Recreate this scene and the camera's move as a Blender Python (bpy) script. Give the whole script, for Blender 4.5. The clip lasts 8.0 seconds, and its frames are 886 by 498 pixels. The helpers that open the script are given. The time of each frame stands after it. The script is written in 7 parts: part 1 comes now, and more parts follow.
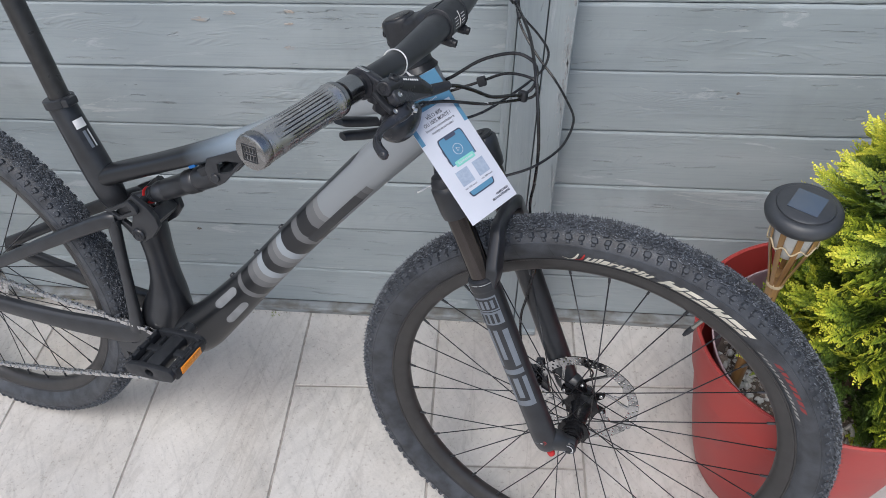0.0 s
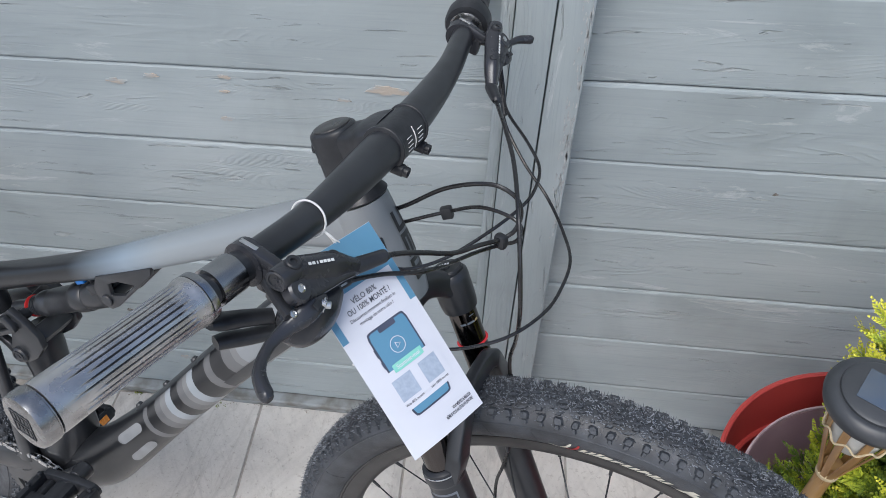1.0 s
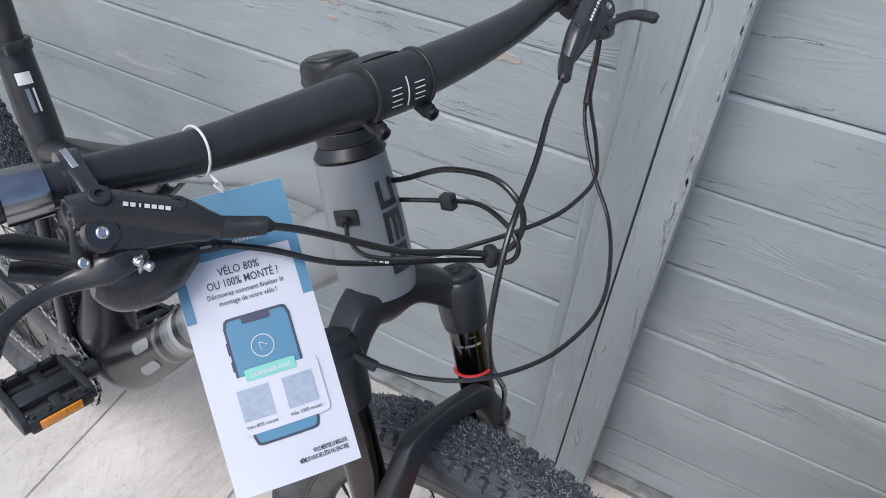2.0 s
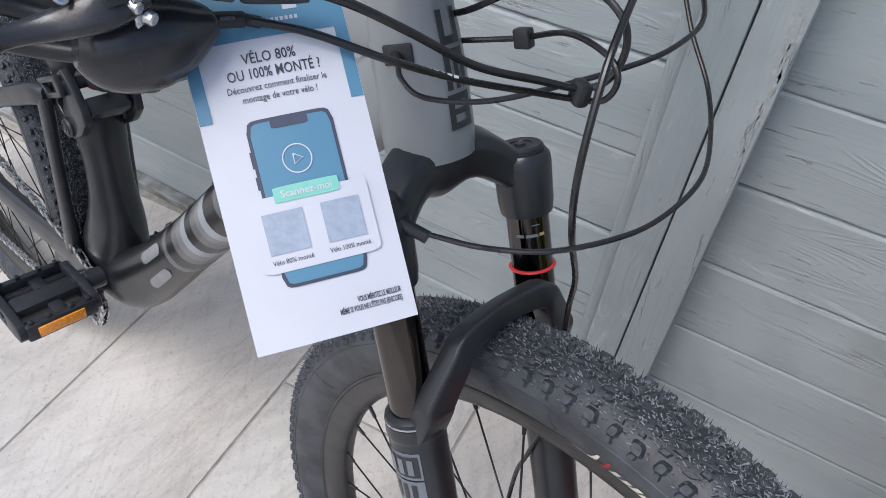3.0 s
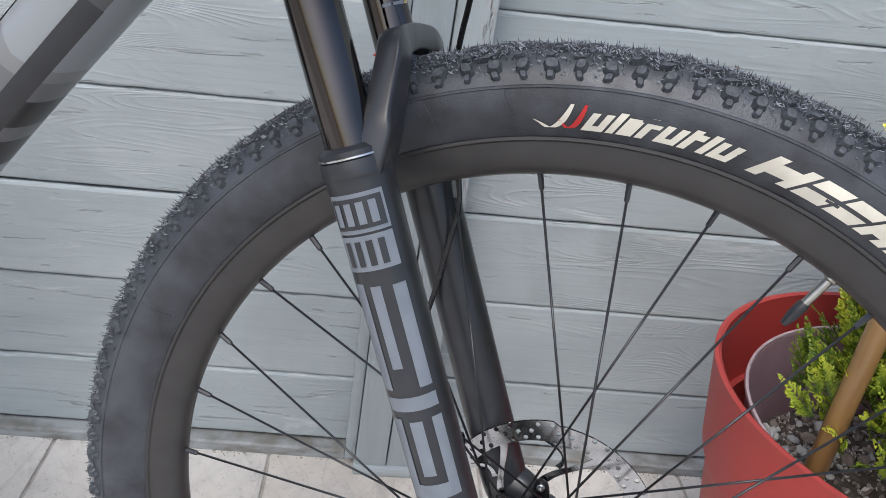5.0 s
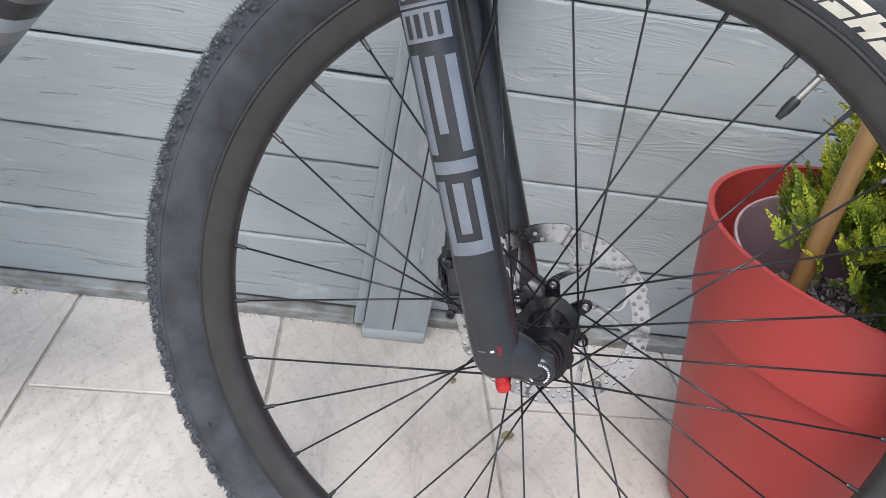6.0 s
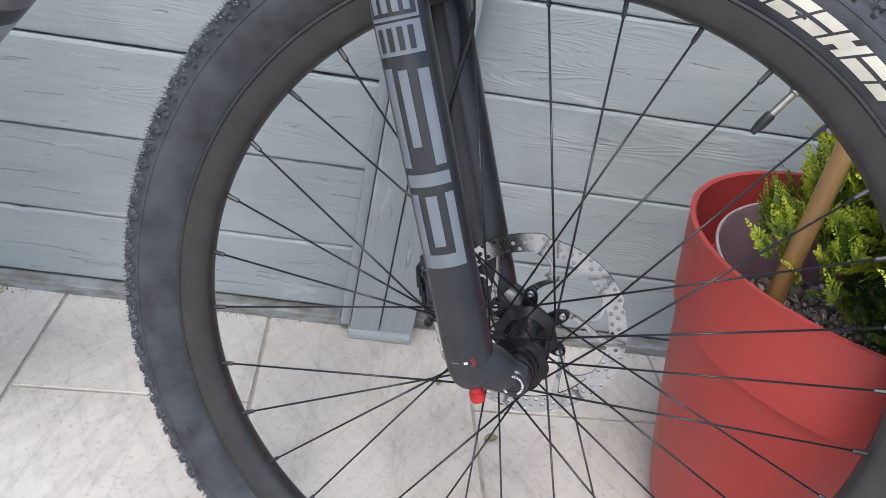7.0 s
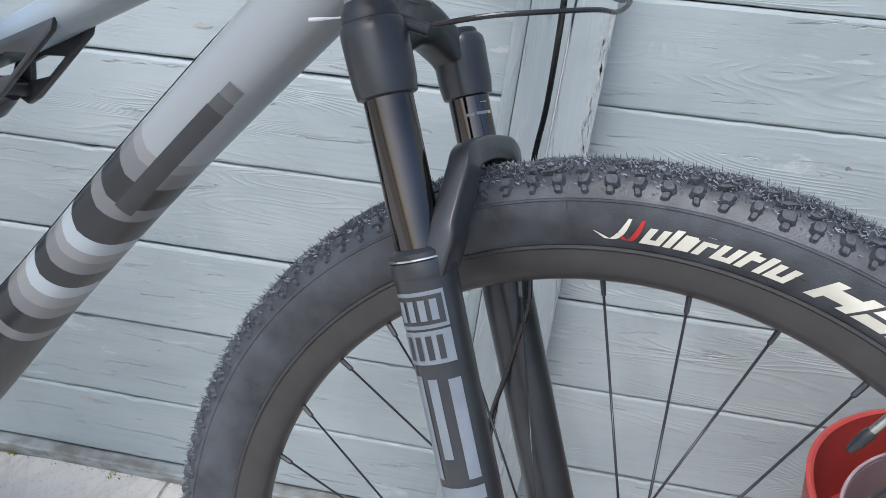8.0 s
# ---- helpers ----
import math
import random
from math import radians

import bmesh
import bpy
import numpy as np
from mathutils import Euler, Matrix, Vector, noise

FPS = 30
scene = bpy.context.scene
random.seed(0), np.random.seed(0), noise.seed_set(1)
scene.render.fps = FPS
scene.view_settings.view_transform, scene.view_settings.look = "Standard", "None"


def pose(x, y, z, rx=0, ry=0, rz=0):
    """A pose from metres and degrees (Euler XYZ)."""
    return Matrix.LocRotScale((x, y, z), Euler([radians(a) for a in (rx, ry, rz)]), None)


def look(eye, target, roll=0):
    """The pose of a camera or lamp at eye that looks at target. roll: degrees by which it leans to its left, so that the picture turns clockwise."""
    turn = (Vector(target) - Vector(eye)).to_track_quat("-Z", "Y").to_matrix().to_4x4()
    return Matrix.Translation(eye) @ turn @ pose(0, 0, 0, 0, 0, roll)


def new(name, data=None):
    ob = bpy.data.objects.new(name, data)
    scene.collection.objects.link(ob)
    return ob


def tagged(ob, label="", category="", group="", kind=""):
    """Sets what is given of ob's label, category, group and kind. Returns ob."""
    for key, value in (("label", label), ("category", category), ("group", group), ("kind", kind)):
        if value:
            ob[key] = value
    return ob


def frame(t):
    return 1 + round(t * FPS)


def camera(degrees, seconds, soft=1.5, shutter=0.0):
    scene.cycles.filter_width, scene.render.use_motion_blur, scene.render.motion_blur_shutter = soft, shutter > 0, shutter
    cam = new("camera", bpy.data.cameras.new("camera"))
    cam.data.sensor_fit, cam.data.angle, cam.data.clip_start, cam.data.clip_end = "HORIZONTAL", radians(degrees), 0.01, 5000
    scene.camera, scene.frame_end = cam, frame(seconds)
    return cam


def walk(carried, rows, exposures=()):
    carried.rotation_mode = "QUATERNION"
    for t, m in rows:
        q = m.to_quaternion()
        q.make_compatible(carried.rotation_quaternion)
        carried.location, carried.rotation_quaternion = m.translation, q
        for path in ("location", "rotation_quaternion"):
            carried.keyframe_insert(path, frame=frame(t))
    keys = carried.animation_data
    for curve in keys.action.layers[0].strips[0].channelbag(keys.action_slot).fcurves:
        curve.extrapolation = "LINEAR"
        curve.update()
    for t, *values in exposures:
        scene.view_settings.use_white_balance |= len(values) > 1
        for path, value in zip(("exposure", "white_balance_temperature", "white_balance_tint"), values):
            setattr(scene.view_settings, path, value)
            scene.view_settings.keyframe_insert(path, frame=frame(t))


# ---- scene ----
cam = camera(60.6, 8.0, 0.6)
PATH = [
    (0, (0.202, -1.156, 1.406), (-0.019, 0.244, -0.005), -3.7),
    (0.5, (0.209, -1.044, 1.381), (-0.015, 0.356, -0.029), -3.3),
    (1, (0.211, -0.853, 1.347), (-0.007, 0.559, -0.052), -1.6),
    (1.2, (0.228, -0.8, 1.332), (0.005, 0.61, -0.069), -0.1),
    (2.3, (0.347, -0.67, 1.213), (-0.429, 0.484, -0.224), -0.8),
    (2.5, (0.337, -0.664, 1.195), (-0.431, 0.48, -0.255), -0.8),
    (3, (0.301, -0.691, 1.119), (-0.406, 0.472, -0.346), 1.0),
    (3.5, (0.246, -0.841, 1.189), (-0.014, 0.537, -0.236), 7.3),
    (4, (0.208, -0.788, 1.012), (0.168, 0.729, -0.291), 8.9),
    (4.2, (0.197, -0.776, 0.933), (0.182, 0.83, -0.259), 8.7),
    (5.3, (0.172, -0.926, 0.799), (0.303, 0.865, -0.081), 6.4),
    (5.5, (0.165, -0.944, 0.782), (0.314, 0.832, -0.126), 7.1),
    (6, (0.149, -0.998, 0.739), (0.301, 0.727, -0.263), 9.3),
    (6.5, (0.144, -1.013, 0.716), (0.301, 0.675, -0.345), 10.0),
    (7, (0.164, -0.992, 0.754), (0.325, 0.723, -0.263), 9.9),
    (7.5, (0.193, -0.964, 0.82), (0.223, 0.853, -0.016), 8.0),
    (8, (0.217, -0.898, 0.851), (-0.036, 0.928, 0.075), 5.1),
]
EXPOSURES = [(0.0, 0.08, 5950, 9), (1.0, 0.25, 5900, 8), (2.5, 0.23, 5950, 11), (3.0, 0.19, 5950, 10), (3.5, 0.24, 6020, 10), (4.0, 0.22, 5970, 10), (5.5, 0.56, 6020, 9), (6.5, 0.49, 6000, 9), (7.0, 0.45, 5930, 8), (7.5, 0.62, 5830, 8), (8.0, 0.66, 5800, 7)]
walk(cam, [(t, look(eye, target, roll)) for t, eye, target, roll in PATH], EXPOSURES)

# ---- daylight: a bright overcast sky with a weak, wide sun ----
world = bpy.data.worlds.new("sky")
scene.world = world
world.use_nodes = True
SUN_UP, SUN_ROUND = radians(52), radians(200)
sky = world.node_tree.nodes.new("ShaderNodeTexSky")
sky.sky_type, sky.sun_disc, sky.sun_elevation, sky.sun_rotation = "NISHITA", False, SUN_UP, SUN_ROUND
sky.air_density, sky.dust_density, sky.ozone_density = 1.0, 4.0, 0.6
back = world.node_tree.nodes["Background"]
world.node_tree.links.new(sky.outputs[0], back.inputs[0])
back.inputs[1].default_value = 0.16
sun = new("sun", bpy.data.lights.new("sun", "SUN"))
sun.data.energy, sun.data.angle, sun.data.color = 1.4, radians(25), (1.0, 0.96, 0.9)
sun.matrix_world = look((0, 0, 5), (0.25, 1.1, 2.2))


# ---- materials ----
def material(name, color, rough=0.5, metal=0.0, other=None, scale=30.0, spread=(0.35, 0.65), bump=0.0, bump_scale=300.0,
             stretch=(1, 1, 1), coat=0.0, rough_var=0.1, per_object=False, spec=0.5):
    """A surface with a base colour that drifts towards another at one scale, fine relief and uneven gloss."""
    m = bpy.data.materials.new(name)
    m.use_nodes = True
    n, l = m.node_tree.nodes, m.node_tree.links
    bsdf = n["Principled BSDF"]
    co = n.new("ShaderNodeTexCoord")
    mp = n.new("ShaderNodeMapping")
    mp.inputs["Scale"].default_value = stretch
    l.new(co.outputs["Object"], mp.inputs["Vector"])
    if per_object:
        info, mul = n.new("ShaderNodeObjectInfo"), n.new("ShaderNodeMath")
        mul.operation = "MULTIPLY"
        mul.inputs[1].default_value = 37.0
        l.new(info.outputs["Random"], mul.inputs[0])
        l.new(mul.outputs[0], mp.inputs["Location"])
    a = n.new("ShaderNodeTexNoise")
    a.inputs["Scale"].default_value, a.inputs["Detail"].default_value = scale, 5
    l.new(mp.outputs[0], a.inputs["Vector"])
    ramp = n.new("ShaderNodeValToRGB")
    other = other or tuple(c * 0.72 for c in color)
    ramp.color_ramp.elements[0].position, ramp.color_ramp.elements[1].position = spread
    ramp.color_ramp.elements[0].color, ramp.color_ramp.elements[1].color = (*other, 1), (*color, 1)
    l.new(a.outputs["Fac"], ramp.inputs[0])
    l.new(ramp.outputs[0], bsdf.inputs["Base Color"])
    b = n.new("ShaderNodeTexNoise")
    b.inputs["Scale"].default_value, b.inputs["Detail"].default_value = bump_scale, 4
    l.new(mp.outputs[0], b.inputs["Vector"])
    if bump:
        bp = n.new("ShaderNodeBump")
        bp.inputs["Strength"].default_value, bp.inputs["Distance"].default_value = bump, 0.001
        l.new(b.outputs["Fac"], bp.inputs["Height"])
        l.new(bp.outputs[0], bsdf.inputs["Normal"])
    rr = n.new("ShaderNodeMapRange")
    rr.inputs["To Min"].default_value, rr.inputs["To Max"].default_value = max(0.02, rough - rough_var), min(1, rough + rough_var)
    l.new(a.outputs["Fac"], rr.inputs["Value"])
    l.new(rr.outputs[0], bsdf.inputs["Roughness"])
    bsdf.inputs["Metallic"].default_value = metal
    bsdf.inputs["Coat Weight"].default_value = coat
    bsdf.inputs["Coat Roughness"].default_value = 0.16
    bsdf.inputs["Specular IOR Level"].default_value = spec
    return m


def painted_plank(upright=False):
    """Grey paint on sawn boards: long grain in the relief, pale scuffs, bare knots here and there."""
    m = bpy.data.materials.new("grey_painted_post" if upright else "grey_painted_wood")
    m.use_nodes = True
    n, l = m.node_tree.nodes, m.node_tree.links
    bsdf = n["Principled BSDF"]
    co, info = n.new("ShaderNodeTexCoord"), n.new("ShaderNodeObjectInfo")
    off = n.new("ShaderNodeMath")
    off.operation = "MULTIPLY"
    off.inputs[1].default_value = 53.0
    l.new(info.outputs["Random"], off.inputs[0])

    def mapped(scale):
        mp = n.new("ShaderNodeMapping")
        mp.inputs["Scale"].default_value = scale[::-1] if upright else scale
        l.new(co.outputs["Object"], mp.inputs["Vector"])
        l.new(off.outputs[0], mp.inputs["Location"])
        return mp.outputs[0]

    def noise_of(scale, vec, detail=5.0, distortion=0.0, rough=0.55):
        t = n.new("ShaderNodeTexNoise")
        t.inputs["Scale"].default_value, t.inputs["Detail"].default_value = scale, detail
        t.inputs["Distortion"].default_value, t.inputs["Roughness"].default_value = distortion, rough
        l.new(vec, t.inputs["Vector"])
        return t.outputs["Fac"]

    def ramped(fac, stops):
        r = n.new("ShaderNodeValToRGB")
        while len(r.color_ramp.elements) < len(stops):
            r.color_ramp.elements.new(0.5)
        for e, (p, c) in zip(r.color_ramp.elements, stops):
            e.position, e.color = p, (*c, 1)
        l.new(fac, r.inputs[0])
        return r.outputs[0]

    def mix(fac, a, b, mode="MIX"):
        x = n.new("ShaderNodeMix")
        x.data_type, x.blend_type = "RGBA", mode
        for k, v in (("Factor", fac), ("A", a), ("B", b)):
            s = [i for i in x.inputs if i.name == k and (k == "Factor" and i.type == "VALUE" or i.type == "RGBA")][0]
            if isinstance(v, (int, float)):
                s.default_value = v
            elif isinstance(v, tuple):
                s.default_value = (*v, 1)
            else:
                l.new(v, s)
        return [o for o in x.outputs if o.type == "RGBA"][0]

    broad = ramped(noise_of(2.6, mapped((1, 1, 3.0)), 4, 0.6), [(0.3, (0.276, 0.314, 0.327)), (0.55, (0.322, 0.362, 0.374)), (0.75, (0.368, 0.405, 0.416))])
    grain = ramped(noise_of(9, mapped((0.7, 8, 30)), 7, 0.8), [(0.30, (0.86, 0.87, 0.88)), (0.46, (1, 1, 1)), (0.75, (1.06, 1.06, 1.06))])
    paint = mix(0.55, broad, grain, "MULTIPLY")
    # worn, chalky patches and thin pale scratches along the grain
    scuff = ramped(noise_of(5, mapped((0.6, 4, 3.5)), 9, 1.4, 0.72), [(0.60, (0, 0, 0)), (0.66, (1, 1, 1))])
    paint = mix(scuff, paint, mix(0.30, paint, (0.66, 0.67, 0.68)))
    flake = ramped(noise_of(34, mapped((0.20, 1, 2.4)), 5, 0.8, 0.62), [(0.640, (0, 0, 0)), (0.675, (1, 1, 1))])
    paint = mix(flake, paint, mix(0.24, paint, (0.62, 0.63, 0.63)))
    # grime: soft grey runs
    grime = ramped(noise_of(1.7, mapped((2.2, 1, 1.2)), 7, 0.8), [(0.52, (1, 1, 1)), (0.70, (0.86, 0.86, 0.85))])
    paint = mix(1.0, paint, grime, "MULTIPLY")
    l.new(paint, bsdf.inputs["Base Color"])
    # raised figure of the grain: rings along the board that close round knots, in patches; elsewhere the paint lies smooth
    ring = n.new("ShaderNodeMath")
    ring.operation = "MULTIPLY"
    ring.inputs[1].default_value = 290.0
    l.new(noise_of(2.0, mapped((0.85, 1, 6)), 2.0, 0.30, 0.42), ring.inputs[0])
    wave = n.new("ShaderNodeMath")
    wave.operation = "SINE"
    l.new(ring.outputs[0], wave.inputs[0])
    lift = n.new("ShaderNodeMapRange")
    lift.inputs["From Min"].default_value = -1.0
    l.new(wave.outputs[0], lift.inputs["Value"])
    thin = n.new("ShaderNodeMath")
    thin.operation = "POWER"
    thin.inputs[1].default_value = 3.0
    l.new(lift.outputs[0], thin.inputs[0])
    where = n.new("ShaderNodeMapRange")
    where.inputs["From Min"].default_value, where.inputs["From Max"].default_value, where.inputs["To Max"].default_value = 0.46, 0.66, 0.33
    l.new(noise_of(3.4, mapped((0.7, 1, 4)), 4, 0.8), where.inputs["Value"])
    gate = n.new("ShaderNodeMath")
    gate.operation = "MULTIPLY"
    l.new(thin.outputs[0], gate.inputs[0])
    l.new(where.outputs[0], gate.inputs[1])
    fine = n.new("ShaderNodeMath")
    fine.operation = "MULTIPLY"
    fine.inputs[1].default_value = 0.34
    l.new(noise_of(46, mapped((0.30, 6, 1.8)), 7, 1.0, 0.6), fine.inputs[0])
    add = n.new("ShaderNodeMath")
    add.operation = "ADD"
    cut = n.new("ShaderNodeMath")
    cut.operation = "MULTIPLY_ADD"
    cut.inputs[1].default_value = -1.3
    l.new(flake, cut.inputs[0])
    l.new(gate.outputs[0], cut.inputs[2])
    l.new(cut.outputs[0], add.inputs[0])
    l.new(fine.outputs[0], add.inputs[1])
    bp = n.new("ShaderNodeBump")
    bp.inputs["Strength"].default_value, bp.inputs["Distance"].default_value = 1.0, 0.0012
    l.new(add.outputs[0], bp.inputs["Height"])
    l.new(bp.outputs[0], bsdf.inputs["Normal"])
    bsdf.inputs["Roughness"].default_value = 0.6
    return m


def tile_material():
    """Pale stone-look porcelain: cool grey clouds, short brushed streaks askew, pits, one long vein here and there."""
    m = material("pale_stone_tile", (0.580, 0.555, 0.520), 0.54, 0, (0.510, 0.492, 0.466), 3.0, (0.3, 0.64), 0.55, 170, (1, 1, 1), 0, 0.14, True)
    n, l = m.node_tree.nodes, m.node_tree.links
    bsdf = n["Principled BSDF"]
    col = bsdf.inputs["Base Color"].links[0].from_socket
    co = [x for x in n if x.type == "MAPPING"][0].outputs[0]
    # each row: scale, stretch, turn, distortion, weight, three stops
    for scale, stretch, turn, dist, weight, stops in (
            (6.5, (1.0, 0.75, 1), 20, 1.2, 0.6, ((0.32, (0.78, 0.78, 0.78)), (0.48, (0.95, 0.945, 0.935)), (0.62, (1.0, 1.0, 1.0)))),
            (15.0, (2.6, 0.5, 1), 38, 0.8, 0.6, ((0.36, (0.84, 0.842, 0.846)), (0.50, (0.98, 0.98, 0.98)), (0.66, (1.06, 1.06, 1.06)))),
            (30.0, (2.4, 0.4, 1), -28, 0.7, 0.7, ((0.34, (0.84, 0.84, 0.845)), (0.47, (1, 1, 1)), (0.72, (1.06, 1.06, 1.06)))),
            (130.0, (1, 1, 1), 0, 0.0, 0.9, ((0.34, (0.76, 0.745, 0.725)), (0.42, (1, 1, 1)), (0.9, (1.03, 1.03, 1.03)))),
            (3.0, (1.5, 0.16, 1), 4, 0.6, 0.6, ((0.485, (1, 1, 1)), (0.500, (0.80, 0.79, 0.78)), (0.515, (1, 1, 1)))),
            (1.6, (1, 1, 1), 0, 0.5, 0.9, ((0.35, (1, 1, 1)), (0.55, (1.0, 0.985, 0.965)), (0.72, (0.93, 0.895, 0.845))))):
        mp = n.new("ShaderNodeMapping")
        mp.inputs["Rotation"].default_value = (0, 0, radians(turn))
        l.new(co, mp.inputs["Vector"])
        sq = n.new("ShaderNodeMapping")
        sq.inputs["Scale"].default_value = stretch
        l.new(mp.outputs[0], sq.inputs["Vector"])
        t = n.new("ShaderNodeTexNoise")
        t.inputs["Scale"].default_value, t.inputs["Detail"].default_value, t.inputs["Distortion"].default_value = scale, 8, dist
        t.inputs["Roughness"].default_value = 0.62
        l.new(sq.outputs[0], t.inputs["Vector"])
        r = n.new("ShaderNodeValToRGB")
        while len(r.color_ramp.elements) < 3:
            r.color_ramp.elements.new(0.5)
        for e, (p, c) in zip(r.color_ramp.elements, stops):
            e.position, e.color = p, (*c, 1)
        l.new(t.outputs["Fac"], r.inputs[0])
        x = n.new("ShaderNodeMix")
        x.data_type, x.blend_type = "RGBA", "MULTIPLY"
        x.inputs[0].default_value = weight
        l.new(col, x.inputs[6])
        l.new(r.outputs[0], x.inputs[7])
        col = x.outputs[2]
    l.new(col, bsdf.inputs["Base Color"])
    return m


PLANK = painted_plank()
POSTWOOD = painted_plank(True)
TILE = tile_material()
GROUT = material("sandy_grout", (0.40, 0.375, 0.34), 0.9, 0, (0.27, 0.25, 0.22), 40, bump=0.5)
DARK_GAP = material("dark_batten", (0.19, 0.20, 0.205), 0.9)
TREAD = material("dusty_tread_rubber", (0.030, 0.034, 0.041), 0.55, 0, (0.058, 0.064, 0.074), 320, (0.34, 0.60), 0.6, 1500)
FLAKE = material("dusty_rubber_flake", (0.225, 0.245, 0.275), 0.55, 0, (0.105, 0.115, 0.130), 90, bump=0.25, bump_scale=900)
SIDEWALL = material("dusty_tyre_sidewall", (0.018, 0.0195, 0.023), 0.46, 0, (0.047, 0.052, 0.061), 42, (0.36, 0.70), 0.35, 700)
CARBON = material("matt_carbon", (0.0190, 0.0188, 0.0188), 0.30, 0, (0.031, 0.0305, 0.030), 60, bump=0.06, bump_scale=800)
RIMM = material("brownish_matt_carbon", (0.022, 0.0208, 0.0206), 0.38, 0, (0.030, 0.0286, 0.0282), 45, bump=0.06, bump_scale=800)
BLACK = material("satin_black_paint", (0.0185, 0.0198, 0.0225), 0.33, 0, (0.025, 0.027, 0.031), 40, bump=0.05, coat=0.15, spec=0.40)
PLASTIC = material("black_plastic", (0.0150, 0.0163, 0.0190), 0.38, 0, (0.024, 0.0255, 0.029), 90, bump=0.15, spec=0.38)
ALLOY = material("satin_black_alloy", (0.022, 0.0235, 0.028), 0.25, 0, (0.027, 0.028, 0.033), 70, bump=0.10, bump_scale=500)
GLOSS = material("polished_black_tube", (0.075, 0.068, 0.065), 0.10, 1.0, (0.10, 0.09, 0.085), 20, rough_var=0.03)
HUBM = material("glossy_black_hub", (0.006, 0.006, 0.007), 0.22, 0, (0.010, 0.010, 0.011), 60, spec=0.28)
STEEL = material("brushed_steel", (0.62, 0.62, 0.62), 0.28, 1.0, (0.5, 0.5, 0.5), 120)
NECK = material("dark_polished_metal", (0.34, 0.34, 0.35), 0.20, 1.0, (0.26, 0.26, 0.27), 40)
# dark rubber grip: its silvery sheen is put into a pale metallic grey
GRIPM = material("metal_look_grip_sheen", (0.50, 0.495, 0.49), 0.27, 0.85, (0.36, 0.352, 0.345), 60, bump=0.12, bump_scale=700)
CABLE = material("black_cable_housing", (0.009, 0.009, 0.010), 0.26, 0, (0.014, 0.014, 0.015), 90)
RED = material("red_anodised", (0.55, 0.03, 0.03), 0.35, 0.3)
ORANGE = material("orange_reflector", (0.85, 0.32, 0.02), 0.25, 0, (0.7, 0.22, 0.02), 300, coat=0.6)
WHITE = material("white_print", (0.75, 0.75, 0.74), 0.5)
CREAM = material("cream_tyre_print", (0.74, 0.71, 0.60), 0.6)
DECAL = material("grey_blue_decal", (0.155, 0.175, 0.20), 0.36, 0, (0.13, 0.148, 0.172), 60)
POT_RED = material("matt_red_plastic", (0.42, 0.050, 0.042), 0.48, 0, (0.36, 0.045, 0.04), 7, bump=0.08, bump_scale=250)
POT_IN = material("mauve_plastic", (0.36, 0.24, 0.27), 0.5, 0, (0.27, 0.16, 0.19), 9, bump=0.1)
SOIL = material("dark_soil", (0.15, 0.12, 0.10), 0.95, 0, (0.06, 0.05, 0.04), 60, bump=1.0, bump_scale=140)
BAMBOO = material("bamboo", (0.40, 0.235, 0.085), 0.36, 0, (0.24, 0.125, 0.045), 60, bump=0.2, bump_scale=160, stretch=(1, 1, 0.08), coat=0.25)
PAPER = material("white_card", (0.58, 0.595, 0.655), 0.5, 0, (0.55, 0.565, 0.62), 20)
BLUE = material("slate_blue_print", (0.10, 0.24, 0.36), 0.5, 0, (0.09, 0.22, 0.34), 20)
NAVY = material("navy_print", (0.06, 0.07, 0.11), 0.5)
INK = material("dark_ink", (0.05, 0.055, 0.075), 0.5)
MINT = material("mint_print", (0.25, 0.62, 0.52), 0.5)


# ---- mesh helpers ----
def part(name, bm, mat, parent=None, label="", smooth=True, angle=35):
    """One mesh object out of a bmesh whose places are in the world, under a thing or a part."""
    me = bpy.data.meshes.new(name)
    bm.normal_update()
    bm.to_mesh(me)
    bm.free()
    me.materials.append(mat)
    if smooth:
        for p in me.polygons:
            p.use_smooth = True
        me.set_sharp_from_angle(angle=radians(angle))
    ob = new(name, me)
    if parent is not None:
        ob.parent = parent
        base = parent
        while base.parent is not None:
            base = base.parent
        if base is parent:
            ob.matrix_parent_inverse = parent.matrix_basis.inverted()
    if label:
        ob["label"] = label
    return ob


def thing(name, base, label, category, group="", kind=""):
    ob = new(name)
    ob.empty_display_size = 0.05
    ob.location = base
    return tagged(ob, label, category, group, kind)


def joined(parts):
    out = bmesh.new()
    for b in parts:
        me = bpy.data.meshes.new("tmp")
        b.to_mesh(me)
        b.free()
        out.from_mesh(me)
        bpy.data.meshes.remove(me)
    return out


def smooth_path(points, n=6):
    """Catmull-Rom through rows of numbers (a place and, if wanted, radii)."""
    p = np.array([list(r) for r in points], float)
    if len(p) < 3:
        return p
    q = np.vstack([2 * p[0] - p[1], p, 2 * p[-1] - p[-2]])
    out = []
    for i in range(1, len(q) - 2):
        for k in range(n):
            t = k / n
            out.append(0.5 * (2 * q[i] + (q[i + 1] - q[i - 1]) * t + (2 * q[i - 1] - 5 * q[i] + 4 * q[i + 1] - q[i + 2]) * t * t
                              + (3 * q[i] - q[i - 1] - 3 * q[i + 1] + q[i + 2]) * t ** 3))
    out.append(p[-1])
    return np.array(out)


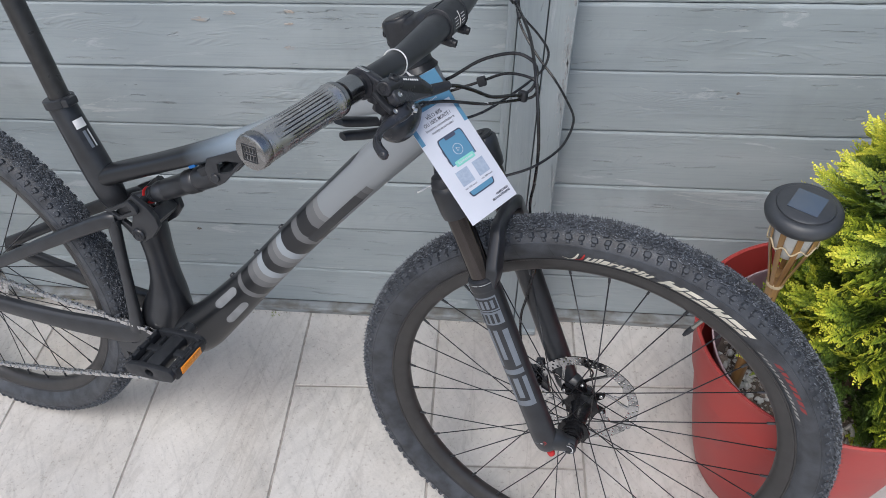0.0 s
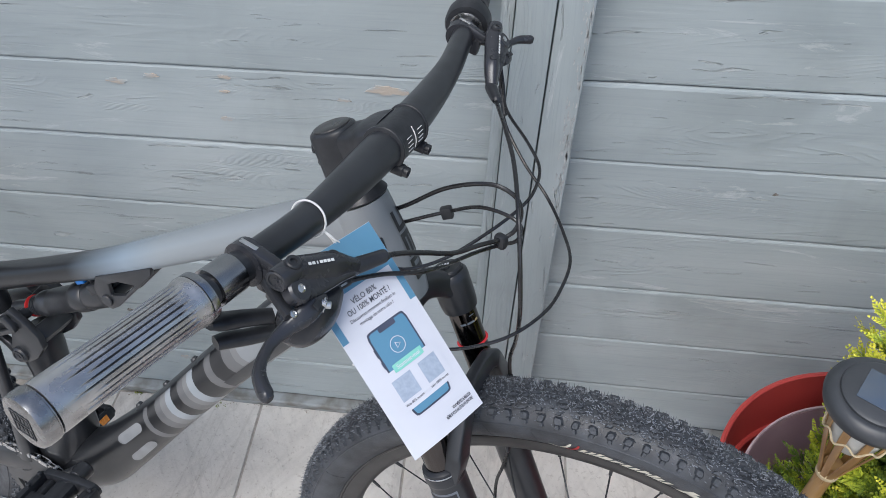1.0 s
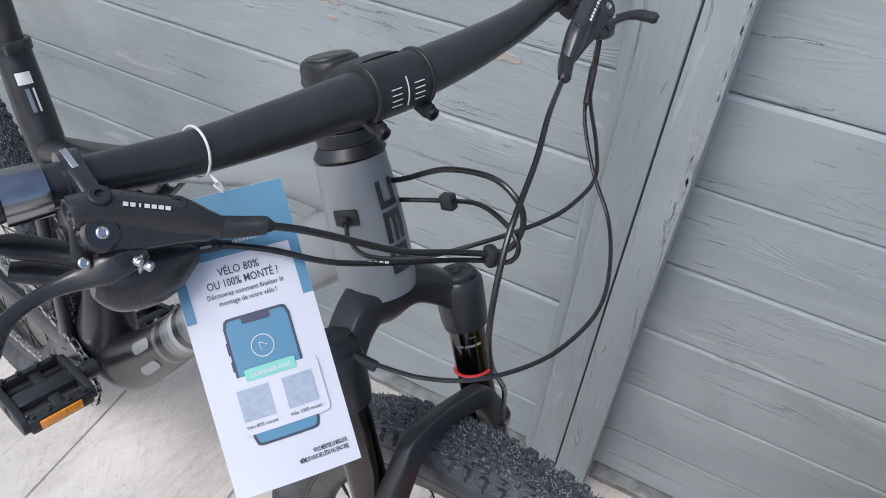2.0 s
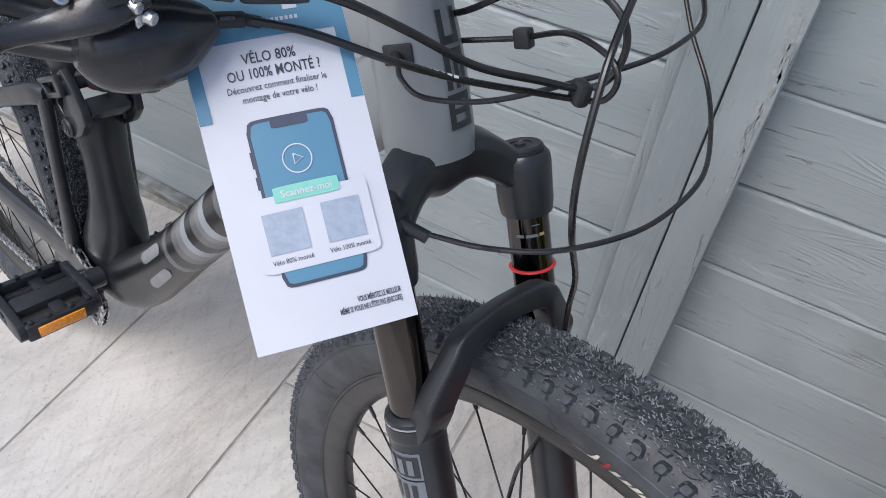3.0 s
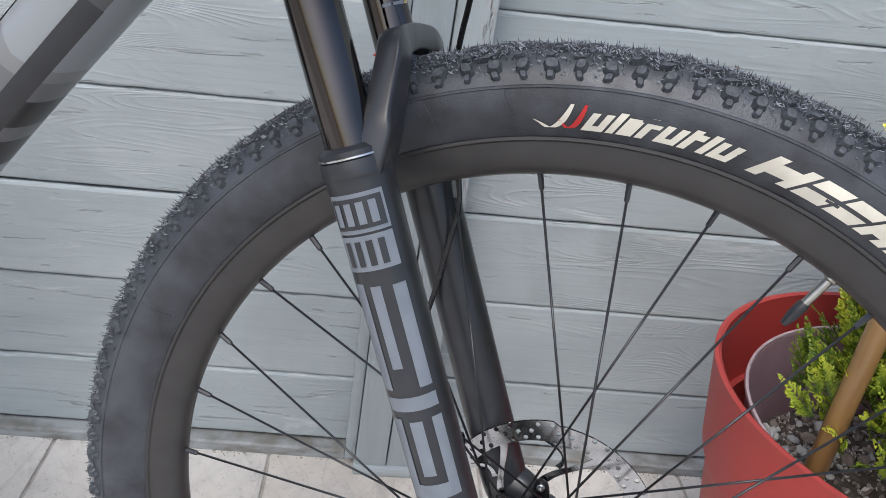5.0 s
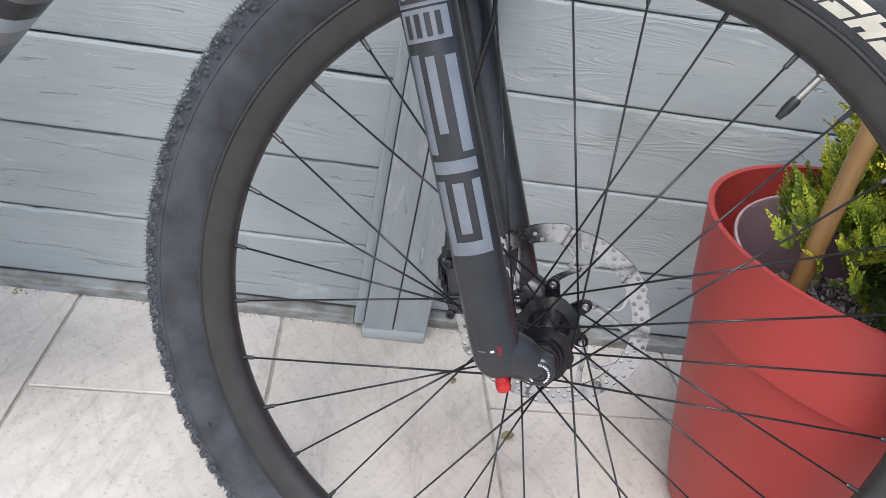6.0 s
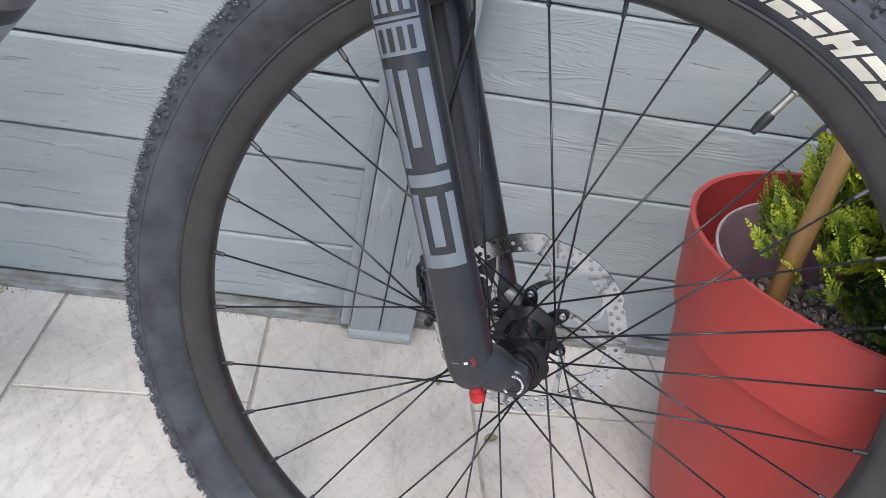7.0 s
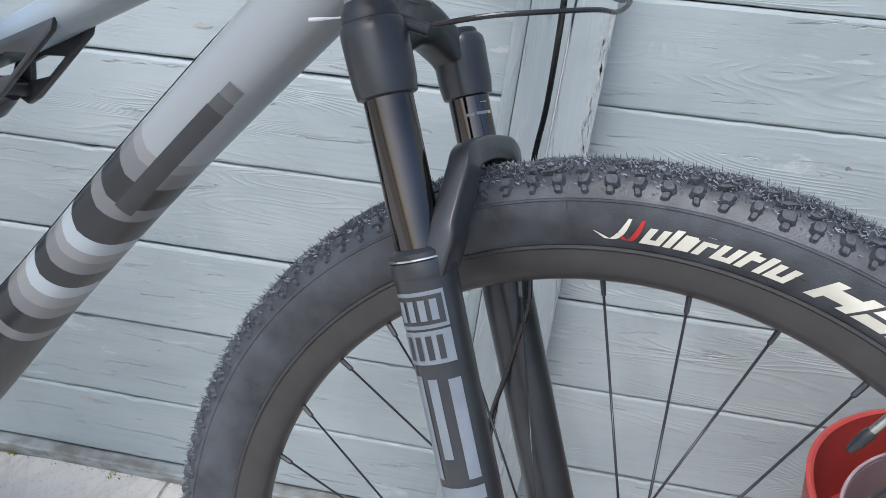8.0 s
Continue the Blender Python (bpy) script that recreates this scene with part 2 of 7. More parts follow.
def sweep(rows, m=Matrix(), seg=14, side=None, n=6, power=2.0):
    """A tube along rows of (x, y, z, half width across, half height); side: the direction of the width. UV: metres along, share round."""
    p = smooth_path([tuple(r) + (r[3],) if len(r) == 4 else tuple(r) for r in rows], n)
    pts = [Vector(r[:3]) for r in p]
    bm = bmesh.new()
    uv = bm.loops.layers.uv.new("UVMap")
    rings, dist, run = [], [], 0.0
    across = Vector(side) if side else None
    for i, c in enumerate(pts):
        t = (pts[min(i + 1, len(pts) - 1)] - pts[max(i - 1, 0)]).normalized()
        if across is None:
            across = t.orthogonal().normalized()
        a = (across - t * across.dot(t)).normalized()
        b = t.cross(a)
        across = Vector(side) if side else a
        if i:
            run += (c - pts[i - 1]).length
        dist.append(run)
        ring = []
        for k in range(seg):
            w = 2 * math.pi * k / seg
            cx, sx = math.cos(w), math.sin(w)
            cx, sx = math.copysign(abs(cx) ** (2 / power), cx), math.copysign(abs(sx) ** (2 / power), sx)
            ring.append(bm.verts.new(m @ (c + a * cx * p[i][3] + b * sx * p[i][4])))
        rings.append(ring)
    for i in range(len(rings) - 1):
        for k in range(seg):
            f = bm.faces.new((rings[i][k], rings[i][(k + 1) % seg], rings[i + 1][(k + 1) % seg], rings[i + 1][k]))
            for lp, (u, v) in zip(f.loops, ((dist[i], k / seg), (dist[i], (k + 1) / seg), (dist[i + 1], (k + 1) / seg), (dist[i + 1], k / seg))):
                lp[uv].uv = (u, v)
    bm.faces.new(rings[0][::-1])
    bm.faces.new(rings[-1])
    return bm


def lathe(profile, m=Matrix(), seg=32, closed=False, wobble=None):
    """Turns (radius, z) about the local z axis."""
    bm = bmesh.new()
    rings = []
    for r, z in profile:
        ring = []
        for k in range(seg):
            w = 2 * math.pi * k / seg
            q = r * (wobble(w, z) if wobble else 1)
            ring.append(bm.verts.new(m @ Vector((q * math.cos(w), q * math.sin(w), z))))
        rings.append(ring)
    pairs = list(zip(rings, rings[1:])) + ([(rings[-1], rings[0])] if closed else [])
    for a, b in pairs:
        for k in range(seg):
            bm.faces.new((a[k], a[(k + 1) % seg], b[(k + 1) % seg], b[k]))
    if not closed:
        for ring, turn in ((rings[0], -1), (rings[-1], 1)):
            if (ring[0].co - ring[seg // 2].co).length > 1e-5:
                bm.faces.new(ring[::turn])
    return bm


def block(size, m=Matrix(), bevel=0.0, segs=2):
    bm = bmesh.new()
    bmesh.ops.create_cube(bm, size=1.0)
    bmesh.ops.scale(bm, vec=size, verts=bm.verts)
    if bevel:
        bmesh.ops.bevel(bm, geom=list(bm.edges), offset=bevel, segments=segs, affect="EDGES", profile=0.5)
    bmesh.ops.transform(bm, matrix=m, verts=bm.verts)
    return bm


def prism(outline, depth, m=Matrix(), bevel=0.0, holes=()):
    """A plate: an outline in the local xz plane, thick in y."""
    bm = bmesh.new()
    vs = [bm.verts.new((x, -depth / 2, z)) for x, z in outline]
    edges = [bm.edges.new((vs[i], vs[(i + 1) % len(vs)])) for i in range(len(vs))]
    for h in holes:
        hv = [bm.verts.new((x, -depth / 2, z)) for x, z in h]
        edges += [bm.edges.new((hv[i], hv[(i + 1) % len(hv)])) for i in range(len(hv))]
    bmesh.ops.triangle_fill(bm, use_beauty=True, use_dissolve=False, edges=edges)
    ext = bmesh.ops.extrude_face_region(bm, geom=list(bm.faces))
    bmesh.ops.translate(bm, vec=(0, depth, 0), verts=[v for v in ext["geom"] if isinstance(v, bmesh.types.BMVert)])
    bmesh.ops.recalc_face_normals(bm, faces=list(bm.faces))
    if bevel:
        sharp = [e for e in bm.edges if len(e.link_faces) == 2 and e.calc_face_angle(0) > 0.6]
        bmesh.ops.bevel(bm, geom=sharp, offset=bevel, segments=2, affect="EDGES", profile=0.5)
    bmesh.ops.transform(bm, matrix=m, verts=bm.verts)
    return bm


def axes(origin, x, y, z):
    return Matrix((( x[0], y[0], z[0], origin[0]), (x[1], y[1], z[1], origin[1]), (x[2], y[2], z[2], origin[2]), (0, 0, 0, 1)))


def along(a, b):
    """A frame at a whose z axis points to b."""
    return Matrix.Translation(Vector(a)) @ (Vector(b) - Vector(a)).to_track_quat("Z", "Y").to_matrix().to_4x4()


def rod(a, b, r, m=Matrix(), seg=12, r2=None, bevel=0.0):
    d = (Vector(b) - Vector(a)).length
    r2 = r if r2 is None else r2
    prof = [(max(r - bevel, 1e-4), 0), (r, bevel), (r2, d - bevel), (max(r2 - bevel, 1e-4), d)] if bevel else [(r, 0), (r2, d)]
    return lathe(prof, m @ along(a, b), seg)


def lettering(body, size, m, mat, parent, name="lettering", width=None, bold=0.0, shift=(0, 0), curl=None):
    """Words as a thin mesh in the local xy plane, centred on shift and laid on a curled sheet."""
    cu = bpy.data.curves.new("words", "FONT")
    cu.body, cu.size, cu.align_x, cu.align_y, cu.extrude = body, size, "CENTER", "CENTER", 0.00004
    cu.resolution_u, cu.offset = 2, bold
    ob = bpy.data.objects.new("words", cu)
    scene.collection.objects.link(ob)
    me = bpy.data.meshes.new_from_object(ob.evaluated_get(bpy.context.evaluated_depsgraph_get()))
    bpy.data.objects.remove(ob)
    bpy.data.curves.remove(cu)
    bm = bmesh.new()
    bm.from_mesh(me)
    bpy.data.meshes.remove(me)
    if width:
        xs = [v.co.x for v in bm.verts]
        k = width / max(1e-6, max(xs) - min(xs))
        bmesh.ops.scale(bm, vec=(k, 1, 1), verts=bm.verts)
    for v in bm.verts:
        v.co.x, v.co.y = v.co.x + shift[0], v.co.y + shift[1]
        if curl:
            v.co.z += curl(v.co.x, v.co.y)
    bmesh.ops.transform(bm, matrix=m, verts=bm.verts)
    return part(name, bm, mat, parent, smooth=False)


# ---- the lie of the bicycle: it leans against the fence by 9 to 10 degrees ----
FRONT = axes((0.29204, -0.48668, 0.36587), (0.96547, -0.26050, 0.0), (0.25740, 0.95395, -0.15402), (0.04012, 0.14870, 0.98807))
MAIN = axes((0.24569, -0.47417, 0.36587), (0.97497, -0.22232, 0.0), (0.21910, 0.96086, -0.16952), (0.03769, 0.16528, 0.98553))
WHEEL = FRONT @ pose(0, 0.006, 0, 0, 0, 0.6)      # the front wheel sits a little towards the fence in the fork
AXLE = Matrix.Rotation(radians(-90), 4, "X")      # local z of a turned part to the wheel's axis (+y, the bike's left)

FLAKES = material("weathered_wood", (0.30, 0.31, 0.31), 0.8, 0, (0.42, 0.43, 0.43), 160)
# ---- setting: ground, tiles, fence ----
GROUND_TOP = -0.006
ground = part("ground", block((80, 80, 0.2), pose(0, 0, GROUND_TOP - 0.1)), GROUT, None, smooth=False)
tagged(ground, "sandy grout bed and ground under the terrace tiles", "ground", kind="structure")

fence_left = part("wall_left", block((3.05, 0.02, 2.0), pose(-1.40, 0.062, 1.0)), DARK_GAP, None, smooth=False)
tagged(fence_left, "grey painted wooden plank fence with worn knots", "wooden fence", kind="structure")
fence_right = part("wall_right", block((2.85, 0.02, 2.0), pose(1.67, 0.080, 1.0)), DARK_GAP, None, smooth=False)
tagged(fence_right, "grey painted wooden plank fence of horizontal boards", "wooden fence", kind="structure")
SEAMS = [0.0215, 0.138, 0.2735, 0.4065, 0.540, 0.671, 0.800] + [0.800 + 0.132 * k for k in range(1, 9)]


def foot_strip(x0, x1, y0, y1, seed):
    """A low board under the planks with an uneven, dirty lower edge."""
    n = int((x1 - x0) / 0.02)
    bm = bmesh.new()
    rows = []
    for k in range(n + 1):
        x = x0 + (x1 - x0) * k / n
        w = 0.0016 * noise.noise(Vector((x * 7, seed, 0)))
        top = 0.0175 + 0.0012 * noise.noise(Vector((x * 5, seed, 4)))
        rows.append([bm.verts.new(p) for p in ((x, y0 + w, 0.0), (x, y0 + w, top - 0.003), (x, y0 + 0.003 + w, top), (x, y1, top), (x, y1, 0.0))])
    for a, b in zip(rows, rows[1:]):
        for q in range(5):
            bm.faces.new((a[q], b[q], b[(q + 1) % 5], a[(q + 1) % 5]))
    bm.faces.new(rows[0][::-1])
    bm.faces.new(rows[-1])
    bmesh.ops.recalc_face_normals(bm, faces=list(bm.faces))
    return bm


STRIP = material("grimy_grey_paint", (0.27, 0.29, 0.295), 0.75, 0, (0.15, 0.145, 0.13), 26, (0.36, 0.62), 0.6, 200, (1, 1, 3))
for x0, x1, y0, seed in ((-2.90, 0.112, -0.002, 2.0), (0.232, 3.08, 0.014, 9.0)):
    tagged(part("baseboard", foot_strip(x0, x1, y0, y0 + 0.05, seed), STRIP), "grimy grey strip along the foot of the fence", "baseboard", kind="structure")


# ---- post between the two fence panels: two boards and a narrow batten, leaning a little ----
post = thing("fence_post", (0.18, -0.01, 0.0), "grey painted wooden post of two boards with a rough edge", "fence post", kind="structure")


def post_board(x0, x1, t0, t1, front, z1=2.0):
    """A board whose edges run from x0, x1 at the foot to t0, t1 at 0.57 m and on."""
    bm = block((1, 0.05, 1), pose(0.5, front + 0.025, 0.5))
    for v in bm.verts:
        k = v.co.z * (z1 - 0.012) / 0.57
        a, b = x0 + (t0 - x0) * k, x1 + (t1 - x1) * k
        v.co.x, v.co.z = a + (b - a) * v.co.x, 0.012 + v.co.z * (z1 - 0.012)
    bmesh.ops.bevel(bm, geom=list(bm.edges), offset=0.0025, segments=2, affect="EDGES", profile=0.5)
    return bm


part("batten", post_board(0.1130, 0.1290, 0.1417, 0.1580, -0.014), POSTWOOD, post)
part("board", post_board(0.1300, 0.1752, 0.1590, 0.2052, -0.028), POSTWOOD, post)
part("board", post_board(0.1768, 0.2290, 0.2068, 0.2535, -0.026), POSTWOOD, post)
# old paint breaking away along the post's outer edge
chips, rf = [], random.Random(17)
for k in range(190):
    z = (0.62 + 0.40 * rf.random()) if k % 3 else (0.05 + 1.1 * rf.random())
    x = 0.2290 + 0.0430 * z - 0.0035 - 0.013 * rf.random() ** 1.6
    w, h = rf.uniform(0.0005, 0.0018), rf.uniform(0.003, 0.013)
    chips.append(prism([(x - w, z - h * 0.4), (x, z - h * 0.5), (x + w * 0.7, z - h * 0.1), (x + w * 0.4, z + h * 0.4), (x - w * 0.3, z + h * 0.5)], 0.0008, pose(0, -0.0261, 0)))
part("flaking_edge", joined(chips), FLAKES, post, "weathered wood where the paint has broken away")["kind"] = "stuff"
part("foot", block((0.100, 0.035, 0.016), pose(0.178, -0.016, 0.008), 0.003), PLANK, post)

# ---- pedestrian terrace tiles are laid last, with the planks ----

# ---- bicycle ----
bike = thing("mountain_bike", (-0.3, -0.42, 0.0), "black and grey full-suspension mountain bike leaning against the fence", "bicycle")


def carcass(y):
    """Radius of the tyre's crown at a distance from its middle, and the slope's normal there."""
    q = max(-0.98, min(0.98, y / 0.0297))
    r = 0.3390 + 0.0268 * math.sqrt(1 - q * q)
    nr, ny = math.sqrt(1 - q * q), q
    return r, nr, ny


def knob(bm, m, ang, y, along_, across_, high, skew=0.0, taper=0.8):
    """One ramped tread block on the carcass."""
    r, nr, ny = carcass(y)
    c = Vector((0, y, 0))
    rad = Vector((-math.sin(ang), 0, math.cos(ang)))
    tan = Vector((math.cos(ang), 0, math.sin(ang)))
    nor = (rad * nr + Vector((0, 1, 0)) * ny).normalized()
    lat = tan.cross(nor)
    base = c + rad * (r - 0.0006)
    lo, hi = [], []
    for sx, sy in ((-1, -0.6), (-0.6, -1), (0.6, -1), (1, -0.6), (1, 0.6), (0.6, 1), (-0.6, 1), (-1, 0.6)) if across_ > 0.005 else ((-1, -1), (1, -1), (1, 1), (-1, 1)):
        d = tan * (sx * along_ / 2 + skew * sy * along_) + lat * (sy * across_ / 2)
        lo.append(bm.verts.new(m @ (base + d)))
        hi.append(bm.verts.new(m @ (base + d * taper + nor * high)))
    e = len(lo)
    for k in range(e):
        bm.faces.new((lo[k], lo[(k + 1) % e], hi[(k + 1) % e], hi[k]))
    bm.faces.new(hi)


def tread(m, seed):
    r = random.Random(seed)
    bm, hair = bmesh.new(), bmesh.new()
    n = 132
    for i in range(n):
        a = 2 * math.pi * i / n
        h = 2 * math.pi / n
        for y, ln, wd, hi, sh, sk in ((0.0030, 0.0102, 0.0036, 0.0036, 0.0, 0.12), (-0.0030, 0.0102, 0.0036, 0.0036, 0.5, -0.12),
                                     (0.0080, 0.0088, 0.0036, 0.0036, 0.35, 0.22), (-0.0080, 0.0088, 0.0036, 0.0036, 0.85, -0.22),
                                     (0.0128, 0.0078, 0.0036, 0.0036, 0.1, 0.25), (-0.0128, 0.0078, 0.0036, 0.0036, 0.6, -0.25),
                                     (0.0176, 0.0070, 0.0038, 0.0036, 0.5, 0.25), (-0.0176, 0.0070, 0.0038, 0.0036, 0.0, -0.25)):
            knob(bm, m, a + (sh + r.uniform(-0.14, 0.14)) * h, y + r.uniform(-0.0008, 0.0008), ln * r.uniform(0.75, 1.05), wd * r.uniform(0.8, 1.1), hi * r.uniform(0.7, 1.2), sk + r.uniform(-0.3, 0.3), r.uniform(0.6, 0.9))
        if i % 2 == 0:
            for y, sh, ln in ((0.0240, 0.3, 0.0112), (-0.0240, 0.9, 0.0112), (0.0255, 1.35, 0.0090), (-0.0255, 1.9, 0.0090)):
                sgn, turn_ = (1 if y > 0 else -1), a + sh * h
                knob(bm, m, turn_, sgn * 0.0232, ln * r.uniform(0.80, 1.00), 0.0088, 0.0044, r.uniform(-0.16, 0.16), r.uniform(0.58, 0.74))
                knob(bm, m, turn_ + 0.0012 * r.choice((-1, 1)), sgn * 0.0264, ln * 0.52, 0.0060, 0.0027, r.uniform(-0.2, 0.2), 0.62)
    # moulding hairs left standing on the blocks
    for i in range(2112):
        row = i % 8
        a = 2 * math.pi / 264 * (i // 8 + (0.0, 0.5, 0.25, 0.75, 0.6, 0.1, 0.85, 0.4)[row] + r.uniform(-0.16, 0.16))
        y = (-0.0232, -0.0176, -0.0128, -0.008, 0.008, 0.0128, 0.0176, 0.0232)[row] + r.uniform(-0.0008, 0.0008)
        rr, nr, ny = carcass(y)
        rad, tan = Vector((-math.sin(a), 0, math.cos(a))), Vector((math.cos(a), 0, math.sin(a)))
        nor = (rad * nr + Vector((0, ny * 0.8, 0)) + tan * r.uniform(-0.32, 0.10) + Vector((0, r.uniform(-0.15, 0.15), 0))).normalized()
        p0 = Vector((0, y, 0)) + rad * (rr + 0.0030)
        q1 = tan * r.uniform(0.00040, 0.00065)
        q2 = nor.cross(q1)
        v = [bm.verts.new(m @ q) for q in (p0 + q1, p0 - q1 * 0.5 + q2 * 0.87, p0 - q1 * 0.5 - q2 * 0.87, p0 + nor * r.uniform(0.0034, 0.0052))]
        for tri in ((0, 1, 3), (1, 2, 3), (2, 0, 3)):
            bm.faces.new([v[k] for k in tri])
    for i in range(22000):
        a = r.uniform(0, 2 * math.pi)
        edge = i % 5 == 0
        y = r.choice((-1, 1)) * r.uniform(0.017, 0.027) if edge else r.uniform(-0.0195, 0.0195)
        y = max(-0.027, min(0.027, y))
        rr, nr, ny = carcass(y)
        rad, tan = Vector((-math.sin(a), 0, math.cos(a))), Vector((math.cos(a), 0, math.sin(a)))
        nor = (rad * nr + Vector((0, ny + r.uniform(-0.7, 0.7), 0)) + tan * r.uniform(-1.6, 1.6)).normalized()
        p0 = Vector((0, y, 0)) + rad * (rr + r.uniform(0.0004, 0.0028))
        p1 = p0 + nor * (r.uniform(0.0014, 0.0030) if edge else r.uniform(0.0012, 0.0030))
        s1 = nor.orthogonal().normalized() * r.uniform(0.00022, 0.00062)
        s2 = nor.cross(s1)
        v = [hair.verts.new(m @ q) for q in (p0 + s1, p0 - s1 * 0.5 + s2 * 0.87, p0 - s1 * 0.5 - s2 * 0.87, p1 + s1 * 0.6, p1 - s1 * 0.6)]
        for tri in ((0, 1, 3), (1, 4, 3), (1, 2, 4), (2, 0, 4), (0, 3, 4)):
            hair.faces.new([v[k] for k in tri])
    return bm, hair


def spoke_mesh():
    bm = joined([rod((0, 0, 0), (0, 0, 1), 0.00095, seg=6)])
    me = bpy.data.meshes.new("spoke")
    bm.to_mesh(me)
    bm.free()
    me.materials.append(BLACK)
    for p in me.polygons:
        p.use_smooth = True
    return me


SPOKE = spoke_mesh()


def arc_band(m, r0, r1, a0, a1, y, thick, n, slant=0.0, steps=6):
    """Curved bars on a sidewall, one after another from angle a0 to a1 (degrees from the top towards the front)."""
    bm = bmesh.new()
    for (s, e) in n:
        f0, f1 = a0 + (a1 - a0) * s, a0 + (a1 - a0) * e
        cols = []
        for k in range(steps + 1):
            f = f0 + (f1 - f0) * k / steps
            col = []
            for q in (0.0, 0.5, 1.0):
                r = r0 + (r1 - r0) * q
                w = radians(f + slant * (q - 0.5))
                wd = sidewall_y(r)
                col.append(bm.verts.new(m @ Vector((r * math.sin(w), y * (wd + thick), r * math.cos(w)))))
            cols.append(col)
        for c, d in zip(cols, cols[1:]):
            for k in range(2):
                bm.faces.new((c[k], d[k], d[k + 1], c[k + 1]))
    return bm


PROFILE = [(0.3115, 0.0148), (0.315, 0.0180), (0.320, 0.0222), (0.326, 0.0258), (0.332, 0.0282), (0.338, 0.0293), (0.3432, 0.0290),
           (0.3437, 0.0297), (0.3449, 0.0296), (0.3454, 0.0286), (0.351, 0.0264), (0.357, 0.0221), (0.3618, 0.0155), (0.3646, 0.0085), (0.3657, 0.0)]


def sidewall_y(r):
    for (a, p), (b, q) in zip(PROFILE, PROFILE[1:]):
        if a <= r <= b:
            return p + (q - p) * (r - a) / (b - a)
    return 0.0295


def wheel(name, m, label, phase, seed):
    turn = m @ AXLE
    # the hub shell is the wheel's own mesh
    scallop = lambda w, z: 1 + (0.035 * math.cos(8 * w) if -0.0335 < z < -0.028 or 0.021 < z < 0.026 else 0)
    hub = part(name, lathe([(0.010, -0.050), (0.0125, -0.0496), (0.0130, -0.0475), (0.0122, -0.0468), (0.0142, -0.0460), (0.0150, -0.0440), (0.0150, -0.0425), (0.0138, -0.0420), (0.0138, -0.0405), (0.0165, -0.0400), (0.0172, -0.0370), (0.0172, -0.0345), (0.0160, -0.0338), (0.0175, -0.0332),
                            (0.0242, -0.0325), (0.0246, -0.0295), (0.0170, -0.0260), (0.0150, -0.015), (0.0155, 0.010), (0.0190, 0.018), (0.0272, 0.0220), (0.0272, 0.0255), (0.0180, 0.029), (0.017, 0.046),
                            (0.011, 0.050)], turn, 64, False, scallop), HUBM, bike, label)
    prof = [(r, -w) for r, w in PROFILE] + [(r, w) for r, w in PROFILE[-2::-1]]
    part("tyre", lathe([(0.3105, -0.0135)] + prof + [(0.3105, 0.0135)], turn, 180, True), SIDEWALL, hub, "black tyre with dusty moulded sidewall")
    # thin radial mould lines and low moulded bars round the sidewall
    rm = random.Random(seed + 50)
    mould = []
    for k in range(14):
        a0 = rm.uniform(0, 6.28)
        r0, r1 = rm.choice(((0.316, 0.339), (0.320, 0.343), (0.327, 0.342)))
        rows = []
        for q in range(5):
            r = r0 + (r1 - r0) * q / 4
            rows.append((-r * math.sin(a0 + 0.05 * q * rm.uniform(0.02, 0.1)), -sidewall_y(r) - 0.00005, r * math.cos(a0), 0.00045))
        mould.append(sweep(rows, m, 5, None, 2))
    for k in range(26):
        a0 = rm.uniform(0, 360)
        r0 = rm.choice((0.3185, 0.3235, 0.3290))
        mould.append(arc_band(m, r0, r0 + rm.uniform(0.0012, 0.0032), a0, a0 + rm.uniform(1.0, 4.5), -1, 0.0005, [(0, 1)]))
    part("mould_marks", joined(mould), SIDEWALL, hub, smooth=False)["kind"] = "stuff"
    knobs, hair = tread(m, seed)
    part("tread", knobs, TREAD, hub, smooth=False)["kind"] = "stuff"
    part("whisker", hair, FLAKE, hub, smooth=False)["kind"] = "stuff"
    rim = [(0.3138, -0.0148), (0.3132, -0.0172), (0.3112, -0.0174), (0.3100, -0.0158), (0.3040, -0.0152), (0.2950, -0.0125), (0.2895, -0.0080), (0.2875, -0.0030)]
    part("rim", lathe(rim + [(r, -y) for r, y in rim[::-1]], turn, 180, True), RIMM, hub, "matt carbon rim")
    ends = []
    for k in range(32):
        a = radians(phase + 11.25 * k)
        side = -1 if k % 2 == 1 else 1
        swing = radians(-62 if k % 4 in (0, 3) else 62)
        fr, fy = (0.0240, -0.0305) if side < 0 else (0.0280, 0.0235)
        tip = Vector((-0.2885 * math.sin(a), side * 0.0012, 0.2885 * math.cos(a)))
        root = Vector((-fr * math.sin(a + swing), fy, fr * math.cos(a + swing)))
        sp = new("spoke", SPOKE)
        sp.parent = hub
        sp.matrix_basis = along(m @ root, m @ tip) @ Matrix.Diagonal((1, 1, (tip - root).length, 1))
        d = (root - tip).normalized()
        ends.append(lathe([(0.0019, 0), (0.0021, 0.002), (0.0019, 0.0115), (0.0013, 0.0128)], m @ along(tip, tip + d), 6))
    for e in ends:
        part("nipple", e, BLACK, hub, smooth=False)
    return hub


front_wheel = wheel("front_wheel", WHEEL, "front wheel with black spokes and disc", 9.3, 3)
rear_wheel = wheel("rear_wheel", MAIN @ pose(-1.142, -0.020, 0.002), "rear wheel with black spokes", 4.0, 4)

DULL_RED = material("dull_red_print", (0.26, 0.035, 0.035), 0.55)
GREY_PRINT = material("grey_print", (0.36, 0.355, 0.33), 0.55)
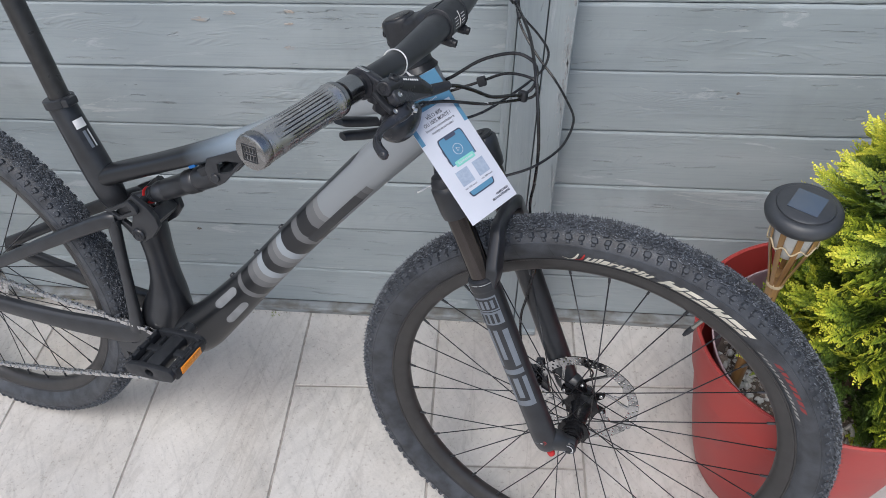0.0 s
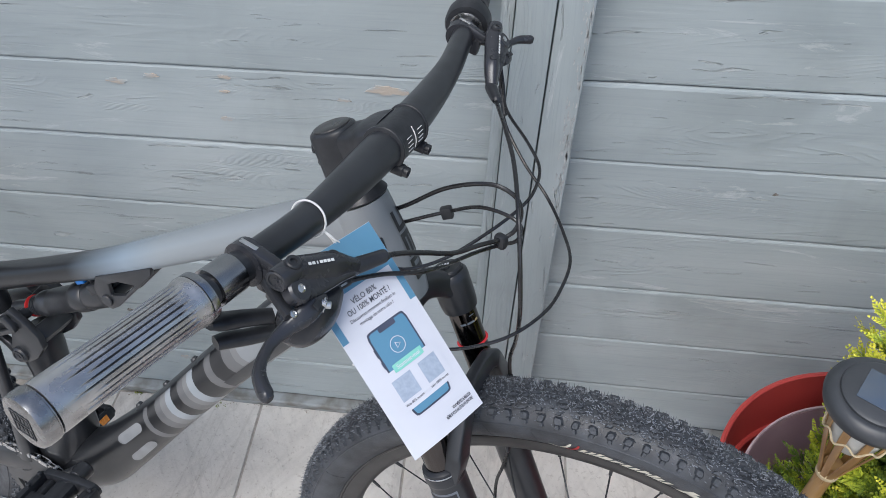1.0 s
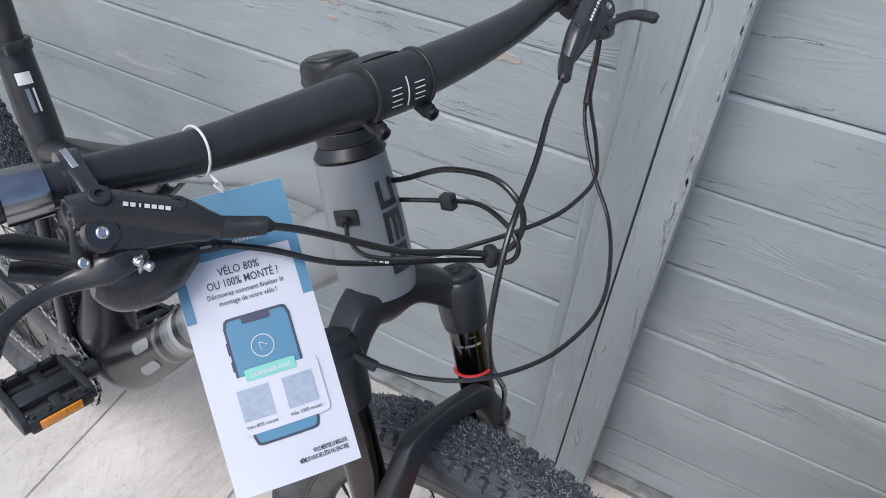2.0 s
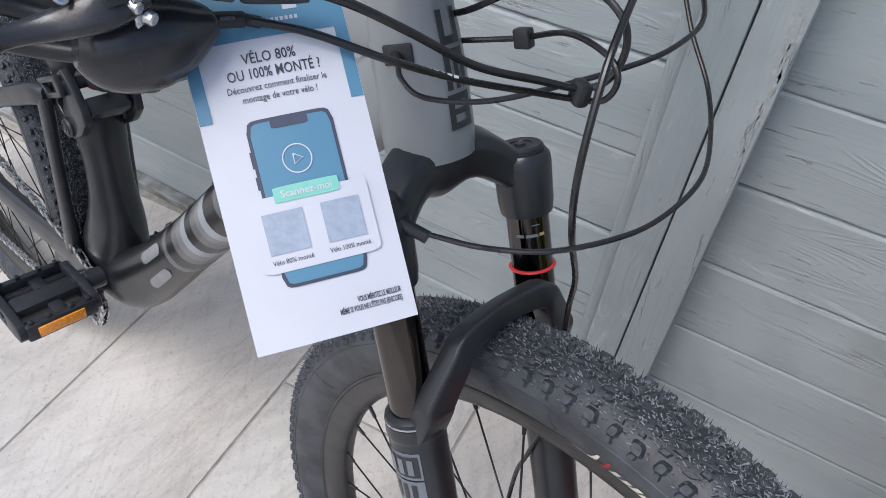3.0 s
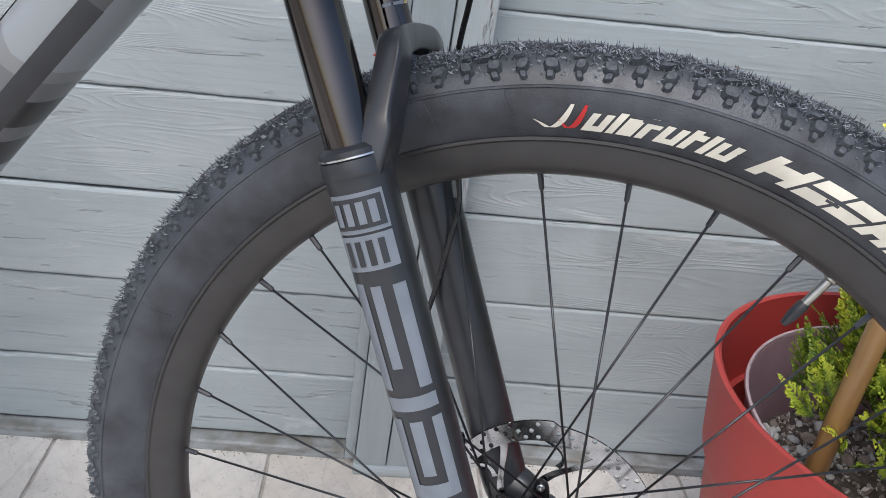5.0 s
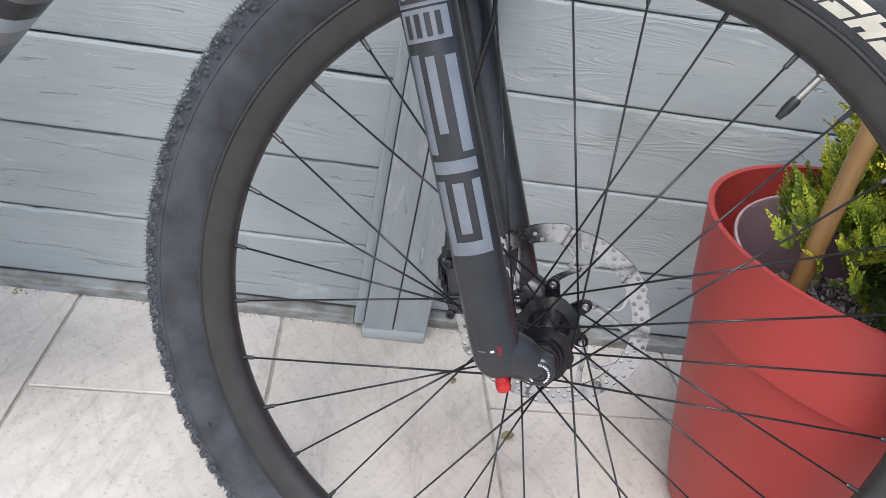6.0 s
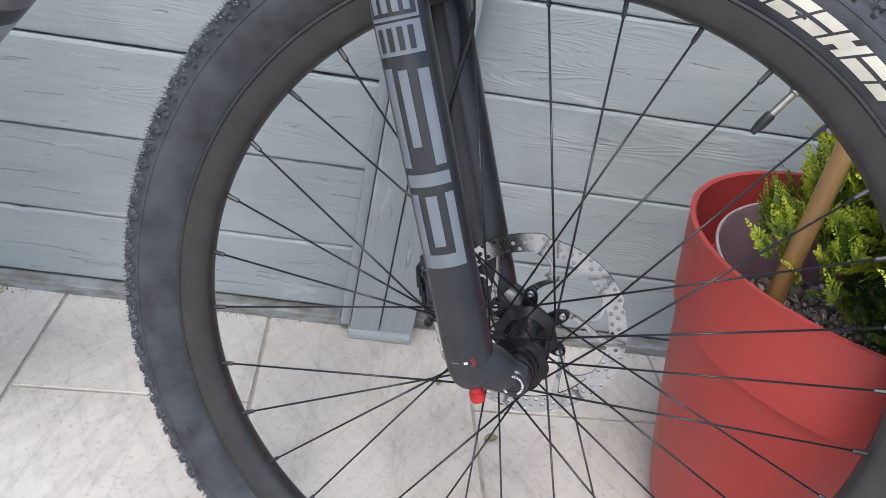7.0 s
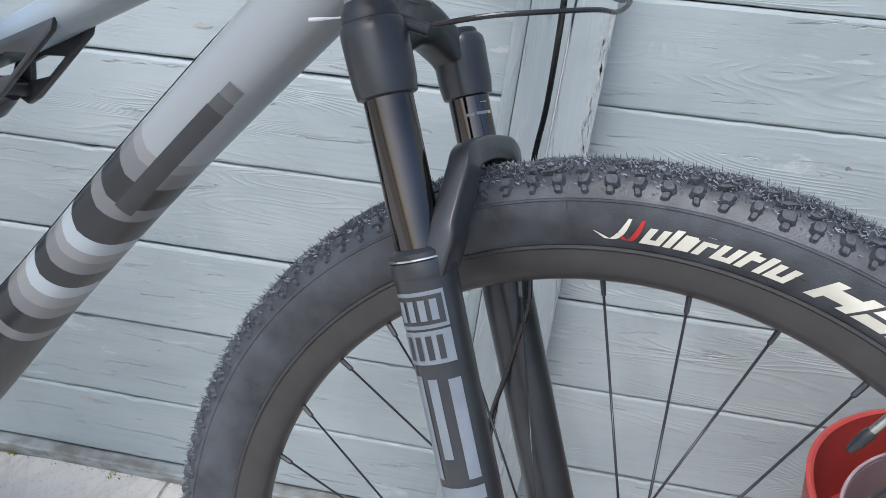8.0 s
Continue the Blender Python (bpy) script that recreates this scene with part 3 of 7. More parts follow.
# printed shapes on the front tyre: a maker's mark, two words as bars, a red patch with small print
def crescent(m, r0, r1, a0, a1, lean, fat):
    """A sickle on the sidewall, thin at both ends; degrees from the top towards the front."""
    bm = bmesh.new()
    rows = []
    for k in range(11):
        t = k / 10
        mid, half = a0 + (a1 - a0) * t ** lean, fat * math.sin(math.pi * min(0.97, 0.06 + t * 0.80))
        r = r0 + (r1 - r0) * ((t - 0.32) / 0.68) ** 2 if t > 0.32 else r0 + (r1 - r0) * 1.6 * (0.32 - t) ** 1.3
        rows.append([bm.verts.new(m @ Vector((r * math.sin(radians(w)), -(sidewall_y(r) + 0.0005), r * math.cos(radians(w))))) for w in (mid - half, mid, mid + half)])
    for c, d in zip(rows, rows[1:]):
        for q in range(2):
            bm.faces.new((c[q], c[q + 1], d[q + 1], d[q]))
    return bm


part("maker_mark", crescent(WHEEL, 0.3195, 0.3345, -9.6, -5.6, 0.8, 0.42), CREAM, front_wheel, "cream sickle mark")
part("red_mark", crescent(WHEEL, 0.3195, 0.3345, -7.0, -4.2, 0.9, 0.36), RED, front_wheel, "red sickle mark")


def glyph_bars(kind, a, b, stroke):
    """Strokes of one printed block between two shares of its word: (from, to, low, high)."""
    left, right = (a, a + stroke), (b - stroke, b)
    return {"bar": [(a, b, 0.0, 0.95)],
            "cup": [(*left, 0.0, 0.80), (*right, 0.0, 0.80), (left[1], right[0], 0.0, 0.24)],
            "gate": [(*left, 0.0, 0.95), (left[1], right[1], 0.52, 0.80)],
            "pair": [(a, b, 0.0, 0.42), (a, b, 0.58, 1.0)],
            "slab": [(*left, 0.0, 1.0), (*right, 0.0, 1.0), (left[1], right[0], 0.25, 0.75)]}[kind]


for r0, r1, a0, a1, slant, gap, word in (
        (0.3190, 0.3330, -3.9, 11.4, 1.5, 0.14, (("cup", 1.0), ("bar", 0.36), ("cup", 0.72), ("gate", 0.72), ("cup", 1.0), ("gate", 0.72), ("bar", 0.36), ("cup", 1.0))),
        (0.3190, 0.3345, 13.8, 36.8, 2.2, 0.13, (("slab", 1.35), ("pair", 0.95), ("pair", 0.95), ("slab", 1.0), ("pair", 1.1), ("pair", 0.8)))):
    total, at_ = sum(w for _, w in word) + gap * (len(word) - 1), 0.0
    for kind, w in word:
        bars = [arc_band(WHEEL, r0 + (r1 - r0) * q0, r0 + (r1 - r0) * q1, a0 + slant * ((q0 + q1) / 2 - 0.5), a1 + slant * ((q0 + q1) / 2 - 0.5), -1, 0.0004, [(x0, x1)], slant * (q1 - q0), 3)
                for x0, x1, q0, q1 in glyph_bars(kind, at_ / total, (at_ + w) / total, min(w, 0.36) / total)]
        part("print_block", joined(bars), CREAM, front_wheel, "cream printed block")
        at_ += w + gap
for k in range(7):
    part("red_bar", arc_band(WHEEL, 0.3285, 0.3345, 46, 62, -1, 0.0003, [(k / 7, (k + 0.66) / 7)], 1.2), DULL_RED, front_wheel, "dull red printed bar")
for k in range(13):
    part("small_bar", arc_band(WHEEL, 0.3185, 0.3225, 42, 65, -1, 0.0003, [(k / 13, (k + 0.55) / 13)], 0.8, 2), GREY_PRINT, front_wheel)

# valve
a = radians(-30.0)
v0, v1 = Vector((0.2885 * math.sin(radians(29)), 0, 0.2885 * math.cos(radians(29)))), Vector((0.235 * math.sin(radians(29)), -0.001, 0.235 * math.cos(radians(29))))
CAP_STEEL = material("dull_brassy_steel", (0.40, 0.385, 0.34), 0.35, 1.0, (0.3, 0.29, 0.26), 150)
valve = part("valve", lathe([(0.0045, 0), (0.0045, 0.002), (0.0029, 0.003), (0.0029, 0.022)], WHEEL @ along(v0, v1), 12), CAP_STEEL, front_wheel, "dull steel valve stem")
part("valve_cap", lathe([(0.0034, 0.022), (0.0040, 0.024), (0.0038, 0.033), (0.0022, 0.0405)], WHEEL @ along(v0, v1), 10), PLASTIC, front_wheel, "black valve cap")


# ---- front disc: a drilled braking ring on six curved arms ----
def disc_ring(m, r0, r1, y0, thick, cols, rows):
    bm = bmesh.new()
    for i in range(cols):
        for j in range(rows):
            a0, a1 = 2 * math.pi * (i + 0.5 * (j % 2)) / cols, 2 * math.pi * (i + 1 + 0.5 * (j % 2)) / cols
            q0, q1 = r0 + (r1 - r0) * j / rows, r0 + (r1 - r0) * (j + 1) / rows
            am, qm = (a0 + a1) / 2, (q0 + q1) / 2
            wav = lambda w, q: q + (0.0034 * ((6 * w / (2 * math.pi)) % 1.0) - 0.0022 if q > r1 - 1e-6 else 0)
            box_ = [(a0, q0), (am, q0), (a1, q0), (a1, qm), (a1, q1), (am, q1), (a0, q1), (a0, qm)]
            open_ = (i + j) % 4 != 3
            hole = 0.0020 if open_ else 0.0003
            for side in (0, 1):
                y = y0 + thick * side
                o = [bm.verts.new(m @ Vector((wav(w, q) * math.sin(w), y, wav(w, q) * math.cos(w)))) for w, q in box_]
                h = []
                for k in range(8):
                    t = 2 * math.pi * k / 8 - math.pi * 0.75
                    w, q = am + hole * math.cos(t) / qm, qm + hole * math.sin(t)
                    h.append(bm.verts.new(m @ Vector((q * math.sin(w), y, q * math.cos(w)))))
                for k in range(8):
                    f = (o[k], o[(k + 1) % 8], h[(k + 1) % 8], h[k])
                    bm.faces.new(f if side else f[::-1])
                if side:
                    for k in range(8):
                        bm.faces.new((h[k], h[(k + 1) % 8], old[(k + 1) % 8], old[k]))
                old = h
    bmesh.ops.remove_doubles(bm, verts=bm.verts, dist=0.00005)
    return bm


DISC_Y = 0.040
DISCM = material("ground_steel", (0.50, 0.505, 0.51), 0.17, 1.0, (0.42, 0.425, 0.43), 90, rough_var=0.05)
brake_disc = part("brake_disc", disc_ring(WHEEL, 0.0715, 0.0880, DISC_Y, 0.0018, 48, 3), DISCM, front_wheel, "drilled steel brake disc", smooth=False)
STAR = 0.90      # turn of the carrier's first arm
for k in range(6):
    b0 = 2 * math.pi * k / 6 + STAR
    arm = []
    for bend, r0, r1, w0, wide in ((0.62, 0.036, 0.073, 0.0, 0.0036), (-0.20, 0.051, 0.073, 0.24, 0.0026)):
        rows = []
        for q in range(6):
            t = q / 5
            r, w = r0 + (r1 - r0) * t, b0 + w0 + bend * t + 0.12 * math.sin(math.pi * t)
            rows.append((r * math.sin(w), DISC_Y + 0.0009, r * math.cos(w), 0.0009, wide - 0.0012 * math.sin(math.pi * t)))
        arm.append(sweep(rows, WHEEL, 8, (0, 1, 0), 3, 6.0))
    part("disc_arm", joined(arm), DISCM, front_wheel)
star = []
for k in range(144):
    w = 2 * math.pi * k / 144
    r = 0.0225 + 0.0180 * max(0.0, math.cos(6 * (w - STAR))) ** 0.55 * (1.0 if math.cos(6 * (w - STAR)) > 0 else 0.0)
    star.append((r * math.sin(w), r * math.cos(w)))
part("disc_carrier", joined([prism(star, 0.0045, WHEEL @ pose(0, 0.0362, 0), 0.0008), lathe([(0.020, 0.0325), (0.0225, 0.0345), (0.0225, 0.0395), (0.012, 0.0415)], WHEEL @ AXLE, 30)]), HUBM, front_wheel, "black star-shaped disc carrier", smooth=False)
for k in range(6):
    w = 2 * math.pi * k / 6 + STAR
    e = (0.0345 * math.sin(w), 0, 0.0345 * math.cos(w))
    part("disc_bolt", lathe([(0.0031, 0), (0.0032, 0.0016), (0.0026, 0.0023), (0.0015, 0.0022), (0.0013, 0.0008), (0.0002, 0.0007)], WHEEL @ along((e[0], 0.0340, e[2]), (e[0], 0.0, e[2])), 14), STEEL, front_wheel, "bright steel bolt")

# ---- fork ----
LEG = Vector((-0.37784, 0, 0.92587))


def leg_at(s, y):
    return Vector((-0.029, y, 0)) + LEG * s


PALE_PRINT = material("pale_axle_print", (0.58, 0.59, 0.61), 0.5)
fork = part("suspension_fork", joined([
    sweep([(*leg_at(-0.0060, -0.066), 0.0050, 0.0055), (*leg_at(-0.0045, -0.066), 0.0100, 0.0110), (*leg_at(0.001, -0.066), 0.0148, 0.0158), (*leg_at(0.010, -0.066), 0.0174, 0.0182), (*leg_at(0.022, -0.066), 0.0184, 0.0190), (*leg_at(0.04, -0.066), 0.0186, 0.0192), (*leg_at(0.12, -0.066), 0.0190, 0.0190),
           (*leg_at(0.28, -0.066), 0.0200, 0.0200), (*leg_at(0.303, -0.066), 0.0212, 0.0212), (*leg_at(0.311, -0.066), 0.0208, 0.0208)], FRONT, 26, (0, 1, 0)),
    sweep([(*leg_at(-0.0060, 0.066), 0.0050, 0.0055), (*leg_at(-0.0045, 0.066), 0.0100, 0.0110), (*leg_at(0.001, 0.066), 0.0148, 0.0158), (*leg_at(0.010, 0.066), 0.0174, 0.0182), (*leg_at(0.022, 0.066), 0.0184, 0.0190), (*leg_at(0.04, 0.066), 0.0186, 0.0192), (*leg_at(0.12, 0.066), 0.0190, 0.0190),
           (*leg_at(0.28, 0.066), 0.0200, 0.0200), (*leg_at(0.303, 0.066), 0.0212, 0.0212), (*leg_at(0.311, 0.066), 0.0208, 0.0208)], FRONT, 26, (0, 1, 0)),
]), BLACK, bike, "black fork lowers with grey-blue printed panels")
for sy, top in ((-1, 0.062), (1, 0.046)):
    part("dropout", joined([sweep([(*leg_at(top, sy * 0.066), 0.0130, 0.0090), (*leg_at(top - 0.020, sy * 0.066), 0.0172, 0.0180), (-0.033, sy * 0.0650, 0.016, 0.0172, 0.0180), (-0.020, sy * 0.0610, 0.0105, 0.0150, 0.0190), (-0.006, sy * 0.0565, 0.0050, 0.0120, 0.0155), (0.008, sy * 0.0545, 0.0035, 0.0100, 0.0120)], FRONT, 18, (0, 1, 0), 4),
                            rod((0.001, sy * 0.047, 0.003), (0.001, sy * 0.0650, 0.003), 0.0118, FRONT, 30, bevel=0.0015)]), BLACK, fork)
# arch over the tyre, in front of the legs
ARCH = [(-0.1385, -0.066, 0.262, 0.0100, 0.0130), (-0.1355, -0.0655, 0.286, 0.0100, 0.0140), (-0.1325, -0.0635, 0.305, 0.0090, 0.0128), (-0.1335, -0.0610, 0.312, 0.0086, 0.0122), (-0.1365, -0.0450, 0.3420, 0.0080, 0.0102), (-0.1378, -0.0410, 0.3480, 0.0079, 0.0098), (-0.1390, -0.0350, 0.3512, 0.0077, 0.0094), (-0.1400, -0.0260, 0.3528, 0.0074, 0.0088), (-0.1412, 0.0, 0.3545, 0.0070, 0.0084)]
part("arch", sweep(ARCH + [(x, -y, z, a, b) for x, y, z, a, b in ARCH[-2::-1]], FRONT, 20, (0.926, 0, 0.378), 3, 7.0), BLACK, fork)
for sy in (-1, 1):
    part("stanchion", rod(leg_at(0.30, sy * 0.066), leg_at(0.43, sy * 0.066), 0.0157, FRONT, 32), GLOSS, fork, "polished black stanchion tube")
    part("wiper_seal", lathe([(0.0165, 0), (0.0205, 0.0005), (0.0200, 0.005), (0.0172, 0.0075), (0.0163, 0.0078)], FRONT @ along(leg_at(0.311, sy * 0.066), leg_at(0.5, sy * 0.066)), 30), PLASTIC, fork)
part("seal_ring", lathe([(0.0200, 0.0), (0.0208, 0.0004), (0.0208, 0.0014), (0.0200, 0.0018)], FRONT @ along(leg_at(0.3115, -0.066), leg_at(0.5, -0.066)), 30), STEEL, fork)
RING = material("red_rubber_ring", (0.72, 0.035, 0.045), 0.45)
part("travel_ring", lathe([(0.0162, 0.0), (0.0174, 0.0003), (0.0179, 0.0011), (0.0174, 0.0019), (0.0162, 0.0022)], FRONT @ along(leg_at(0.3675, 0.066), leg_at(0.5, 0.068)), 32), RING, fork, "red rubber travel ring")


def steer(u, y=0.0):
    return Vector((-0.048 - 0.4081 * u, y, u))


crown = [sweep([(*leg_at(0.434, -0.066), 0.0175, 0.0120), (-0.205, -0.052, 0.417, 0.0155, 0.0140), (-0.217, -0.028, 0.430, 0.0165, 0.0170), (-0.224, 0.0, 0.430, 0.020, 0.025),
                (-0.217, 0.028, 0.430, 0.0165, 0.0170), (-0.205, 0.052, 0.417, 0.0155, 0.0140), (*leg_at(0.434, 0.066), 0.0175, 0.0120)], FRONT, 20, (1, 0, 0), 5, 3.2)]
for sy in (-1, 1):
    crown.append(lathe([(0.0165, 0), (0.0190, 0.0012), (0.0203, 0.010), (0.0210, 0.038), (0.0205, 0.0435), (0.0180, 0.0468)], FRONT @ along(leg_at(0.412, sy * 0.066), leg_at(0.6, sy * 0.066)), 28))
part("crown", joined(crown), BLACK, fork)
part("air_cap", lathe([(0.0165, 0), (0.0165, 0.0035), (0.0150, 0.0050), (0.0085, 0.0050), (0.0080, 0.0042), (0.0040, 0.0042), (0.0036, 0.0056), (0.0002, 0.0058)], FRONT @ along(leg_at(0.4585, 0.066), leg_at(0.6, 0.066)), 26), PLASTIC, fork)
part("lockout_cap", joined([lathe([(0.0185, 0), (0.0185, 0.005), (0.0160, 0.0095), (0.0150, 0.0120), (0.011, 0.0125)], FRONT @ along(leg_at(0.4585, -0.066), leg_at(0.6, -0.066)), 26),
                            rod(leg_at(0.463, -0.066) + Vector((0.012, 0.004, 0)), leg_at(0.463, -0.066) + Vector((0.034, 0.013, -0.004)), 0.0042, FRONT, 12)]), PLASTIC, fork)
part("rebound_knob", lathe([(0.0046, 0), (0.0052, 0.001), (0.0052, 0.0085), (0.0060, 0.0090), (0.0060, 0.0100), (0.0055, 0.0104), (0.0060, 0.0108), (0.0060, 0.0150), (0.0054, 0.0168), (0.003, 0.0172)], FRONT @ along(leg_at(-0.003, -0.066), leg_at(-0.2, -0.066)), 14), RED, fork, "red anodised rebound knob")
part("axle_end", joined([lathe([(0.0094, 0), (0.0094, 0.0010), (0.0090, 0.0013), (0.0062, 0.0013), (0.0058, 0.0002), (0.0048, 0.0002), (0.0045, 0.0014), (0.0031, 0.0014), (0.0029, -0.004), (0.0002, -0.004)], FRONT @ along((0.001, -0.0650, 0.003), (0.001, -1, 0.003)), 32)]), PLASTIC, fork)
for k in range(20):
    w = radians(-150 + 15 * k)
    part("axle_print", block((0.0012 if k % 3 else 0.0020, 0.0003, 0.0015), FRONT @ pose(0.001 + 0.0077 * math.sin(w), -0.0664, 0.003 + 0.0077 * math.cos(w), 0, math.degrees(w), 0), 0), PALE_PRINT, fork)


def leg_panel(outline, name, mat, parent, lift=0.0004, r=0.0197):
    """A print wrapped on the right leg: outline rows (metres along the leg, degrees round it), filled between two rails."""
    bm = bmesh.new()
    cols = []
    for s, d0, d1 in outline:
        c = leg_at(s, -0.066)
        rr = r + lift - 0.0012 * max(0, (0.28 - s)) / 0.28
        col = []
        for k in range(7):
            w = radians(d0 + (d1 - d0) * k / 6)
            fwd = Vector((0.92587, 0, 0.37784))
            col.append(bm.verts.new(FRONT @ (c + Vector((0, -1, 0)) * math.cos(w) * rr + fwd * math.sin(w) * rr)))
        cols.append(col)
    for c, d in zip(cols, cols[1:]):
        for k in range(6):
            bm.faces.new((c[k], c[k + 1], d[k + 1], d[k]))
    return part(name, bm, mat, parent)


def rail(s0, s1, d0, d1, n=8, tilt=0.0):
    return [(s0 + (s1 - s0) * k / n, d0 + tilt * k / n, d1 + tilt * k / n) for k in range(n + 1)]


# a framed box of two plates, then a tall mark of slanted strokes
leg_panel(rail(0.2475, 0.2685, -50, 50, 3), "printed_frame", DECAL, fork, 0.0004, 0.0202)
leg_panel(rail(0.2700, 0.2930, -50, 50, 3), "printed_frame", DECAL, fork, 0.0004, 0.0203)
leg_panel(rail(0.2725, 0.2905, -45, 45, 3), "printed_plate", BLACK, fork, 0.0008, 0.0203)
for k in range(4):
    leg_panel(rail(0.2750, 0.2880, -38 + 20 * k, -26 + 20 * k, 3), "printed_stroke", DECAL, fork, 0.0012, 0.0203)
    leg_panel(rail(0.2505, 0.2655, -38 + 20 * k, -27 + 20 * k, 3), "printed_stroke", BLACK, fork, 0.0008, 0.0202)
S = 0.0197
for s0, s1, d0, d1 in ((0.172, 0.240, -50, -26), (0.186, 0.238, -13, 6), (0.172, 0.237, 26, 50),
                       (0.158, 0.167, -48, 52), (0.098, 0.153, -48, -26), (0.114, 0.151, -10, 14), (0.108, 0.152, 32, 52), (0.098, 0.108, -26, 52)):
    leg_panel(rail(s0, s1, d0, d1, 4), "printed_stroke", DECAL, fork, 0.0004, S)
leg_panel(rail(0.0212, 0.0232, 0, 9, 1), "printed_stroke", WHITE, fork, 0.0006, 0.0199)
leg_panel(rail(0.0220, 0.0228, -30, -10, 3), "printed_stroke", DECAL, fork, 0.0006, 0.0199)
for d in (15, 20):
    leg_panel([(0.0185, d, d + 2), (0.0220, d + 5, d + 7), (0.0255, d, d + 2)], "printed_chevron", RED, fork, 0.0006, 0.0199)

# small prints on the left stanchion: two white bars and a tan one
TAN = material("tan_print", (0.42, 0.33, 0.16), 0.5)
for k, (turn, at_, wide, mat) in enumerate(((40, 0.3985, 0.0090, DECAL), (72, 0.3985, 0.0060, DECAL), (28, 0.4065, 0.0060, DECAL), (12, 0.3985, 0.0040, TAN))):
    w = radians(turn)
    fwd = Vector((0.92587, 0, 0.37784))
    out_ = fwd * math.cos(w) + Vector((0, -1, 0)) * math.sin(w)
    part("small_print", block((wide, 0.0022 if k != 2 else 0.0007, 0.0003), FRONT @ axes(leg_at(at_, 0.066) + out_ * 0.0158, LEG.cross(out_), LEG, out_), 0), mat, fork)

# brake caliper behind the left leg: two halves, bolts, banjo and hose boot
CAL = FRONT @ pose(-0.084, 0.041, 0.013, 0, -14, 0)
caliper = part("brake_caliper", joined([block((0.022, 0.011, 0.050), CAL @ pose(0, -0.010, 0), 0.004), block((0.022, 0.011, 0.050), CAL @ pose(0, 0.010, 0), 0.004), block((0.013, 0.012, 0.050), CAL @ pose(-0.008, 0, 0), 0.003),
                                       block((0.020, 0.004, 0.014), CAL @ pose(0.001, -0.0165, -0.012), 0.0015), block((0.018, 0.005, 0.022), CAL @ pose(0.002, -0.0160, 0.010), 0.0018),
                                       block((0.014, 0.010, 0.074), CAL @ pose(0.014, 0.012, 0.002), 0.003)]), ALLOY, fork, "black two-piston brake caliper")
for x, z in ((-0.009, -0.024), (-0.009, 0.024), (0.013, -0.030), (0.013, 0.033)):
    part("caliper_bolt", lathe([(0.0040, 0), (0.0042, 0.0030), (0.0032, 0.0038), (0.0020, 0.0037), (0.0018, 0.0016), (0.0003, 0.0015)], CAL @ along((x, -0.0145 if x < 0 else 0.006, z), (x, -1, z)), 14), STEEL if x > 0 else PLASTIC, caliper)
part("banjo", joined([rod((-0.011, -0.004, 0.026), (-0.011, -0.004, 0.036), 0.0052, CAL, 16, bevel=0.001), rod((-0.0100, -0.004, 0.034), (-0.0080, -0.002, 0.056), 0.0036, CAL, 14, bevel=0.001)]), PLASTIC, caliper)
for k in range(5):
    part("fin", block((0.0016, 0.016, 0.020), CAL @ pose(-0.012 - 0.0036 * k * 0.5, 0, -0.016 + 0.008 * k), 0.0004), PLASTIC, caliper)

# ---- frame ----
def tube_material(name, stops, base_rough=0.32, chevron=0.0, lo=None):
    """Paint that changes along a tube: stops are (metres along, colour), hard-edged unless a fade is asked for."""
    m = bpy.data.materials.new(name)
    m.use_nodes = True
    n, l = m.node_tree.nodes, m.node_tree.links
    bsdf = n["Principled BSDF"]
    co, sep = n.new("ShaderNodeUVMap"), n.new("ShaderNodeSeparateXYZ")
    l.new(co.outputs[0], sep.inputs[0])
    bend = n.new("ShaderNodeMath")          # distance round the tube from the middle of its right face
    bend.operation = "SUBTRACT"
    bend.inputs[1].default_value = 0.5
    l.new(sep.outputs["Y"], bend.inputs[0])
    mag = n.new("ShaderNodeMath")
    mag.operation = "ABSOLUTE"
    l.new(bend.outputs[0], mag.inputs[0])
    mul = n.new("ShaderNodeMath")
    mul.operation = "MULTIPLY"
    mul.inputs[1].default_value = chevron
    l.new(mag.outputs[0], mul.inputs[0])
    add = n.new("ShaderNodeMath")
    add.operation = "ADD"
    l.new(sep.outputs["X"], add.inputs[0])
    l.new(mul.outputs[0], add.inputs[1])
    ramp = n.new("ShaderNodeValToRGB")
    ramp.color_ramp.interpolation = "CONSTANT" if lo is None else "LINEAR"
    while len(ramp.color_ramp.elements) < len(stops):
        ramp.color_ramp.elements.new(0.5)
    for e, (p, c) in zip(ramp.color_ramp.elements, stops):
        e.position, e.color = p, (*c, 1)
    l.new(add.outputs[0], ramp.inputs[0])
    l.new(ramp.outputs[0], bsdf.inputs["Base Color"])
    t = n.new("ShaderNodeTexNoise")
    t.inputs["Scale"].default_value, t.inputs["Detail"].default_value = 45, 4
    rr = n.new("ShaderNodeMapRange")
    rr.inputs["To Min"].default_value, rr.inputs["To Max"].default_value = base_rough - 0.06, base_rough + 0.08
    l.new(t.outputs["Fac"], rr.inputs["Value"])
    l.new(rr.outputs[0], bsdf.inputs["Roughness"])
    return m


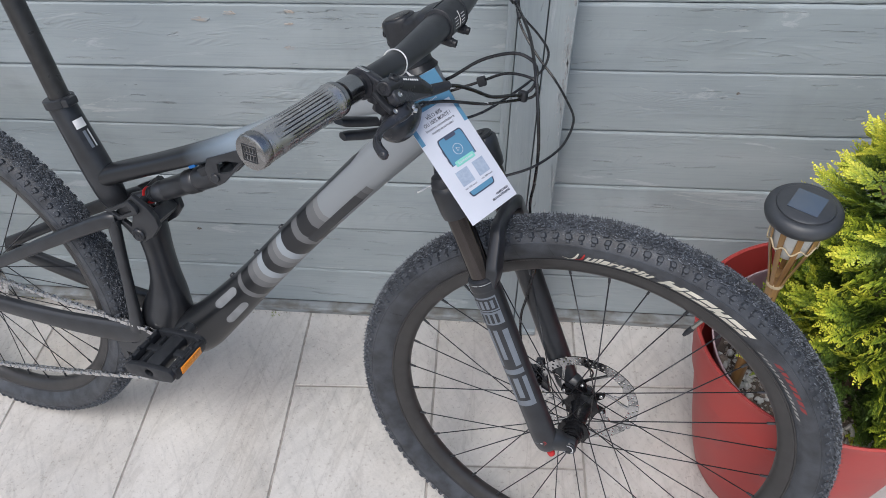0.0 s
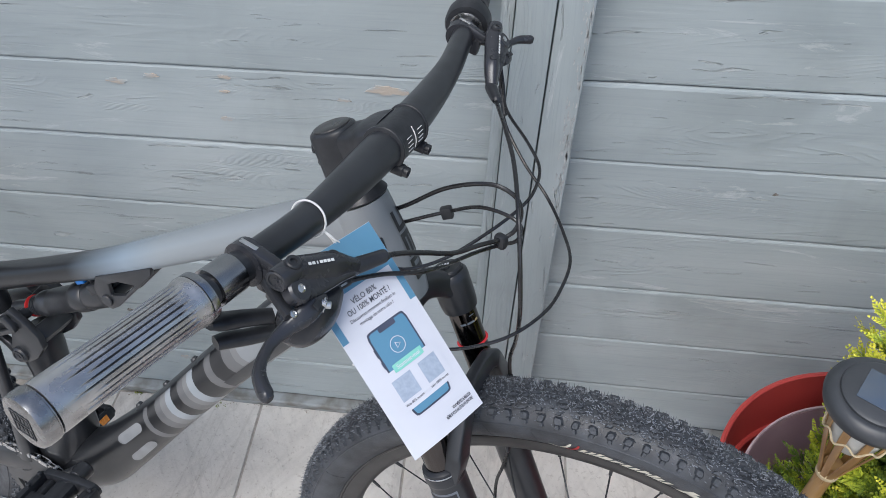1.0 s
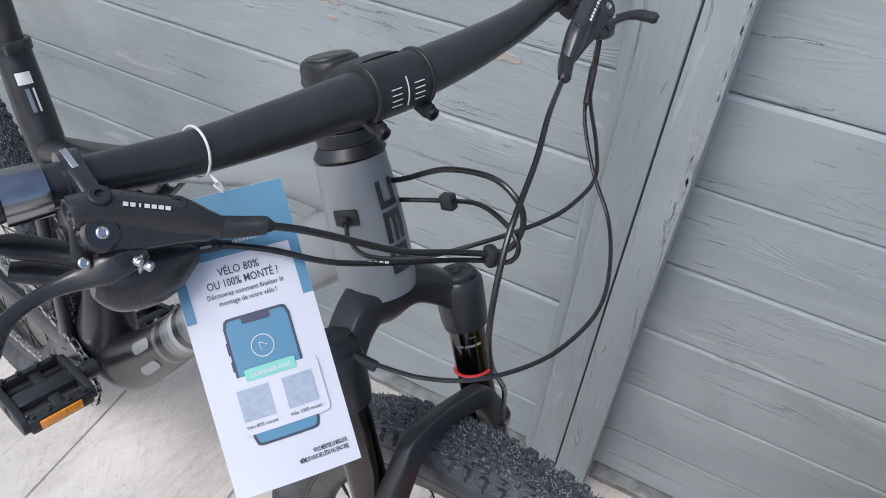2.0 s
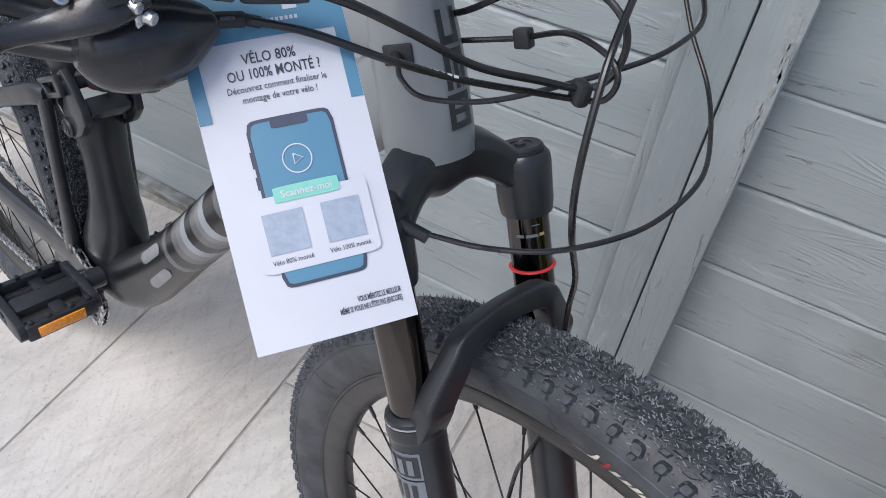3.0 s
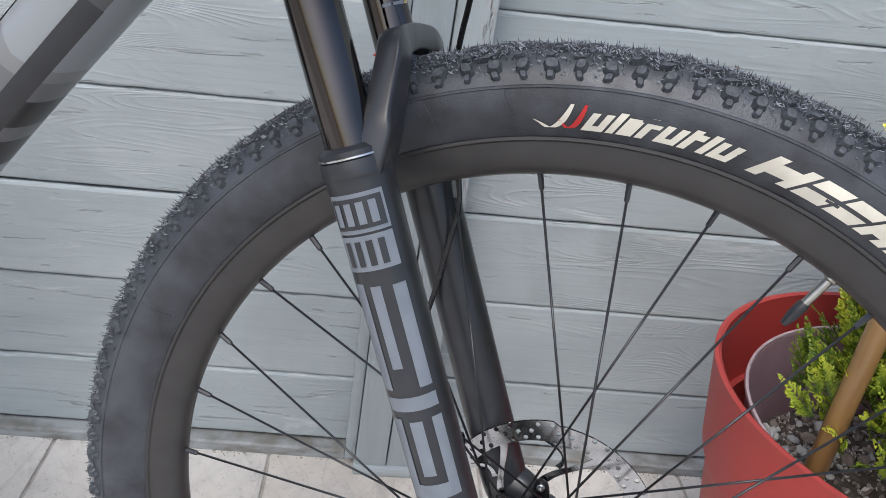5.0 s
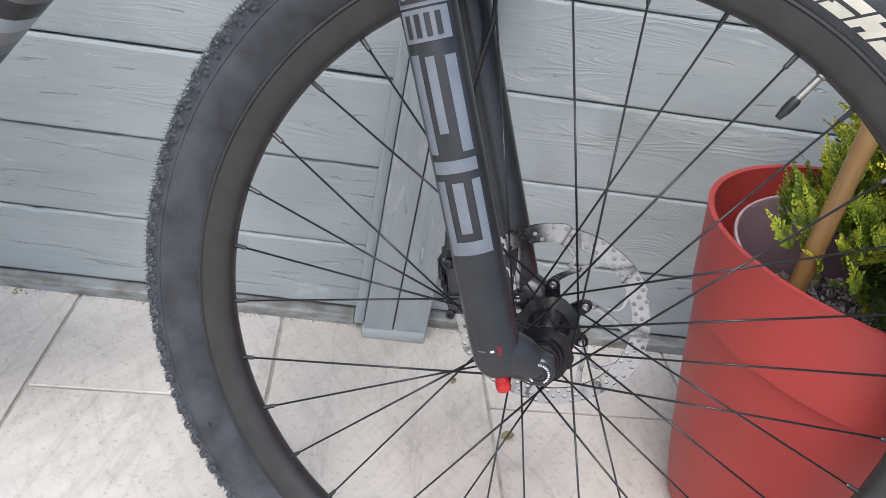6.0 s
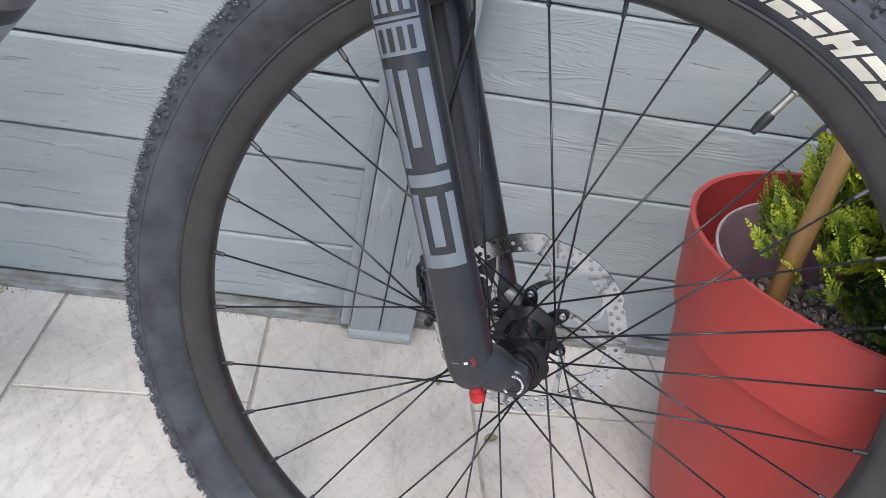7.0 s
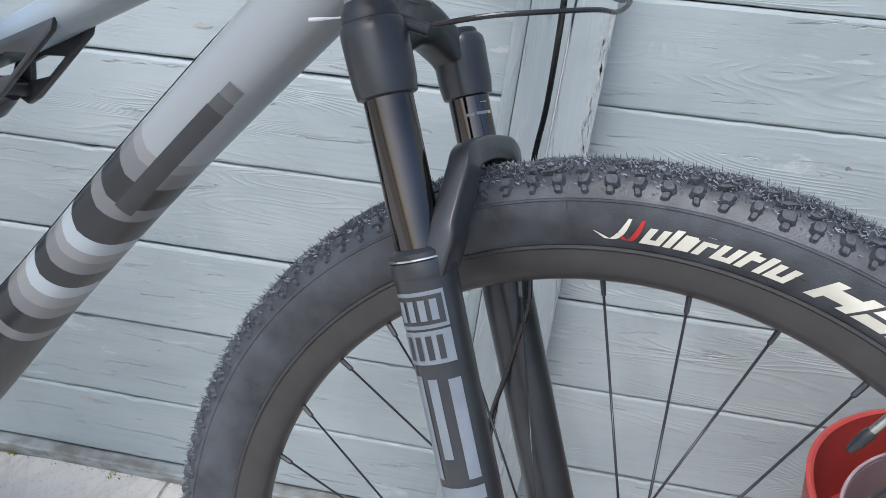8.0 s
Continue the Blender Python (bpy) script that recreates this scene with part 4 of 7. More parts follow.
K, G1, G2, G3, LIGHT = (0.012, 0.013, 0.015), (0.065, 0.067, 0.07), (0.105, 0.107, 0.110), (0.155, 0.158, 0.160), (0.25, 0.275, 0.295)
HEADGREY = (0.205, 0.219, 0.229)
DOWN = tube_material("banded_grey_and_black_paint", [
    (0.0, HEADGREY), (0.232, G3), (0.246, G2), (0.262, K), (0.292, G2), (0.306, K), (0.336, LIGHT), (0.352, G3), (0.366, G2), (0.380, K), (0.402, LIGHT),
    (0.416, G3), (0.430, G2), (0.446, K), (0.470, G2), (0.484, K)], 0.3, 0.06)
TOP = tube_material("fading_black_to_grey_paint", [(0.0, K), (0.20, K), (0.30, (0.19, 0.235, 0.28)), (0.36, (0.22, 0.245, 0.262)), (0.6, HEADGREY)], 0.3, 0.0, 1)
HEAD = tube_material("blue_grey_paint", [(0.0, HEADGREY), (0.9, HEADGREY)], 0.3)

frame_body = part("frame", joined([
    # mast between the bottom bracket and the rocker, bottom bracket shell
    sweep([(-0.703, 0, 0.215, 0.020, 0.014), (-0.699, 0, 0.190, 0.030, 0.022), (-0.696, 0, 0.140, 0.028, 0.0205), (-0.696, 0, 0.090, 0.030, 0.024), (-0.700, 0, 0.045, 0.036, 0.036), (-0.712, 0, -0.005, 0.040, 0.050), (-0.724, 0, -0.050, 0.036, 0.044)], MAIN, 20, (0, 1, 0), 5),
    lathe([(0.020, -0.046), (0.0245, -0.044), (0.0245, 0.044), (0.020, 0.046)], MAIN @ pose(-0.735, 0, -0.072) @ AXLE, 26),
    # seat tube above the rocker
    sweep([(-0.818, 0, 0.398, 0.0215, 0.0215), (-0.800, 0, 0.345, 0.0225, 0.024), (-0.780, 0, 0.285, 0.0230, 0.0275), (-0.766, 0, 0.240, 0.0200, 0.0265), (-0.758, 0, 0.222, 0.016, 0.022)], MAIN, 20, (0, 1, 0), 5),
]), BLACK, bike, "carbon frame, black at the rear and blue-grey at the head")
DT = [(-0.196, 0, 0.482, 0.024, 0.030), (-0.236, 0, 0.439, 0.0280, 0.0300), (-0.302, 0, 0.367, 0.0285, 0.0290), (-0.392, 0, 0.265, 0.0280, 0.0288), (-0.500, 0, 0.137, 0.0280, 0.0305), (-0.590, 0, 0.034, 0.032, 0.0375), (-0.650, 0, -0.025, 0.038, 0.0430), (-0.722, 0, -0.062, 0.036, 0.038)]
part("down_tube", sweep(DT, MAIN, 32, (0, 1, 0), 6, 2.5), DOWN, frame_body, "down tube with black, taupe and pale grey bands")
DT_LINE, DT_RUN = smooth_path(DT, 12), [0.0]
for p, q in zip(DT_LINE, DT_LINE[1:]):
    DT_RUN.append(DT_RUN[-1] + float(np.linalg.norm(q[:3] - p[:3])))


def on_down_tube(s, degrees, lift):
    """A place on the tube's skin, s metres along it; 0 degrees is its right face, 90 its upper edge."""
    x, z, hw, hh = (float(np.interp(s, DT_RUN, DT_LINE[:, k])) for k in (0, 2, 3, 4))
    x1, z1 = (float(np.interp(s + 0.01, DT_RUN, DT_LINE[:, k])) for k in (0, 2))
    t = Vector((x1 - x, 0, z1 - z)).normalized()
    up = Vector((t.z, 0, -t.x))
    c, d = math.cos(radians(degrees)), math.sin(radians(degrees))
    c, d = math.copysign(abs(c) ** 0.8, c), math.copysign(abs(d) ** 0.8, d)
    return Vector((x, 0, z)) + Vector((0, -1, 0)) * c * (hw + lift) + up * d * (hh + lift), up


part("top_tube", sweep([(-0.772, 0, 0.272, 0.020, 0.017), (-0.735, 0, 0.288, 0.0205, 0.0165), (-0.640, 0, 0.326, 0.0205, 0.0150), (-0.530, 0, 0.372, 0.0215, 0.0160), (-0.420, 0, 0.426, 0.0225, 0.0170), (-0.300, 0, 0.484, 0.0240, 0.0200), (-0.220, 0, 0.510, 0.0240, 0.0260)], MAIN, 22, (0, 1, 0), 6, 2.5), TOP, frame_body, "top tube fading from black to blue-grey")
part("head_tube", sweep([(-0.1740, 0, 0.434, 0.0290, 0.0290), (-0.1800, 0, 0.448, 0.0300, 0.0310), (-0.1960, 0, 0.490, 0.0290, 0.0300), (-0.2100, 0, 0.522, 0.0275, 0.0280), (-0.2160, 0, 0.536, 0.0268, 0.0268)], MAIN, 30, (0, 1, 0), 5), HEAD, frame_body, "blue-grey head tube")
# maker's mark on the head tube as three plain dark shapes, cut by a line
def head_mark(z0, z1, d0, d1, steps=5):
    bm = bmesh.new()
    cols = []
    for k in range(steps + 1):
        w = radians(d0 + (d1 - d0) * k / steps)
        col = []
        for z in (z0, (z0 + z1) / 2, z1):
            ra = float(np.interp(z, (0.434, 0.448, 0.490, 0.522, 0.536), (0.0290, 0.0310, 0.0300, 0.0280, 0.0268))) + 0.0011
            rb = float(np.interp(z, (0.434, 0.448, 0.490, 0.522, 0.536), (0.0290, 0.0300, 0.0290, 0.0275, 0.0268))) + 0.0011
            c = Vector((float(np.interp(z, (0.434, 0.448, 0.490, 0.522, 0.536), (-0.1740, -0.1800, -0.1960, -0.2100, -0.2160))), 0, z))
            col.append(bm.verts.new(MAIN @ (c + Vector((math.cos(w) * 0.9259 * ra, -math.sin(w) * rb, math.cos(w) * 0.3778 * ra)))))
        cols.append(col)
    for c, d in zip(cols, cols[1:]):
        for q in range(2):
            bm.faces.new((c[q], d[q], d[q + 1], c[q + 1]))
    return bm


for strokes in (((0.5015, 0.5060, -18, 13), (0.5015, 0.5205, 5, 13), (0.5015, 0.5205, -19, -11)),
                ((0.4945, 0.4990, -20, 13), (0.4765, 0.4990, 5, 13), (0.4765, 0.4945, -7, 0), (0.4765, 0.4990, -20, -12)),
                ((0.4535, 0.4575, -20, 15), (0.4620, 0.4655, -20, 15), (0.4700, 0.4740, -20, 13), (0.4535, 0.4740, 7, 15), (0.4535, 0.4740, -20, -12))):
    part("printed_mark", joined([head_mark(a0, a1, d0, d1) for a0, a1, d0, d1 in strokes]), BLACK, frame_body)
PORT = Vector((-0.4081 * 0.5005 + 0.0032, 0, 0.5005)) + Vector((0.9259 * math.cos(radians(64)) * 0.0285, -math.sin(radians(64)) * 0.0285, 0.3778 * math.cos(radians(64)) * 0.0285))
part("cable_port", joined([block((0.0190, 0.0030, 0.0125), MAIN @ axes(PORT, (0.9259 * math.sin(radians(64)), math.cos(radians(64)), 0.3778 * math.sin(radians(64))), (0.9259 * -math.cos(radians(64)), math.sin(radians(64)), -0.3778 * math.cos(radians(64))), (-0.3778, 0, 0.9259)), 0.0014),
                           rod(PORT + Vector((-0.006, 0.004, 0.001)), PORT + Vector((0.004, -0.0042, -0.002)), 0.0036, MAIN, 12)]), PLASTIC, frame_body)
for s_ in (0.340, 0.422, 0.505):
    p, up = on_down_tube(s_, 90, -0.0005)
    part("bottle_boss", lathe([(0.0052, 0), (0.0052, 0.0012), (0.0046, 0.0030), (0.0036, 0.0046), (0.0020, 0.0046), (0.0018, 0.0030), (0.0003, 0.0030)], MAIN @ along(p, p + up), 16), BLACK, frame_body)


# light pills and dark strokes on the down tube
def down_patch(s0, s1, d0, d1, name, mat, taper=0.012):
    bm = bmesh.new()
    cols, n = [], 20
    for k in range(n + 1):
        s_ = s0 + (s1 - s0) * k / n
        e = min(s_ - s0, s1 - s_)
        e = 1.0 if e > taper or taper < 0.001 else math.sqrt(max(0.04, 1 - (1 - e / taper) ** 2))
        mid, half = (d0 + d1) / 2, (d1 - d0) / 2 * e
        cols.append([bm.verts.new(MAIN @ on_down_tube(s_, mid - half + 2 * half * q / 4, 0.0007)[0]) for q in range(5)])
    for c, d in zip(cols, cols[1:]):
        for q in range(4):
            bm.faces.new((c[q], c[q + 1], d[q + 1], d[q]))
    return part(name, bm, mat, frame_body)


PALE = material("pale_grey_print", (0.21, 0.218, 0.225), 0.33)
TAUPE = material("taupe_print", (0.105, 0.107, 0.110), 0.33)
DUSK = material("dark_taupe_print", (0.055, 0.057, 0.060), 0.33)
down_patch(0.492, 0.560, 8, 34, "printed_pill", PALE)
down_patch(0.500, 0.570, -36, -12, "printed_pill", PALE)
# black along the upper edge, also standing for the shade of that facet
down_patch(0.120, 0.500, 56, 86, "dark_stripe", BLACK, 0.02)
down_patch(0.166, 0.292, -50, -16, "dark_stripe", BLACK, 0.0)
down_patch(0.140, 0.153, -47, -18, "grey_stripe", TAUPE, 0.0)
down_patch(0.153, 0.166, -49, -17, "dark_stripe", DUSK, 0.0)

part("seat_post", rod((-0.812, 0, 0.390), (-0.905, 0, 0.800), 0.0160, MAIN, 26), CARBON, bike, "black seat post")
part("seat_clamp", joined([lathe([(0.0225, 0), (0.0245, 0.001), (0.0245, 0.013), (0.0225, 0.0145), (0.0165, 0.0146)], MAIN @ along((-0.8165, 0, 0.392), (-0.905, 0, 0.790)), 28), block((0.014, 0.024, 0.013), MAIN @ pose(-0.792, -0.006, 0.405, 0, -13, 0), 0.003)]), BLACK, bike)
# clear sticker with a white field, wrapped on the front of the seat tube
def seat_tube_patch(z0, z1, d0, d1, lift, mat, name="size_sticker"):
    bm, cols = bmesh.new(), []
    for k in range(6):
        w = radians(d0 + (d1 - d0) * k / 5)
        col = []
        for z in (z0, (z0 + z1) / 2, z1):
            x, hw, hh = (float(np.interp(z, (0.285, 0.345, 0.398), v)) for v in ((-0.780, -0.800, -0.818), (0.0230, 0.0225, 0.0215), (0.0275, 0.0240, 0.0215)))
            col.append(bm.verts.new(MAIN @ Vector((x + 0.947 * math.sin(w) * (hh + lift), -math.cos(w) * (hw + lift), z + 0.32 * math.sin(w) * (hh + lift)))))
        cols.append(col)
    for c, d in zip(cols, cols[1:]):
        for q in range(2):
            bm.faces.new((c[q], d[q], d[q + 1], c[q + 1]))
    return part(name, bm, mat, frame_body)


seat_tube_patch(0.318, 0.372, 48, 100, 0.0007, PLASTIC)
seat_tube_patch(0.355, 0.369, 52, 96, 0.0011, WHITE)
seat_tube_patch(0.322, 0.350, 66, 78, 0.0011, DECAL)
seat_tube_patch(0.322, 0.350, 86, 92, 0.0011, WHITE)

# rear triangle
for sy in (-1, 1):
    part("seat_stay", sweep([(-0.728, sy * 0.040, 0.222, 0.009, 0.013), (-0.760, sy * 0.047, 0.213, 0.009, 0.0135), (-0.900, sy * 0.060, 0.140, 0.008, 0.0115), (-1.060, sy * 0.066, 0.050, 0.008, 0.011), (-1.142, sy * 0.066, 0.004, 0.009, 0.013)], MAIN, 14, (0, 1, 0), 5, 3.0), BLACK, bike)
    part("upright", sweep([(-0.735, sy * 0.043, 0.222, 0.008, 0.011), (-0.738, sy * 0.044, 0.150, 0.0075, 0.0095), (-0.742, sy * 0.045, 0.060, 0.0075, 0.0100), (-0.748, sy * 0.045, -0.020, 0.009, 0.014)], MAIN, 14, (0, 1, 0), 5, 3.0), BLACK, bike)
    part("chain_stay", sweep([(-0.735, sy * 0.040, -0.030, 0.010, 0.024), (-0.800, sy * 0.046, -0.036, 0.010, 0.024), (-0.930, sy * 0.058, -0.034, 0.010, 0.020), (-1.080, sy * 0.068, -0.022, 0.010, 0.017), (-1.150, sy * 0.068, -0.004, 0.010, 0.018)], MAIN, 14, (0, 1, 0), 5, 3.0), BLACK, bike)
rocker = []
for sy in (-1, 1):
    rocker.append(prism([(-0.742, 0.224), (-0.718, 0.200), (-0.705, 0.182), (-0.690, 0.182), (-0.668, 0.198), (-0.652, 0.220), (-0.655, 0.238), (-0.668, 0.254), (-0.692, 0.272), (-0.708, 0.258)], 0.010, MAIN @ pose(0, sy * 0.031, 0), 0.002,
                        [[(-0.722, 0.216), (-0.708, 0.208), (-0.700, 0.232), (-0.712, 0.236)]]))
    rocker.append(rod((-0.695, sy * 0.024, 0.197), (-0.695, sy * 0.041, 0.197), 0.0120, MAIN, 24, bevel=0.002))
rocker.append(block((0.024, 0.052, 0.026), MAIN @ pose(-0.670, 0, 0.226, 0, 40, 0), 0.006))
part("rocker_link", joined(rocker), BLACK, bike)
part("pivot_bolt", lathe([(0.0086, 0), (0.0086, 0.0010), (0.0066, 0.0014), (0.0060, 0.0004), (0.0034, 0.0004), (0.0032, 0.0012), (0.0004, 0.0012)], MAIN @ along((-0.695, -0.041, 0.197), (-0.695, -1, 0.197)), 22), PLASTIC, bike)
part("shock_yoke", joined([prism([(-0.746, 0.238), (-0.722, 0.223), (-0.680, 0.245), (-0.683, 0.256), (-0.694, 0.266)], 0.007, MAIN @ pose(0, sy * 0.041, 0), 0.0014, [[(-0.732, 0.238), (-0.721, 0.231), (-0.691, 0.247), (-0.698, 0.256)]]) for sy in (-1, 1)]
                        + [rod((-0.690, -0.041, 0.252), (-0.690, 0.041, 0.252), 0.0075, MAIN, 16), rod((-0.720, 0, 0.240), (-0.686, 0, 0.255), 0.0105, MAIN, 18)]), BLACK, bike)

# rear shock
SH0, SH1 = Vector((-0.700, 0, 0.248)), Vector((-0.533, 0, 0.330))
shock = part("rear_shock", lathe([(0.0090, 0.0), (0.0108, 0.002), (0.0108, 0.034), (0.0163, 0.036), (0.0172, 0.040), (0.0172, 0.052), (0.0159, 0.054), (0.0159, 0.058), (0.0176, 0.060), (0.0176, 0.104),
                                  (0.0193, 0.107), (0.0202, 0.112), (0.0202, 0.128), (0.0181, 0.131), (0.0193, 0.135), (0.0193, 0.160), (0.0146, 0.176), (0.0112, 0.186)], MAIN @ along(SH0, SH1), 30), BLACK, bike, "black rear shock with a red travel ring")
part("travel_ring", lathe([(0.0108, 0), (0.0146, 0.0006), (0.0146, 0.0022), (0.0108, 0.0028)], MAIN @ along(SH0 + (SH1 - SH0).normalized() * 0.013, SH1), 26), RED, shock, "red rubber ring")
for k in range(4):
    part("fin", lathe([(0.0126, 0), (0.0142, 0.0006), (0.0142, 0.0016), (0.0126, 0.0022)], MAIN @ along(SH0 + (SH1 - SH0).normalized() * (0.021 + 0.0035 * k), SH1), 22), BLACK, shock)
part("blue_lever", block((0.014, 0.010, 0.007), MAIN @ pose(-0.578, -0.012, 0.338, 0, -26, 0), 0.0015), material("blue_anodised", (0.02, 0.16, 0.5), 0.35, 0.4), shock, "blue anodised lever")
part("valve_body", joined([rod((-0.566, -0.004, 0.336), (-0.566, -0.010, 0.352), 0.0065, MAIN, 14, bevel=0.001), block((0.022, 0.018, 0.014), MAIN @ pose(-0.556, -0.010, 0.334, 0, -26, 0), 0.002)]), PLASTIC, shock)
bracket = []
for sy in (-1, 1):
    bracket.append(prism([(-0.551, 0.341), (-0.546, 0.322), (-0.531, 0.316), (-0.519, 0.324), (-0.462, 0.386), (-0.460, 0.397), (-0.545, 0.360)], 0.0065, MAIN @ pose(0, sy * 0.0195, 0), 0.0016,
                         [[(-0.527, 0.338), (-0.506, 0.345), (-0.489, 0.364), (-0.512, 0.362), (-0.528, 0.354)]]))
bracket.append(rod((-0.5335, -0.026, 0.330), (-0.5335, 0.026, 0.330), 0.0075, MAIN, 18, bevel=0.001))
part("shock_bracket", joined(bracket), BLACK, bike)

# cranks, chainring, pedals, chain
BB = Vector((-0.735, 0, -0.072))
PEDAL_AT = Vector((0.131, 0, 0.120)).normalized() * 0.175
teeth = 32
ring_out = []
for k in range(teeth * 2):
    r = 0.0665 if k % 2 == 0 else 0.0615
    w = 2 * math.pi * k / (teeth * 2)
    ring_out.append((BB.x + r * math.cos(w), BB.z + r * math.sin(w)))
holes = []
for q in range(4):
    w0 = math.pi / 2 * q + 0.6
    holes.append([(BB.x + 0.042 * math.cos(w0 + d) * f, BB.z + 0.042 * math.sin(w0 + d) * f) for d, f in ((-0.45, 1.2), (0, 1.28), (0.45, 1.2), (0.35, 0.8), (0, 0.72), (-0.35, 0.8))])
chainring = part("chainring", prism(ring_out, 0.0035, MAIN @ pose(0, -0.050, 0), 0.0, holes), BLACK, bike)
for sy, tip in ((-1, PEDAL_AT), (1, -PEDAL_AT)):
    e = BB + tip
    crank = part("crank_arm", joined([sweep([(BB.x, sy * 0.058, BB.z, 0.010, 0.0185), (*(BB + tip * 0.2 + Vector((0, sy * 0.062, 0))), 0.009, 0.0165), (*(BB + tip * 0.6 + Vector((0, sy * 0.072, 0))), 0.008, 0.0135), (e.x, sy * 0.078, e.z, 0.0085, 0.0135)], MAIN, 16, (0, 1, 0), 4, 3.0),
                                      rod((BB.x, sy * 0.040, BB.z), (BB.x, sy * 0.068, BB.z), 0.0185, MAIN, 22, bevel=0.002), rod((e.x, sy * 0.066, e.z), (e.x, sy * 0.088, e.z), 0.0125, MAIN, 18, bevel=0.002)]), BLACK, bike)
    tilt = -4 if sy < 0 else -20
    pm = MAIN @ pose(e.x, sy * 0.135, e.z, 0, tilt, 0)
    ends = [(-0.046, -0.004), (-0.040, -0.011), (-0.020, -0.0135), (0.020, -0.0135), (0.040, -0.011), (0.046, -0.004), (0.046, 0.004), (0.040, 0.011), (0.020, 0.0135), (-0.020, 0.0135), (-0.040, 0.011), (-0.046, 0.004)]
    eye = [(0.0075 * math.cos(2 * math.pi * q / 12), 0.0075 * math.sin(2 * math.pi * q / 12)) for q in range(12)]
    cage = [block((0.010, 0.080, 0.022), pm @ pose(0.043, 0, 0), 0.004), block((0.010, 0.080, 0.022), pm @ pose(-0.043, 0, 0), 0.004),
            prism(ends, 0.010, pm @ pose(0, -0.042, 0), 0.0015, [eye]), prism(ends, 0.010, pm @ pose(0, 0.040, 0), 0.0015),
            block((0.030, 0.078, 0.023), pm, 0.008), block((0.084, 0.016, 0.010), pm @ pose(0, 0.004, 0), 0.003),
            block((0.016, 0.074, 0.012), pm @ pose(0.030, 0, -0.004, 0, 24, 0), 0.004), block((0.016, 0.074, 0.012), pm @ pose(-0.030, 0, -0.004, 0, -24, 0), 0.004),
            rod((0, 0.030, 0), (0, 0.056, 0), 0.0115, pm, 18, bevel=0.003)]
    for q in (-0.032, -0.012, 0.012, 0.032):
        cage += [block((0.006, 0.005, 0.006), pm @ pose(0.042, q, 0.012), 0.001, 1), block((0.006, 0.005, 0.006), pm @ pose(-0.042, q, 0.012), 0.001, 1)]
    pedal = part("pedal", joined(cage), PLASTIC, bike, "black plastic pedal with orange reflectors")
    for sx in (-1, 1):
        part("reflector", block((0.003, 0.052, 0.013), pm @ pose(sx * 0.0485, -0.002 * sx, 0), 0.001), ORANGE, pedal, "orange reflector")
part("cassette", lathe([(0.026, -0.046), (0.026, -0.044), (0.034, -0.0435), (0.034, -0.0405), (0.044, -0.040), (0.044, -0.036), (0.055, -0.0355), (0.055, -0.032), (0.068, -0.0315), (0.068, -0.029), (0.080, -0.0285), (0.080, -0.026), (0.03, -0.0255)], MAIN @ pose(-1.142, 0, 0) @ AXLE, 44), STEEL, bike)
links, run = [], [(BB.x + 0.01, BB.z + 0.0645), (-1.050, 0.019), (-1.135, 0.045), (-1.190, 0.030), (-1.195, -0.020), (-1.165, -0.090), (-1.180, -0.190), (-1.160, -0.235), (-1.115, -0.228), (-0.95, -0.190), (BB.x - 0.012, BB.z - 0.0650), (BB.x + 0.040, BB.z - 0.052), (BB.x + 0.066, BB.z), (BB.x + 0.045, BB.z + 0.050), (BB.x + 0.01, BB.z + 0.0645)]
pts, step, carry, last = [], 0.0127, 0.0, None
for (x0, z0), (x1, z1) in zip(run, run[1:]):
    d, t = math.hypot(x1 - x0, z1 - z0), carry
    while t < d:
        pts.append((x0 + (x1 - x0) * t / d, z0 + (z1 - z0) * t / d))
        t += step
    carry = t - d
for k, ((x0, z0), (x1, z1)) in enumerate(zip(pts, pts[1:])):
    w = math.degrees(math.atan2(z1 - z0, x1 - x0))
    for sy in (-1, 1):
        links.append(block((0.0155, 0.0012, 0.0078), MAIN @ pose((x0 + x1) / 2, -0.049 + sy * (0.0036 if k % 2 else 0.0022), (z0 + z1) / 2, 0, -w, 0)))
    links.append(rod((x0, -0.0535, z0), (x0, -0.0445, z0), 0.0026, MAIN, 6))
part("chain", joined(links), STEEL, bike, "steel chain", smooth=False)

# ---- cockpit: headset, stem, bar, grips, levers ----
part("headset", joined([lathe([(0.0268, 0), (0.0272, 0.001), (0.0226, 0.0078), (0.0222, 0.0085)], FRONT @ along(steer(0.537), steer(0.6)), 40),
                        lathe([(0.0216, 0.0085), (0.0222, 0.0092), (0.0222, 0.0185), (0.0216, 0.0192)], FRONT @ along(steer(0.537), steer(0.6)), 40)]), PLASTIC, bike)
BX, BZ = -0.2310, 0.6060      # middle of the bar in its clamp
stem = part("stem", joined([
    sweep([(*steer(0.5555), 0.0205, 0.0212), (*steer(0.5575), 0.0212, 0.0218), (*steer(0.572), 0.0205, 0.0216), (*steer(0.591), 0.0200, 0.0215), (*steer(0.599), 0.0192, 0.0205), (*steer(0.6015), 0.0170, 0.0180)], FRONT, 34, (0, 1, 0), 3, 2.5),
    sweep([(-0.300, 0, 0.584, 0.0160, 0.0150), (-0.282, 0, 0.5875, 0.0175, 0.0155), (-0.262, 0, 0.5945, 0.0205, 0.0158), (-0.249, 0, 0.6010, 0.0255, 0.0180), (BX - 0.004, 0, BZ, 0.0252, 0.0186)], FRONT, 30, (0, 1, 0), 5, 4.0),
    block((0.012, 0.018, 0.032), FRONT @ pose(-0.2985, 0, 0.5770, 0, -22, 0), 0.003)]), PLASTIC, bike, "black stem with a face plate")
